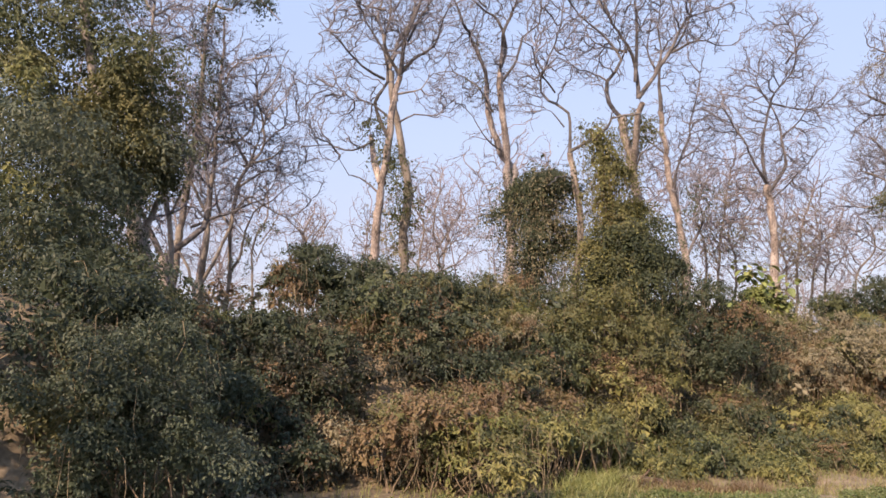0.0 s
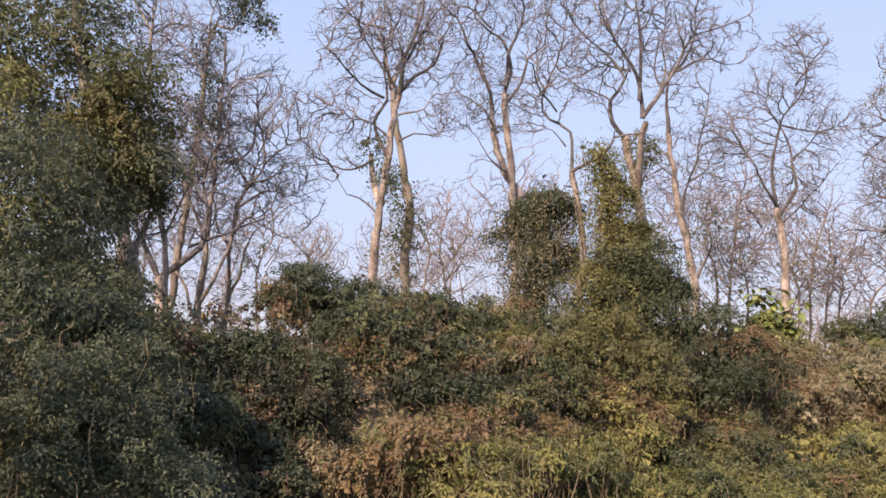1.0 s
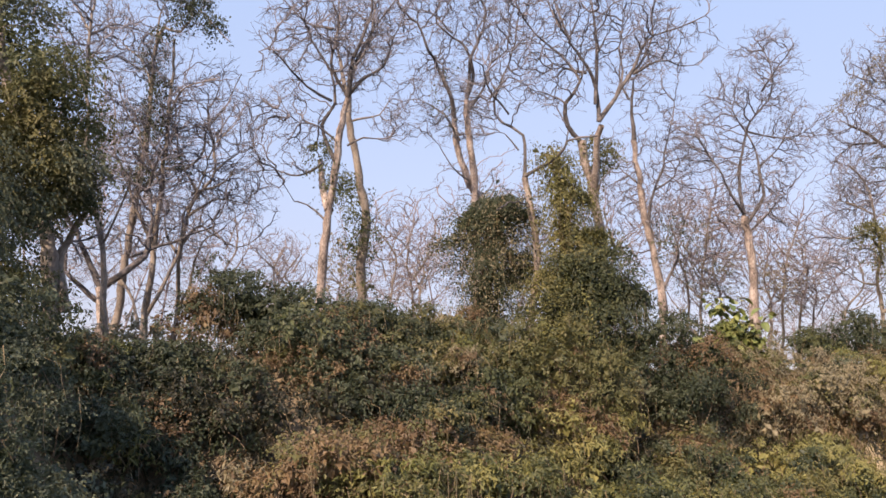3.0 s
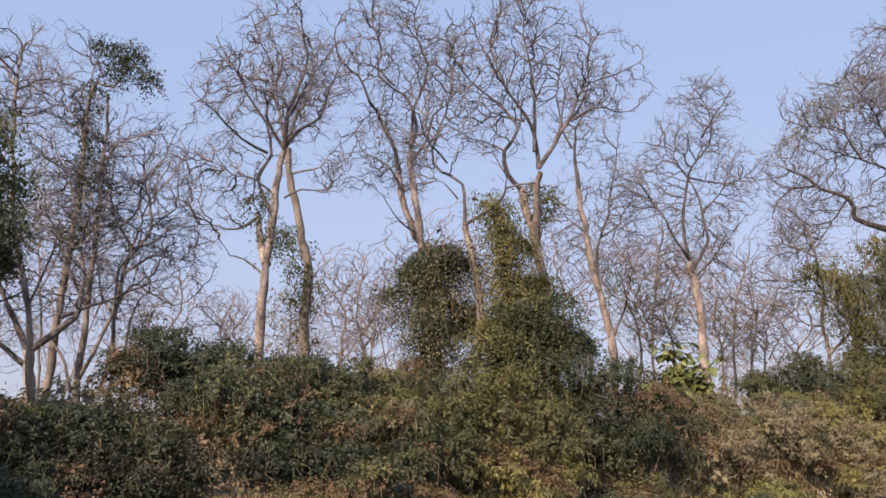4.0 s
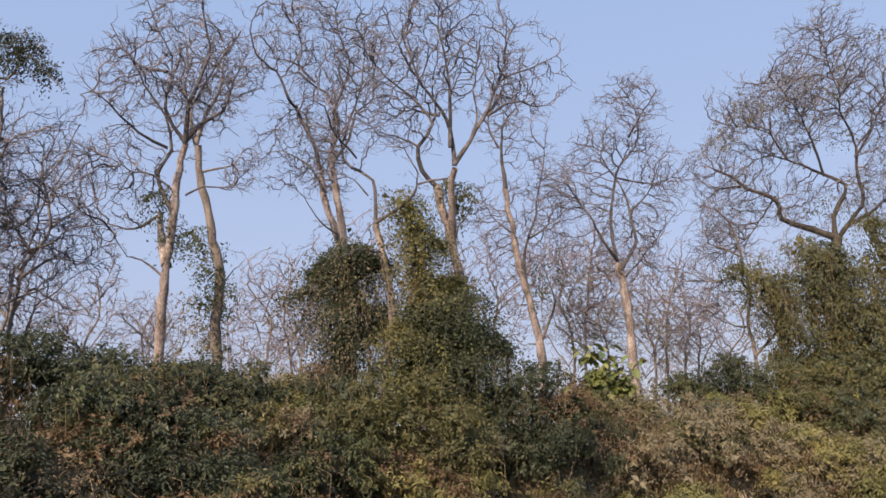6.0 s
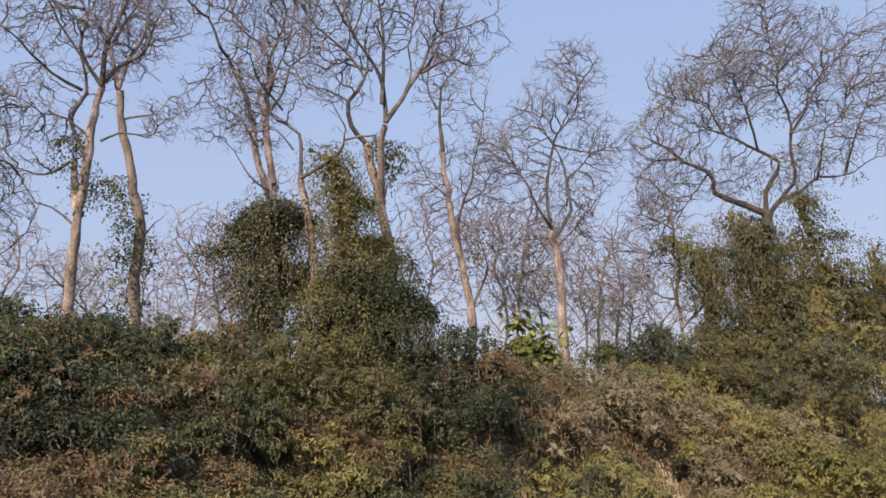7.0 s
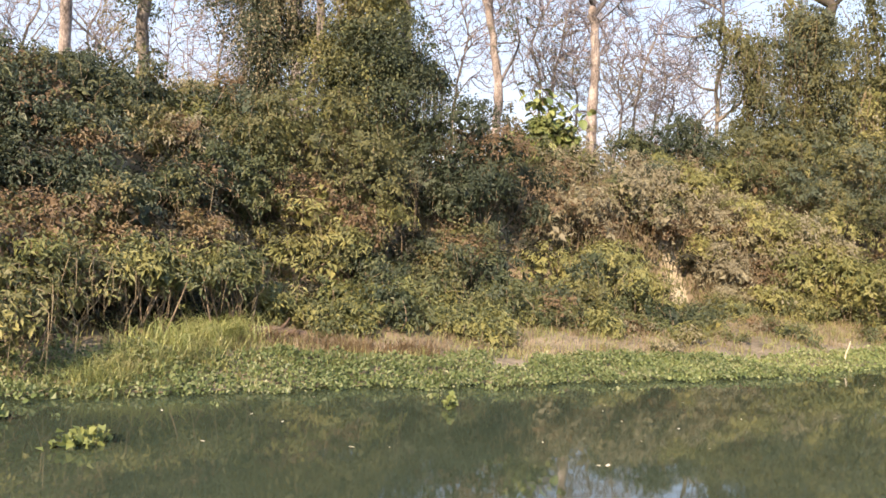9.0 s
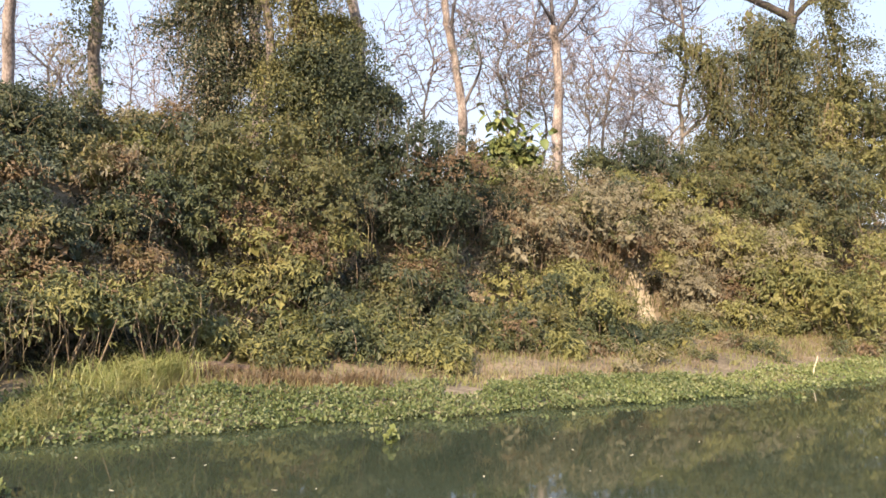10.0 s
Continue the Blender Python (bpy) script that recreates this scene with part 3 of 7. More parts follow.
tree.crown([(21.0, 30.5, 16.6, 1.0, 1.0), (19.5, 30.6, 20.4, 1.8, 2.3)])
tree.leaves("mid", [(20.9, 33.4, 13.2, 0.56), (20.4, 31.6, 12.6, 0.61), (20.6, 32.2, 11.9, 0.41), (20.7, 31.6, 11.4, 0.51), (21.4, 32.2, 11.1, 0.56), (21.8, 33.0, 10.5, 0.46), (20.1, 32.5, 13.7, 0.46), (21.6, 33.1, 9.6, 0.41), (20.3, 31.9, 10.5, 0.46), (21.8, 32.9, 8.8, 0.46)], 260, 0.14, "green creeper leaves wrapped round the trunk")
tree.leaves("dry", [(20.1, 32.9, 10.7, 0.67), (21.0, 34.7, 10.0, 0.67), (21.2, 33.8, 9.9, 0.67), (21.1, 34.3, 8.9, 0.67), (21.3, 33.2, 8.8, 0.61)], 150, 0.14, "thin dry creeper leaves")

tree = Tree((30.88, 34.50, ground_at(30.88, 34.50)), 13, "tall bare tree with twin pinkish trunks and wide crown", BARK_PALE, name="bare_tree", category="tree")
tree.limb([(30.88, 34.50, ground_at(30.88, 34.50) - 0.3), (30.21, 33.83, 10.75), (29.51, 33.40, 13.67), (29.03, 33.10, 15.71), (28.37, 32.86, 18.05), (28.01, 32.65, 19.51)], 0.332, 0.181, name="trunk")
tree.limb([(29.66, 33.48, 13.09), (29.35, 33.77, 15.92), (29.10, 34.31, 17.93), (29.08, 34.85, 19.39)], 0.272, 0.151)
tree.limb([(27.73, 33.26, 18.65), (26.63, 32.87, 20.18), (25.45, 32.58, 21.67), (24.06, 32.61, 22.84), (23.08, 32.37, 23.69), (22.37, 31.66, 25.03), (22.10, 30.85, 25.52)], 0.128, 0.027)
tree.limb([(28.01, 32.65, 19.51), (28.06, 32.23, 21.34), (27.07, 32.83, 23.22), (26.70, 33.05, 24.51), (25.89, 33.41, 26.57), (26.10, 33.09, 27.72)], 0.115, 0.027)
tree.limb([(28.01, 32.65, 19.51), (27.79, 32.11, 21.55), (27.85, 31.41, 23.30), (27.20, 31.19, 25.64), (27.11, 30.52, 27.69)], 0.115, 0.027)
tree.limb([(28.19, 33.26, 17.48), (27.57, 34.01, 19.14), (26.87, 35.09, 20.19), (26.44, 36.30, 20.16)], 0.077, 0.023)
tree.limb([(28.15, 32.74, 18.93), (28.87, 31.33, 21.28), (29.19, 30.65, 22.79), (29.21, 30.04, 24.90)], 0.090, 0.027)
tree.limb([(26.80, 32.51, 23.02), (26.37, 34.01, 24.42), (26.16, 35.51, 25.25)], 0.077, 0.023)
tree.limb([(28.93, 33.31, 15.43), (28.19, 33.83, 16.04), (27.36, 34.23, 17.23), (26.73, 34.65, 17.83)], 0.064, 0.018)
tree.limb([(27.00, 33.32, 20.41), (26.25, 33.35, 21.51), (25.65, 33.56, 21.73), (25.37, 33.90, 20.80)], 0.064, 0.018)
tree.crown([(26.2, 32.3, 25.1, 2.9, 3.2), (27.1, 33.4, 20.1, 2.4, 3.0), (28.5, 30.5, 23.8, 1.5, 2.4)], 46)
tree.leaves("mid", [(26.9, 33.9, 20.6, 0.36), (27.2, 33.8, 19.6, 0.36), (27.4, 33.3, 18.6, 0.42), (26.8, 33.0, 21.2, 0.36)], 90, 0.13, "sparse climber leaves up the stems")

tree = Tree((21.65, 22.25, ground_at(21.65, 22.25)), 14, "leaning bare tree with a white trunk and a curving limb", BARK_PALE, name="bare_tree", category="tree")
tree.limb([(21.65, 22.25, ground_at(21.65, 22.25) - 0.3), (21.50, 21.50, 8.25), (21.29, 21.33, 9.23), (20.98, 21.27, 10.22), (20.56, 21.23, 11.40), (20.46, 21.21, 11.70)], 0.173, 0.112, name="trunk")
tree.limb([(20.51, 21.21, 11.60), (20.26, 21.27, 12.63), (19.83, 21.38, 13.97), (19.48, 21.64, 14.72), (19.54, 21.27, 16.07), (19.64, 20.93, 17.22), (19.80, 20.52, 18.38)], 0.078, 0.018)
tree.limb([(20.50, 21.17, 11.70), (20.68, 20.53, 12.01), (20.85, 19.86, 12.41), (20.69, 19.54, 12.76), (20.86, 18.96, 12.92), (21.09, 18.37, 12.96)], 0.069, 0.031)
tree.limb([(19.65, 21.19, 13.87), (18.53, 21.20, 14.35), (17.87, 20.74, 14.88), (16.99, 20.61, 15.11)], 0.043, 0.015)
tree.limb([(20.82, 21.24, 10.71), (19.14, 20.52, 10.25), (17.64, 19.68, 9.67)], 0.035, 0.015)
tree.limb([(20.16, 21.17, 12.59), (19.46, 21.36, 13.13), (18.88, 21.61, 13.17)], 0.035, 0.012)
tree.limb([(19.22, 21.36, 14.57), (19.33, 21.92, 15.66), (19.77, 22.07, 16.97)], 0.043, 0.012)
tree.crown([(19.2, 20.7, 16.3, 1.2, 2.2), (18.9, 21.9, 14.2, 0.9, 1.2)])

tree = Tree((25.32, 21.32, ground_at(25.32, 21.32)), 15, "large bare tree with a pale forked trunk", BARK_PALE, name="bare_tree", category="tree")
tree.limb([(25.32, 21.32, ground_at(25.32, 21.32) - 0.3), (24.69, 20.89, 9.13), (24.27, 20.83, 10.39), (23.83, 20.79, 11.66), (23.38, 20.79, 12.81), (23.16, 20.73, 13.55)], 0.260, 0.162, name="trunk")
tree.limb([(23.97, 20.76, 11.34), (23.27, 20.17, 12.53), (22.70, 19.65, 13.18), (22.25, 19.07, 13.69)], 0.173, 0.119)
tree.limb([(23.18, 20.72, 13.50), (22.59, 20.85, 14.09), (22.24, 20.65, 14.91), (22.30, 20.06, 15.66), (21.48, 20.27, 16.65), (20.67, 20.63, 17.21), (19.97, 20.80, 17.97), (19.59, 20.75, 18.51)], 0.101, 0.019)
tree.limb([(23.50, 20.11, 14.26), (23.35, 20.14, 14.92), (22.94, 20.23, 16.12), (22.36, 20.53, 17.23), (21.42, 21.01, 18.77), (20.84, 21.22, 20.10)], 0.092, 0.019)
tree.limb([(23.50, 20.11, 14.26), (23.66, 19.50, 14.93), (23.88, 18.72, 15.91), (24.03, 18.01, 16.87), (24.58, 17.06, 17.41), (24.98, 16.33, 17.79)], 0.101, 0.019)
tree.limb([(23.28, 20.09, 14.89), (22.92, 19.88, 16.94), (22.59, 19.77, 18.70), (22.35, 19.72, 20.05), (22.59, 19.28, 21.18)], 0.083, 0.019)
tree.limb([(24.06, 18.87, 16.00), (24.39, 18.64, 16.96), (24.49, 18.48, 18.37), (24.76, 18.34, 19.26)], 0.064, 0.019)
tree.limb([(24.06, 18.87, 16.00), (24.15, 17.83, 16.27), (24.45, 16.84, 15.87), (24.50, 15.93, 15.90)], 0.055, 0.013)
tree.limb([(22.16, 20.35, 17.11), (21.71, 20.68, 18.99), (22.04, 20.30, 20.67), (22.69, 19.96, 21.40)], 0.055, 0.016)
tree.limb([(23.99, 20.71, 11.44), (23.87, 20.10, 11.96), (23.59, 19.66, 12.48)], 0.055, 0.019)
tree.limb([(23.75, 19.58, 14.98), (24.50, 19.58, 17.80), (25.06, 20.05, 19.91)], 0.055, 0.016)
tree.limb([(22.80, 20.12, 16.05), (22.30, 21.11, 16.46), (22.09, 21.47, 17.72)], 0.055, 0.016)
tree.crown([(22.4, 19.6, 18.6, 2.6, 2.5), (24.6, 17.8, 17.4, 1.7, 1.4), (21.8, 21.0, 16.3, 1.5, 1.7), (22.2, 19.0, 20.4, 1.3, 0.9)])
tree.leaves("olive", [(23.4, 20.1, 13.2, 0.43), (24.0, 20.3, 12.9, 0.43), (23.6, 20.5, 13.5, 0.35), (24.1, 20.1, 13.3, 0.35), (24.5, 20.9, 12.7, 0.35)], 260, 0.12, "olive creeper leaves hanging from the fork")

tree = Tree((38.80, 27.96, ground_at(38.80, 27.96)), 16, "slender bare tree with reddish pale trunks", BARK_PALE, name="bare_tree", category="tree")
tree.limb([(38.80, 27.96, ground_at(38.80, 27.96) - 0.3), (38.43, 27.65, 9.17), (37.83, 27.55, 10.96), (37.03, 27.55, 13.06), (36.27, 27.39, 15.45), (35.53, 27.21, 17.84)], 0.262, 0.146, name="trunk")
tree.limb([(35.53, 27.21, 17.84), (34.70, 26.92, 19.85), (34.38, 26.41, 21.09), (34.60, 25.43, 22.14)], 0.131, 0.023)
tree.limb([(37.41, 27.52, 12.16), (36.95, 27.08, 15.18), (36.99, 26.61, 17.02), (37.33, 25.83, 18.86), (37.16, 25.79, 20.14)], 0.118, 0.028)
tree.limb([(34.88, 27.05, 19.93), (34.59, 27.43, 21.30), (34.74, 27.24, 22.96), (34.61, 27.68, 23.76)], 0.079, 0.023)
tree.limb([(36.27, 27.39, 15.45), (35.74, 28.29, 16.85), (35.49, 29.02, 17.96)], 0.066, 0.018)
tree.limb([(36.80, 26.98, 15.14), (38.40, 26.41, 16.59), (39.64, 26.18, 18.12)], 0.066, 0.018)
tree.limb([(38.26, 27.70, 9.47), (38.10, 26.63, 11.79), (37.43, 26.29, 13.52)], 0.105, 0.028)
tree.crown([(34.9, 26.3, 21.7, 1.8, 2.3), (37.0, 26.2, 16.6, 2.0, 3.4), (35.3, 28.1, 16.1, 1.2, 2.5)], 38, 0.2)
tree.leaves("grey", [(38.0, 26.8, 13.7, 0.68), (38.0, 26.4, 12.7, 0.74), (37.2, 26.5, 12.1, 0.62)], 160, 0.15, "a few grey-green leaves")

tree = Tree((41.39, 23.87, ground_at(41.39, 23.87)), 17, "bare tree with a pale forked trunk above the bushes", BARK_PALE, name="bare_tree", category="tree")
tree.limb([(41.39, 23.87, ground_at(41.39, 23.87) - 0.3), (40.97, 23.60, 9.21), (40.57, 23.44, 10.67), (39.98, 23.24, 12.71), (39.68, 23.21, 13.59)], 0.302, 0.196, name="trunk")
tree.limb([(39.82, 23.24, 13.15), (40.02, 22.67, 15.10), (40.12, 22.48, 16.34), (39.43, 22.84, 18.22), (38.91, 23.13, 19.81), (38.59, 23.67, 20.28)], 0.115, 0.027)
tree.limb([(39.68, 23.21, 13.59), (39.17, 23.02, 15.66), (39.00, 22.73, 17.13), (39.07, 22.07, 18.89), (39.14, 21.64, 20.08), (38.82, 21.49, 21.58), (38.46, 21.59, 22.49)], 0.115, 0.027)
tree.limb([(38.75, 22.45, 17.96), (39.60, 21.31, 17.47), (40.33, 20.07, 17.54)], 0.064, 0.018)
tree.limb([(38.91, 21.51, 19.98), (38.62, 20.48, 20.55), (38.32, 19.33, 21.42)], 0.064, 0.018)
tree.limb([(39.61, 23.22, 13.74), (38.13, 23.41, 14.93), (36.84, 23.38, 16.22), (35.35, 23.68, 17.15), (34.33, 23.81, 17.33)], 0.090, 0.023)
tree.limb([(39.65, 22.23, 16.20), (40.18, 21.44, 16.90), (40.18, 20.96, 18.21)], 0.064, 0.018)
tree.limb([(39.98, 23.24, 12.71), (40.00, 22.00, 14.03), (40.00, 20.90, 15.03)], 0.064, 0.018)
tree.crown([(38.7, 21.6, 20.3, 2.3, 2.3), (37.4, 24.0, 17.4, 2.1, 2.3), (40.5, 20.7, 17.8, 2.0, 1.7), (38.8, 20.8, 22.1, 1.4, 1.1), (40.0, 22.4, 15.0, 2.4, 2.4)], 44, 0.2)

tree = Tree((42.18, 17.60, ground_at(42.18, 17.60)), 18, "small crooked bare tree at the edge of the bushes", BARK_GREY, name="bare_tree", category="tree")
tree.limb([(42.18, 17.60, ground_at(42.18, 17.60) - 0.3), (41.71, 17.25, 8.53), (41.23, 17.31, 9.60), (41.03, 16.90, 11.19), (40.48, 16.83, 12.80), (39.77, 16.92, 14.41), (39.09, 17.29, 15.23)], 0.124, 0.041, name="trunk")
tree.limb([(41.76, 17.30, 8.26), (42.02, 16.65, 8.76), (42.15, 16.14, 9.26), (41.49, 16.31, 10.04), (41.27, 15.94, 11.07)], 0.082, 0.025)
tree.limb([(41.03, 16.90, 11.19), (39.80, 17.29, 11.66), (38.64, 17.92, 11.34), (37.55, 18.18, 11.78)], 0.070, 0.021)
tree.limb([(40.48, 16.83, 12.80), (40.25, 17.41, 13.45), (39.65, 18.35, 14.12)], 0.059, 0.021)
tree.limb([(41.23, 17.31, 9.60), (39.72, 17.79, 9.79), (38.41, 17.95, 10.22)], 0.059, 0.017)
tree.crown([(39.5, 17.3, 14.2, 1.5, 1.8), (39.5, 18.4, 11.2, 1.5, 1.5)], 46)

tree = Tree((48.96, 16.00, ground_at(48.96, 16.00)), 19, "broad old tree with dark twisted limbs and a thinning brown crown", BARK_DARK, name="bare_tree", category="tree")
tree.limb([(48.96, 16.00, ground_at(48.96, 16.00) - 0.3), (48.23, 15.48, 9.93), (47.71, 15.12, 12.58), (47.60, 14.50, 14.63)], 0.483, 0.272, name="trunk")
tree.limb([(47.55, 14.58, 14.57), (46.22, 15.86, 14.99), (45.31, 16.57, 15.58), (44.86, 16.51, 16.81), (43.56, 17.71, 17.34), (42.33, 18.64, 18.36)], 0.211, 0.060)
tree.limb([(47.48, 14.64, 14.63), (47.71, 14.07, 16.76), (47.21, 14.69, 18.00), (46.09, 16.10, 19.03), (44.91, 17.80, 19.47)], 0.141, 0.027)
tree.limb([(47.60, 14.50, 14.63), (48.16, 13.20, 16.83), (47.75, 13.14, 18.79), (47.06, 13.23, 21.20), (46.40, 13.28, 23.62), (46.15, 12.96, 25.74)], 0.122, 0.020)
tree.limb([(47.74, 14.13, 15.21), (48.66, 12.26, 16.27), (49.33, 11.02, 16.46), (49.89, 9.68, 17.23)], 0.122, 0.027)
tree.limb([(47.55, 13.08, 18.72), (48.21, 11.84, 21.15), (48.98, 10.68, 23.01), (49.36, 9.98, 24.91)], 0.078, 0.020)
tree.limb([(46.62, 14.50, 17.81), (45.17, 14.48, 20.02), (43.75, 14.68, 21.54), (42.28, 15.20, 22.31)], 0.078, 0.020)
tree.limb([(45.24, 15.79, 18.73), (44.49, 16.63, 20.41), (43.70, 17.79, 21.32)], 0.062, 0.020)
tree.limb([(45.11, 16.61, 16.89), (44.48, 17.38, 15.82), (43.88, 18.17, 14.61), (43.00, 19.08, 14.00)], 0.062, 0.020)
tree.limb([(43.89, 17.85, 17.45), (43.62, 18.75, 17.50), (43.46, 19.70, 17.04)], 0.077, 0.023)
tree.limb([(49.85, 11.14, 16.61), (50.18, 9.96, 19.92), (50.71, 8.98, 22.07)], 0.078, 0.020)
tree.limb([(48.92, 12.33, 16.34), (48.40, 11.31, 18.82), (48.50, 9.69, 20.93)], 0.069, 0.020)
tree.crown([(44.6, 15.7, 20.9, 3.8, 2.6), (46.0, 13.3, 23.1, 3.2, 3.0), (43.7, 18.1, 17.4, 2.4, 2.4), (48.6, 11.1, 20.7, 3.0, 3.6), (43.4, 19.4, 14.8, 1.7, 1.7), (50.1, 8.9, 21.9, 1.8, 3.6), (48.0, 13.3, 16.8, 2.3, 1.5), (45.9, 15.7, 16.7, 1.5, 1.2)], 44, 0.2)
tree.leaves("dry", [(43.1, 18.0, 20.9, 0.48), (43.4, 17.3, 21.6, 0.54), (43.3, 16.3, 22.0, 0.54), (45.2, 16.0, 23.3, 0.60), (45.2, 14.9, 23.3, 0.60), (44.8, 13.8, 22.7, 0.60), (44.1, 15.1, 21.8, 0.60), (44.2, 16.4, 21.4, 0.54), (45.6, 14.4, 22.1, 0.60), (42.8, 17.7, 19.7, 0.48), (43.0, 19.2, 19.7, 0.42), (46.2, 13.4, 22.3, 0.54), (43.2, 16.7, 20.4, 0.48), (46.2, 12.7, 23.0, 0.42), (42.6, 18.2, 20.1, 0.48), (42.5, 16.5, 21.5, 0.48), (44.6, 14.5, 22.4, 0.54), (43.3, 15.4, 21.2, 0.54), (45.8, 13.8, 21.5, 0.48)], 330, 0.10, "thin dry brownish leaves on the crown")
tree.leaves("olive", [(47.1, 14.9, 16.8, 0.54), (46.6, 14.0, 15.9, 0.60), (48.4, 13.3, 16.3, 0.60), (47.1, 13.1, 17.0, 0.48), (48.6, 12.5, 16.6, 0.54), (45.9, 15.5, 16.0, 0.48), (48.2, 11.7, 17.3, 0.48), (46.4, 11.8, 24.4, 0.42), (46.7, 10.7, 24.7, 0.42), (49.7, 11.3, 17.6, 0.60), (50.1, 10.9, 16.6, 0.66), (44.1, 19.5, 15.5, 0.60), (43.0, 17.9, 16.2, 0.54), (48.9, 12.2, 19.5, 0.60), (47.0, 13.4, 19.6, 0.54), (50.1, 10.3, 19.0, 0.60)], 150, 0.12, "sparse olive leaves")

tree = Tree((12.80, 40.13, ground_at(12.80, 40.13)), 20, "grey crooked tree with tufts of dark leaves", BARK_GREY, name="bare_tree", category="tree")
tree.limb([(12.80, 40.13, ground_at(12.80, 40.13) - 0.3), (12.77, 39.26, 7.84), (12.71, 38.50, 9.93), (12.56, 37.67, 12.50), (12.50, 36.83, 14.82), (12.21, 36.21, 17.16), (12.05, 35.70, 18.91), (12.18, 35.30, 19.60)], 0.218, 0.073, name="trunk")
tree.limb([(12.18, 35.30, 19.60), (12.79, 34.65, 19.30), (13.29, 33.70, 20.04), (13.99, 33.18, 19.16), (14.35, 32.82, 18.75)], 0.062, 0.022)
tree.limb([(12.21, 36.21, 17.16), (11.69, 37.22, 18.65), (11.31, 38.17, 19.93)], 0.062, 0.018)
tree.limb([(12.56, 37.67, 12.50), (13.28, 36.98, 13.48), (14.08, 36.56, 13.53), (14.73, 35.93, 14.54), (14.81, 35.76, 15.82), (15.17, 35.46, 16.75), (15.55, 34.93, 18.18)], 0.103, 0.022)
tree.limb([(12.50, 36.83, 14.82), (11.80, 37.42, 15.85), (11.17, 37.93, 16.88)], 0.052, 0.018)
tree.limb([(12.05, 35.70, 18.91), (12.04, 35.45, 20.54), (12.26, 35.27, 21.36)], 0.052, 0.022)
tree.crown([(11.3, 36.7, 18.1, 1.7, 2.7), (12.5, 34.8, 20.2, 1.9, 1.2), (11.4, 37.9, 14.9, 1.5, 1.9)], 32)
tree.leaves("dark", [(12.0, 34.5, 21.0, 0.34), (12.4, 34.0, 20.4, 0.39), (12.9, 33.4, 20.7, 0.36), (13.4, 33.2, 19.6, 0.36), (14.1, 34.1, 19.7, 0.29), (12.1, 35.7, 18.7, 0.39), (11.9, 36.2, 18.2, 0.39), (12.0, 35.1, 19.1, 0.34), (12.2, 35.5, 16.4, 0.34), (12.5, 35.5, 15.7, 0.44), (12.4, 36.1, 14.9, 0.44), (13.2, 36.5, 15.4, 0.39), (12.0, 36.8, 16.2, 0.34), (12.6, 34.4, 19.8, 0.34), (12.3, 37.5, 12.9, 0.34), (13.2, 35.3, 13.6, 0.29), (12.4, 36.8, 18.0, 0.36), (12.2, 35.3, 17.0, 0.34), (12.4, 36.6, 15.7, 0.36), (13.1, 38.3, 14.5, 0.32)], 300, 0.13, "tufts of dark green leaves")
tree.leaves("dark", [(12.0, 35.8, 13.0, 0.32), (12.6, 33.5, 19.9, 0.32), (12.2, 34.2, 20.7, 0.32), (13.3, 33.9, 20.5, 0.29)], 300, 0.13, "tufts of dark green leaves")

tree = Tree((15.24, 38.59, ground_at(15.24, 38.59)), 21, "grey many-stemmed bare tree behind the bushes", BARK_GREY, name="bare_tree", category="tree")
tree.limb([(15.24, 38.59, ground_at(15.24, 38.59) - 0.3), (14.92, 37.80, 9.81), (14.82, 37.17, 11.72), (15.04, 36.58, 12.67), (15.38, 35.82, 13.73), (14.89, 35.62, 15.54)], 0.137, 0.050, name="trunk")
tree.limb([(14.82, 37.17, 11.72), (15.72, 36.10, 12.68), (16.71, 35.40, 12.44), (17.32, 34.81, 12.94)], 0.074, 0.019)
tree.limb([(14.92, 37.80, 9.81), (14.46, 38.73, 10.91), (14.25, 39.20, 12.52), (13.83, 40.25, 13.19)], 0.085, 0.022)
tree.limb([(15.04, 36.58, 12.67), (13.89, 36.19, 13.93), (13.20, 35.37, 15.12), (12.37, 34.73, 16.26)], 0.074, 0.022)
tree.limb([(15.38, 35.82, 13.73), (16.29, 35.96, 14.85), (17.59, 35.89, 15.50)], 0.064, 0.019)
tree.limb([(14.88, 37.56, 10.52), (15.55, 36.60, 11.21), (16.77, 35.74, 10.21), (17.20, 35.09, 10.67)], 0.064, 0.019)
tree.limb([(15.16, 38.49, 7.41), (15.25, 36.81, 9.70), (15.67, 35.18, 11.00)], 0.085, 0.022)
tree.crown([(14.7, 35.5, 16.3, 2.1, 2.2), (14.4, 37.1, 12.9, 2.5, 2.5), (16.3, 35.2, 12.9, 1.5, 2.0)], 32)

tree = Tree((13.48, 38.18, ground_at(13.48, 38.18)), 22, "grey bare tree with spreading branches on the bank", BARK_GREY, name="bare_tree", category="tree")
tree.limb([(13.48, 38.18, ground_at(13.48, 38.18) - 0.3), (13.45, 37.74, 6.97), (13.31, 37.18, 10.08), (13.28, 36.64, 12.68), (13.08, 36.13, 15.79), (12.81, 35.57, 19.42)], 0.184, 0.052, name="trunk")
tree.limb([(13.31, 37.18, 10.08), (11.90, 37.17, 12.25), (11.22, 36.59, 14.13), (10.43, 36.23, 15.45)], 0.089, 0.024)
tree.limb([(13.45, 37.74, 6.97), (13.92, 36.31, 9.53), (13.98, 35.17, 12.29), (14.37, 33.99, 14.00), (14.58, 33.02, 15.41)], 0.100, 0.024)
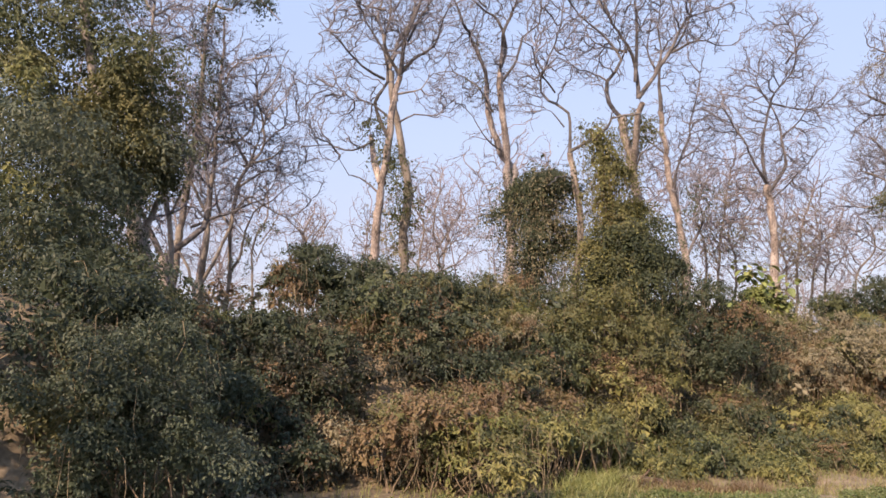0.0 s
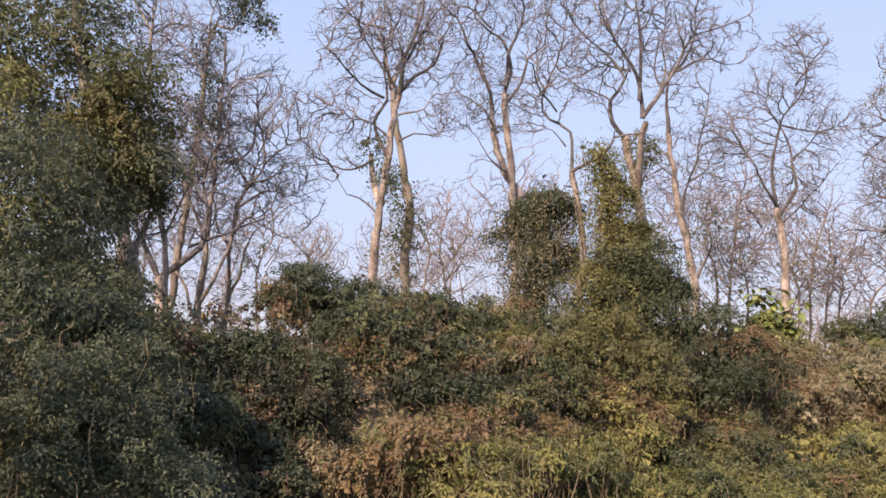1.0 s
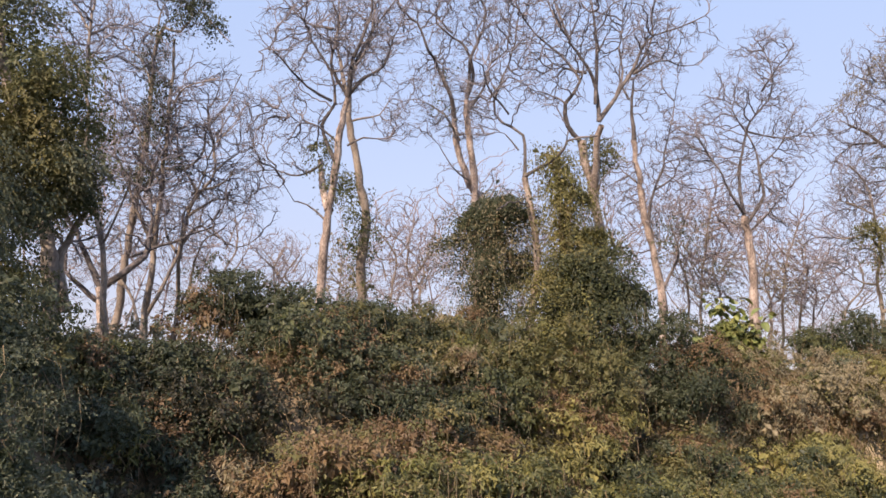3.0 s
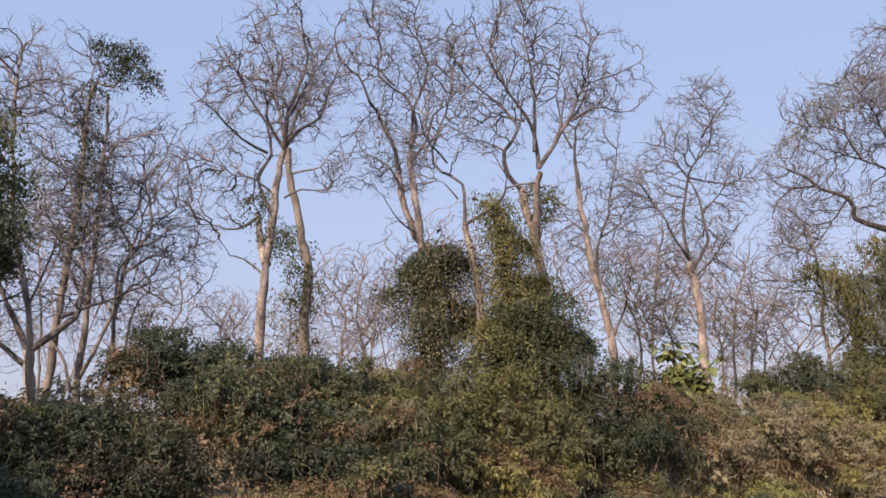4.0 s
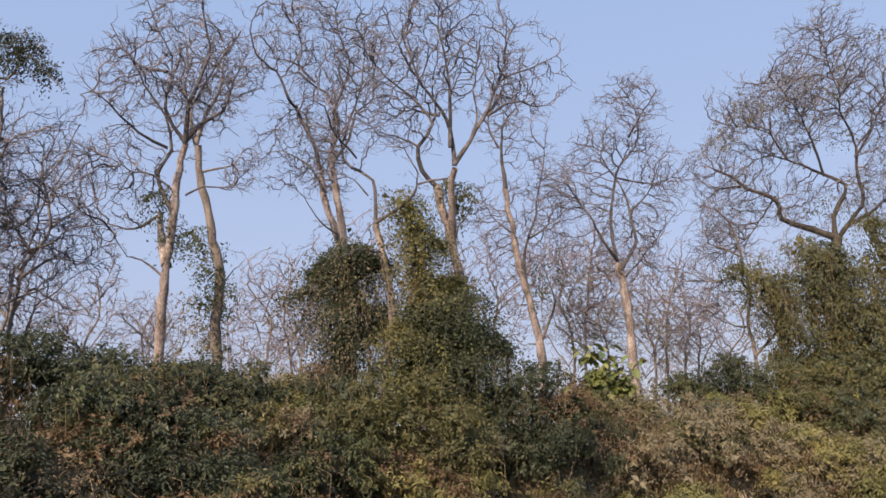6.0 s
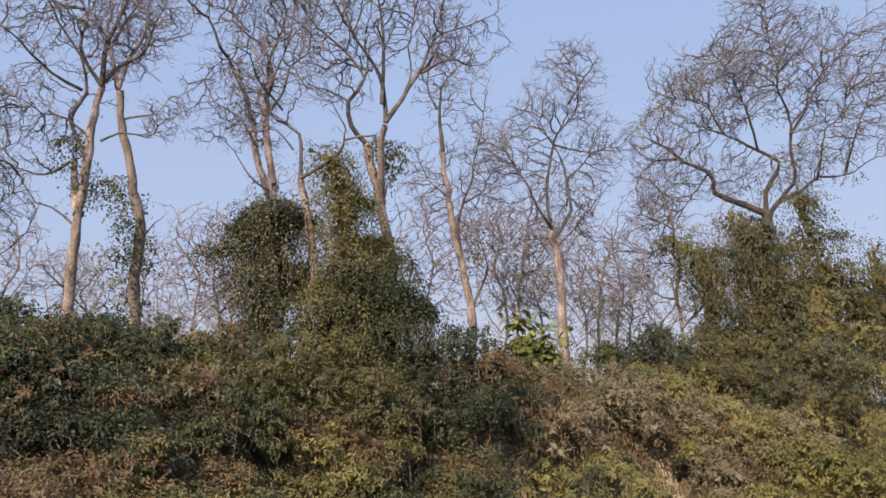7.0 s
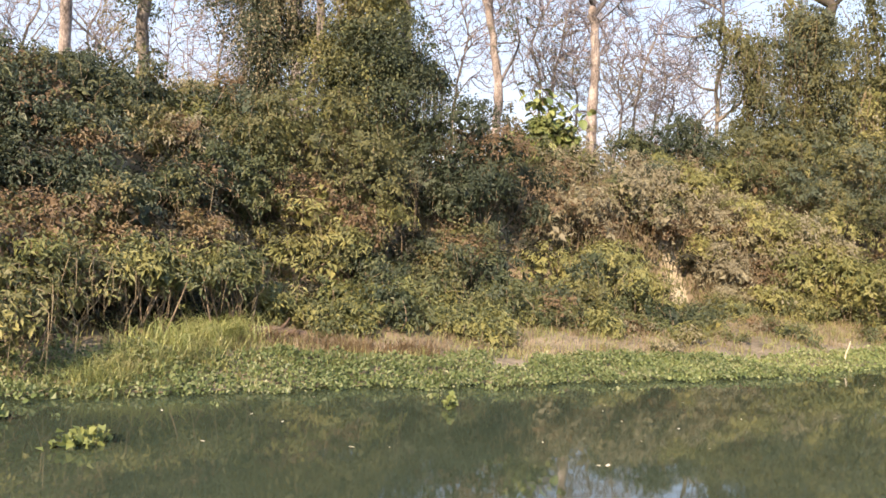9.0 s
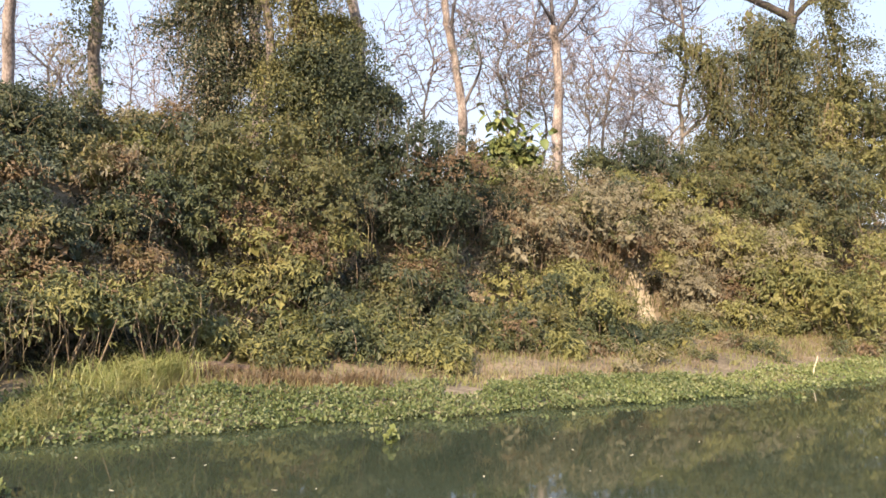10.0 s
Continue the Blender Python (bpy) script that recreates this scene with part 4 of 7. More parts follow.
tree.limb([(14.31, 35.82, 12.46), (14.87, 34.23, 12.82), (15.20, 32.84, 13.15)], 0.067, 0.020)
tree.limb([(13.28, 36.64, 12.68), (12.10, 36.78, 14.36), (11.56, 36.44, 15.77)], 0.067, 0.020)
tree.limb([(13.28, 38.01, 6.44), (12.70, 39.06, 9.13), (12.57, 39.84, 11.41)], 0.089, 0.024)
tree.limb([(13.08, 36.13, 15.79), (13.29, 34.46, 16.78), (13.57, 32.91, 16.97)], 0.067, 0.020)
tree.crown([(13.9, 35.5, 15.6, 2.4, 2.6), (12.1, 37.3, 14.2, 1.6, 3.1), (15.5, 34.8, 12.8, 1.3, 1.8)], 32)
tree.leaves("grey", [(15.2, 36.5, 9.2, 0.47), (15.8, 36.1, 9.8, 0.42), (14.6, 36.3, 8.0, 0.52)], 120, 0.14, "grey-green leaves")

tree = Tree((10.27, 33.08, ground_at(10.27, 33.08)), 27, "grey bare tree with high reaching branches", BARK_GREY, name="bare_tree", category="tree")
tree.limb([(10.27, 33.08, ground_at(10.27, 33.08) - 0.3), (9.90, 32.91, 6.38), (9.48, 32.69, 9.01), (8.80, 32.70, 11.64), (8.27, 32.47, 14.72), (8.12, 32.12, 16.92), (8.06, 31.78, 18.69)], 0.134, 0.045, name="trunk")
tree.limb([(8.12, 32.12, 16.92), (9.19, 32.04, 17.70), (10.39, 32.00, 17.82)], 0.057, 0.017)
tree.limb([(8.27, 32.47, 14.72), (7.68, 33.22, 16.41), (7.32, 33.82, 17.94)], 0.057, 0.017)
tree.limb([(8.12, 32.12, 16.92), (7.66, 32.98, 18.25), (7.39, 33.74, 19.40)], 0.057, 0.017)
tree.limb([(9.48, 32.69, 9.01), (9.69, 31.34, 10.44), (9.49, 30.35, 11.79)], 0.057, 0.017)
tree.crown([(8.4, 31.8, 17.1, 2.1, 1.8)])

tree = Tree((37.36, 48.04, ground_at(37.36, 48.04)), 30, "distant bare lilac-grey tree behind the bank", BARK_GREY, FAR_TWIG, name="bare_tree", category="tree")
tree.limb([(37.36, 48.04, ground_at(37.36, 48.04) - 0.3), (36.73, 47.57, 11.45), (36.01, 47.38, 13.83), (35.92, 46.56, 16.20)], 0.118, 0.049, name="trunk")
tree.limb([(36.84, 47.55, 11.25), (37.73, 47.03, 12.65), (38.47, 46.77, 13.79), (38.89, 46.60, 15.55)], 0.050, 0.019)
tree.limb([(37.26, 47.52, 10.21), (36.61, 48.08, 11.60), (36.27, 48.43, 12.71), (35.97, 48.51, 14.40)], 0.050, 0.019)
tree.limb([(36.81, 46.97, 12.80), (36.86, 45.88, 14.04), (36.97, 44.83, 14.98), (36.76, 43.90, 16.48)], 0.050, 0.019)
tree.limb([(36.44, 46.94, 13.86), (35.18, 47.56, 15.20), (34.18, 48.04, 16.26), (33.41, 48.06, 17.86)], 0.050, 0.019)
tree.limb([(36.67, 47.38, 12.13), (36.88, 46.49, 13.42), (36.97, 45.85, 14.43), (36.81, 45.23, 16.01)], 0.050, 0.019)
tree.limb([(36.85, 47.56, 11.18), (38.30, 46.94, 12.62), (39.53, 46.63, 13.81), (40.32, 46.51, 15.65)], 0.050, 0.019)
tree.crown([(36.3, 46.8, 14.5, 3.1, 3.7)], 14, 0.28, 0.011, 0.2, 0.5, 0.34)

tree = Tree((34.88, 47.65, ground_at(34.88, 47.65)), 31, "distant bare lilac-grey tree behind the bank", BARK_GREY, FAR_TWIG, name="bare_tree", category="tree")
tree.limb([(34.88, 47.65, ground_at(34.88, 47.65) - 0.3), (34.49, 47.02, 11.10), (34.31, 46.36, 13.30), (32.86, 46.95, 15.54)], 0.114, 0.048, name="trunk")
tree.limb([(33.90, 46.75, 13.34), (34.11, 45.86, 14.52), (34.13, 45.24, 15.44), (33.95, 44.63, 16.89)], 0.049, 0.018)
tree.limb([(34.62, 47.40, 9.79), (35.20, 46.50, 11.01), (35.64, 45.84, 11.98), (35.75, 45.30, 13.49)], 0.049, 0.018)
tree.limb([(34.37, 47.34, 10.60), (35.34, 46.24, 11.83), (36.02, 45.53, 12.81), (36.31, 45.00, 14.36)], 0.049, 0.018)
tree.limb([(34.68, 47.12, 10.37), (33.29, 47.48, 11.58), (32.26, 47.58, 12.50), (31.42, 47.30, 13.92)], 0.049, 0.018)
tree.limb([(33.98, 46.82, 12.96), (34.65, 46.11, 14.22), (35.12, 45.70, 15.24), (35.30, 45.36, 16.82)], 0.049, 0.018)
tree.limb([(34.09, 47.16, 11.80), (33.45, 47.46, 13.07), (32.80, 47.87, 14.08), (32.29, 47.95, 15.62)], 0.049, 0.018)
tree.crown([(33.9, 46.5, 13.9, 2.9, 3.5)], 14, 0.28, 0.011, 0.2, 0.5, 0.34)

tree = Tree((31.12, 56.78, ground_at(31.12, 56.78)), 32, "distant bare lilac-grey tree behind the bank", BARK_GREY, FAR_TWIG, name="bare_tree", category="tree")
tree.limb([(31.12, 56.78, ground_at(31.12, 56.78) - 0.3), (30.76, 56.42, 11.71), (30.44, 56.13, 13.29), (30.75, 55.22, 14.83)], 0.122, 0.051, name="trunk")
tree.limb([(30.51, 56.11, 13.16), (29.87, 56.92, 14.13), (29.37, 57.65, 14.91), (29.03, 58.07, 16.07)], 0.052, 0.020)
tree.limb([(30.57, 55.95, 13.41), (29.98, 56.62, 14.37), (29.59, 57.15, 15.13), (29.31, 57.43, 16.28)], 0.052, 0.020)
tree.limb([(30.69, 56.04, 12.86), (29.86, 56.51, 13.76), (29.28, 56.80, 14.47), (28.84, 56.82, 15.54)], 0.052, 0.020)
tree.limb([(31.01, 56.29, 11.39), (31.39, 55.94, 12.29), (31.84, 55.59, 13.01), (32.04, 55.34, 14.13)], 0.052, 0.020)
tree.limb([(30.69, 56.09, 12.72), (30.77, 55.31, 13.55), (30.86, 54.60, 14.17), (30.73, 53.96, 15.18)], 0.052, 0.020)
tree.limb([(30.89, 56.43, 11.32), (30.78, 55.18, 12.08), (30.63, 54.04, 12.63), (30.26, 52.98, 13.54)], 0.052, 0.020)
tree.crown([(30.4, 56.0, 13.7, 2.1, 2.5)], 14, 0.28, 0.011, 0.2, 0.5, 0.34)

tree = Tree((34.09, 59.53, ground_at(34.09, 59.53)), 33, "distant bare lilac-grey tree behind the bank", BARK_GREY, FAR_TWIG, name="bare_tree", category="tree")
tree.limb([(34.09, 59.53, ground_at(34.09, 59.53) - 0.3), (33.80, 59.14, 11.98), (33.21, 59.16, 13.45), (33.77, 58.04, 14.88)], 0.130, 0.054, name="trunk")
tree.limb([(33.62, 58.70, 13.57), (34.00, 58.23, 14.40), (34.41, 57.80, 15.06), (34.57, 57.48, 16.08)], 0.055, 0.021)
tree.limb([(33.73, 59.39, 11.51), (34.16, 58.33, 12.27), (34.35, 57.58, 12.86), (34.31, 56.93, 13.80)], 0.055, 0.021)
tree.limb([(33.83, 59.04, 12.15), (33.28, 59.60, 13.02), (32.93, 60.03, 13.72), (32.67, 60.23, 14.77)], 0.055, 0.021)
tree.limb([(33.79, 59.16, 11.93), (34.07, 58.59, 12.74), (34.30, 58.15, 13.37), (34.32, 57.77, 14.36)], 0.055, 0.021)
tree.limb([(33.68, 59.17, 12.21), (32.63, 59.01, 12.95), (31.71, 58.80, 13.51), (30.95, 58.30, 14.38)], 0.055, 0.021)
tree.limb([(33.76, 59.18, 11.96), (34.53, 58.67, 12.81), (35.16, 58.36, 13.50), (35.50, 58.20, 14.56)], 0.055, 0.021)
tree.crown([(33.5, 58.8, 13.8, 1.9, 2.3)], 14, 0.28, 0.011, 0.2, 0.5, 0.34)

tree = Tree((41.61, 52.39, ground_at(41.61, 52.39)), 34, "distant bare lilac-grey tree behind the bank", BARK_GREY, FAR_TWIG, name="bare_tree", category="tree")
tree.limb([(41.61, 52.39, ground_at(41.61, 52.39) - 0.3), (41.11, 51.92, 11.63), (40.91, 51.32, 13.71), (40.19, 51.23, 15.81)], 0.130, 0.054, name="trunk")
tree.limb([(41.36, 52.05, 10.65), (40.27, 52.66, 11.85), (39.43, 53.12, 12.79), (38.79, 53.18, 14.22)], 0.055, 0.021)
tree.limb([(41.28, 51.47, 12.34), (41.03, 50.57, 13.43), (40.94, 49.60, 14.24), (40.60, 48.71, 15.53)], 0.055, 0.021)
tree.limb([(41.07, 51.64, 12.45), (42.37, 51.35, 13.75), (43.57, 51.23, 14.83), (44.39, 51.29, 16.48)], 0.055, 0.021)
tree.limb([(41.10, 51.77, 12.05), (40.64, 52.05, 13.27), (40.30, 52.30, 14.23), (40.00, 52.32, 15.70)], 0.055, 0.021)
tree.limb([(41.27, 51.96, 11.11), (42.15, 51.00, 12.28), (42.88, 50.29, 13.21), (43.21, 49.77, 14.67)], 0.055, 0.021)
tree.limb([(41.13, 51.69, 12.18), (40.20, 52.05, 13.36), (39.50, 52.28, 14.28), (38.92, 52.19, 15.69)], 0.055, 0.021)
tree.crown([(40.7, 51.3, 14.3, 2.8, 3.3)], 14, 0.28, 0.011, 0.2, 0.5, 0.34)

tree = Tree((50.78, 34.75, ground_at(50.78, 34.75)), 35, "distant bare lilac-grey tree behind the bank", BARK_GREY, FAR_TWIG, name="bare_tree", category="tree")
tree.limb([(50.78, 34.75, ground_at(50.78, 34.75) - 0.3), (50.50, 33.71, 11.52), (49.28, 33.83, 14.39), (49.32, 32.69, 17.22)], 0.118, 0.049, name="trunk")
tree.limb([(50.12, 33.96, 11.86), (50.55, 32.28, 13.34), (50.79, 30.94, 14.47), (50.54, 29.83, 16.26)], 0.050, 0.019)
tree.limb([(49.87, 33.63, 13.36), (50.91, 32.41, 14.98), (51.79, 31.48, 16.27), (52.20, 30.75, 18.29)], 0.050, 0.019)
tree.limb([(50.50, 34.29, 10.02), (51.21, 33.62, 11.66), (51.90, 33.09, 12.97), (52.25, 32.63, 15.02)], 0.050, 0.019)
tree.limb([(50.50, 34.26, 10.07), (49.75, 34.82, 11.73), (49.26, 35.23, 13.06), (48.86, 35.28, 15.08)], 0.050, 0.019)
tree.limb([(49.65, 33.46, 14.36), (50.69, 32.62, 16.05), (51.57, 32.05, 17.43), (52.08, 31.58, 19.54)], 0.050, 0.019)
tree.limb([(50.05, 33.48, 13.30), (48.46, 34.44, 14.94), (47.36, 35.05, 16.23), (46.52, 35.14, 18.18)], 0.050, 0.019)
tree.crown([(49.5, 33.2, 15.2, 3.8, 4.5)], 14, 0.28, 0.011, 0.2, 0.5, 0.34)
tree.leaves("dry", [(48.9, 32.8, 14.8, 0.67), (50.8, 31.8, 15.6, 0.67), (48.9, 34.0, 16.0, 0.67), (49.8, 33.4, 15.1, 0.67), (49.4, 33.9, 12.7, 0.67), (50.3, 32.3, 11.0, 0.67), (50.6, 34.4, 14.2, 0.67), (49.2, 33.4, 15.7, 0.67), (50.1, 33.5, 14.2, 0.67), (49.8, 32.8, 14.3, 0.67), (48.5, 34.0, 13.9, 0.67), (49.6, 34.3, 13.8, 0.67), (49.3, 35.3, 12.5, 0.67), (49.8, 32.4, 14.7, 0.67)], 104, 0.12, "withered brown leaves")
tree.leaves("grey", [(49.7, 32.3, 15.9, 0.59), (47.6, 34.3, 15.8, 0.59), (49.0, 33.5, 13.4, 0.59), (49.6, 33.8, 11.7, 0.59), (49.9, 33.8, 12.6, 0.59), (50.5, 32.0, 12.1, 0.59), (50.5, 35.1, 12.9, 0.59), (49.5, 33.1, 12.3, 0.59)], 88, 0.12, "dull green leaves")

tree = Tree((50.01, 32.65, ground_at(50.01, 32.65)), 36, "distant bare lilac-grey tree behind the bank", BARK_GREY, FAR_TWIG, name="bare_tree", category="tree")
tree.limb([(50.01, 32.65, ground_at(50.01, 32.65) - 0.3), (49.31, 32.00, 11.44), (48.90, 31.27, 14.37), (48.61, 30.43, 17.30)], 0.114, 0.048, name="trunk")
tree.limb([(49.34, 31.72, 12.07), (47.72, 32.08, 13.67), (46.43, 32.26, 14.88), (45.32, 31.99, 16.76)], 0.049, 0.018)
tree.limb([(49.52, 32.06, 10.74), (48.01, 32.76, 12.41), (46.82, 33.29, 13.71), (45.88, 33.29, 15.69)], 0.049, 0.018)
tree.limb([(49.47, 32.12, 10.70), (48.59, 32.22, 12.35), (47.83, 32.32, 13.63), (47.15, 32.09, 15.61)], 0.049, 0.018)
tree.limb([(49.37, 31.87, 11.61), (48.36, 32.11, 13.26), (47.56, 32.27, 14.55), (46.86, 32.08, 16.52)], 0.049, 0.018)
tree.limb([(49.74, 32.13, 9.99), (48.89, 32.96, 11.74), (48.37, 33.60, 13.14), (48.00, 33.81, 15.27)], 0.049, 0.018)
tree.limb([(49.00, 30.99, 14.85), (47.30, 32.12, 16.56), (46.13, 32.85, 17.90), (45.26, 33.02, 19.94)], 0.049, 0.018)
tree.crown([(48.8, 31.1, 15.2, 3.9, 4.6)], 14, 0.28, 0.011, 0.2, 0.5, 0.34)
tree.leaves("dry", [(49.9, 29.8, 16.3, 0.65), (48.9, 30.8, 15.9, 0.65), (48.1, 30.9, 15.3, 0.65), (48.4, 31.9, 14.6, 0.65), (49.7, 32.2, 11.5, 0.65), (48.6, 31.2, 15.7, 0.65), (49.7, 30.5, 13.0, 0.65), (49.3, 30.4, 12.9, 0.65), (50.0, 32.0, 13.5, 0.65), (47.1, 32.9, 12.9, 0.65), (49.5, 30.7, 12.4, 0.65), (48.0, 32.2, 11.1, 0.65), (48.8, 31.9, 13.5, 0.65), (49.7, 31.6, 11.8, 0.65)], 104, 0.12, "withered brown leaves")
tree.leaves("grey", [(48.5, 31.9, 12.0, 0.57), (49.8, 30.7, 13.3, 0.57), (49.9, 31.6, 11.5, 0.57), (47.7, 31.6, 15.8, 0.57), (49.0, 30.9, 12.6, 0.57), (48.5, 32.1, 12.6, 0.57), (48.8, 31.0, 15.9, 0.57), (48.3, 31.3, 13.8, 0.57)], 88, 0.12, "dull green leaves")

tree = Tree((55.67, 29.90, ground_at(55.67, 29.90)), 37, "distant bare lilac-grey tree behind the bank", BARK_GREY, FAR_TWIG, name="bare_tree", category="tree")
tree.limb([(55.67, 29.90, ground_at(55.67, 29.90) - 0.3), (55.16, 29.18, 11.12), (54.75, 28.56, 13.78), (54.67, 27.62, 16.42)], 0.118, 0.049, name="trunk")
tree.limb([(54.76, 28.88, 12.94), (54.16, 29.40, 14.52), (53.73, 29.87, 15.79), (53.41, 29.97, 17.72)], 0.050, 0.019)
tree.limb([(55.03, 29.21, 11.38), (53.66, 29.74, 12.87), (52.54, 30.15, 14.03), (51.63, 30.11, 15.80)], 0.050, 0.019)
tree.limb([(54.91, 29.42, 11.14), (54.86, 28.17, 12.52), (54.54, 27.30, 13.57), (53.96, 26.48, 15.23)], 0.050, 0.019)
tree.limb([(54.68, 28.53, 14.06), (53.74, 29.25, 15.63), (53.12, 29.78, 16.89), (52.66, 29.89, 18.79)], 0.050, 0.019)
tree.limb([(54.87, 28.96, 12.43), (53.89, 29.89, 14.02), (53.18, 30.67, 15.31), (52.71, 30.96, 17.24)], 0.050, 0.019)
tree.limb([(55.11, 29.26, 11.04), (56.21, 27.89, 12.52), (57.10, 26.85, 13.70), (57.49, 26.05, 15.54)], 0.050, 0.019)
tree.crown([(54.5, 28.5, 14.5, 3.5, 4.2)], 14, 0.28, 0.011, 0.2, 0.5, 0.34)
tree.leaves("dry", [(53.2, 28.3, 12.9, 0.67), (54.4, 27.1, 15.1, 0.67), (55.1, 28.9, 13.4, 0.67), (53.6, 30.5, 15.2, 0.67), (53.4, 28.2, 14.6, 0.67), (54.9, 28.4, 16.0, 0.67), (54.4, 29.6, 14.3, 0.67), (55.2, 28.0, 14.1, 0.67), (53.5, 29.1, 12.5, 0.67), (54.9, 29.0, 10.9, 0.67), (54.4, 29.4, 11.5, 0.67), (56.1, 28.5, 11.9, 0.67), (56.5, 28.8, 10.7, 0.67), (54.1, 29.5, 10.9, 0.67)], 104, 0.12, "withered brown leaves")

tree = Tree((60.31, 31.01, ground_at(60.31, 31.01)), 38, "distant bare lilac-grey tree behind the bank", BARK_GREY, FAR_TWIG, name="bare_tree", category="tree")
tree.limb([(60.31, 31.01, ground_at(60.31, 31.01) - 0.3), (59.92, 30.36, 10.89), (59.77, 29.65, 13.10), (58.96, 29.60, 15.35)], 0.126, 0.052, name="trunk")
tree.limb([(59.29, 30.07, 13.29), (60.30, 29.39, 14.62), (61.10, 29.02, 15.70), (61.63, 28.70, 17.36)], 0.054, 0.020)
tree.limb([(59.85, 30.63, 10.38), (58.75, 31.32, 11.66), (57.84, 31.92, 12.68), (57.17, 32.08, 14.22)], 0.054, 0.020)
tree.limb([(59.36, 30.55, 11.85), (60.12, 29.47, 13.08), (60.48, 28.88, 14.07), (60.57, 28.36, 15.60)], 0.054, 0.020)
tree.limb([(59.51, 29.76, 13.53), (60.26, 29.02, 14.81), (61.02, 28.37, 15.84), (61.43, 27.85, 17.44)], 0.054, 0.020)
tree.limb([(59.57, 29.97, 12.79), (60.16, 29.17, 14.04), (60.70, 28.50, 15.04), (60.92, 27.95, 16.59)], 0.054, 0.020)
tree.limb([(59.88, 30.51, 10.60), (60.83, 29.96, 11.91), (61.68, 29.58, 12.97), (62.26, 29.27, 14.61)], 0.054, 0.020)
tree.crown([(59.4, 29.8, 13.7, 3.0, 3.5)], 14, 0.28, 0.011, 0.2, 0.5, 0.34)
tree.leaves("dry", [(58.3, 30.2, 13.0, 0.71), (59.7, 31.1, 11.7, 0.71), (59.3, 30.2, 13.1, 0.71), (59.1, 31.2, 13.7, 0.71), (61.3, 28.6, 14.5, 0.71), (60.7, 30.0, 12.0, 0.71), (60.0, 29.0, 13.0, 0.71), (59.6, 29.2, 13.5, 0.71), (59.4, 30.3, 12.8, 0.71), (58.4, 31.5, 10.8, 0.71), (57.2, 30.0, 14.7, 0.71), (59.1, 29.7, 11.5, 0.71), (59.4, 30.9, 11.9, 0.71), (58.9, 30.6, 10.6, 0.71)], 104, 0.12, "withered brown leaves")

tree = Tree((63.13, 31.06, ground_at(63.13, 31.06)), 39, "distant bare lilac-grey tree behind the bank", BARK_GREY, FAR_TWIG, name="bare_tree", category="tree")
tree.limb([(63.13, 31.06, ground_at(63.13, 31.06) - 0.3), (62.71, 30.71, 10.35), (62.47, 30.30, 12.01), (61.96, 30.17, 13.69)], 0.130, 0.054, name="trunk")
tree.limb([(62.46, 30.43, 11.72), (63.12, 29.43, 12.63), (63.57, 28.71, 13.35), (63.71, 28.15, 14.47)], 0.055, 0.021)
tree.limb([(62.90, 30.83, 9.54), (63.32, 30.22, 10.47), (63.66, 29.77, 11.21), (63.78, 29.38, 12.36)], 0.055, 0.021)
tree.limb([(62.80, 30.57, 10.48), (62.02, 31.08, 11.45), (61.45, 31.46, 12.22), (61.04, 31.54, 13.38)], 0.055, 0.021)
tree.limb([(62.80, 30.46, 10.75), (62.61, 29.80, 11.63), (62.45, 29.19, 12.30), (62.09, 28.63, 13.36)], 0.055, 0.021)
tree.limb([(62.60, 30.18, 12.00), (61.51, 30.25, 12.88), (60.64, 30.17, 13.55), (59.85, 29.88, 14.59)], 0.055, 0.021)
tree.limb([(62.55, 30.30, 11.81), (61.74, 30.94, 12.79), (61.15, 31.43, 13.57), (60.74, 31.59, 14.75)], 0.055, 0.021)
tree.crown([(62.4, 30.2, 12.5, 2.2, 2.6)], 14, 0.28, 0.011, 0.2, 0.5, 0.34)

tree = Tree((48.59, 39.77, ground_at(48.59, 39.77)), 40, "distant bare lilac-grey tree behind the bank", BARK_GREY, FAR_TWIG, name="bare_tree", category="tree")
tree.limb([(48.59, 39.77, ground_at(48.59, 39.77) - 0.3), (48.04, 39.00, 11.83), (47.81, 38.14, 14.66), (46.75, 38.09, 17.53)], 0.122, 0.051, name="trunk")
tree.limb([(47.79, 38.37, 14.10), (47.87, 37.05, 15.58), (48.00, 35.82, 16.69), (47.70, 34.76, 18.47)], 0.052, 0.020)
tree.limb([(47.81, 38.61, 13.45), (48.06, 37.15, 14.93), (48.25, 35.90, 16.05), (48.00, 34.83, 17.84)], 0.052, 0.020)
tree.limb([(48.21, 39.11, 11.09), (48.38, 37.92, 12.61), (48.51, 36.88, 13.78), (48.28, 35.96, 15.63)], 0.052, 0.020)
tree.limb([(48.07, 38.74, 12.44), (47.23, 39.39, 14.11), (46.76, 39.79, 15.45), (46.37, 39.85, 17.48)], 0.052, 0.020)
tree.limb([(47.60, 38.48, 14.33), (48.20, 36.70, 15.80), (48.61, 35.25, 16.91), (48.49, 34.07, 18.69)], 0.052, 0.020)
tree.limb([(47.97, 39.12, 11.69), (46.54, 39.35, 13.25), (45.34, 39.50, 14.44), (44.32, 39.22, 16.28)], 0.052, 0.020)
tree.crown([(47.4, 38.3, 15.5, 3.8, 4.5)], 14, 0.28, 0.011, 0.2, 0.5, 0.34)

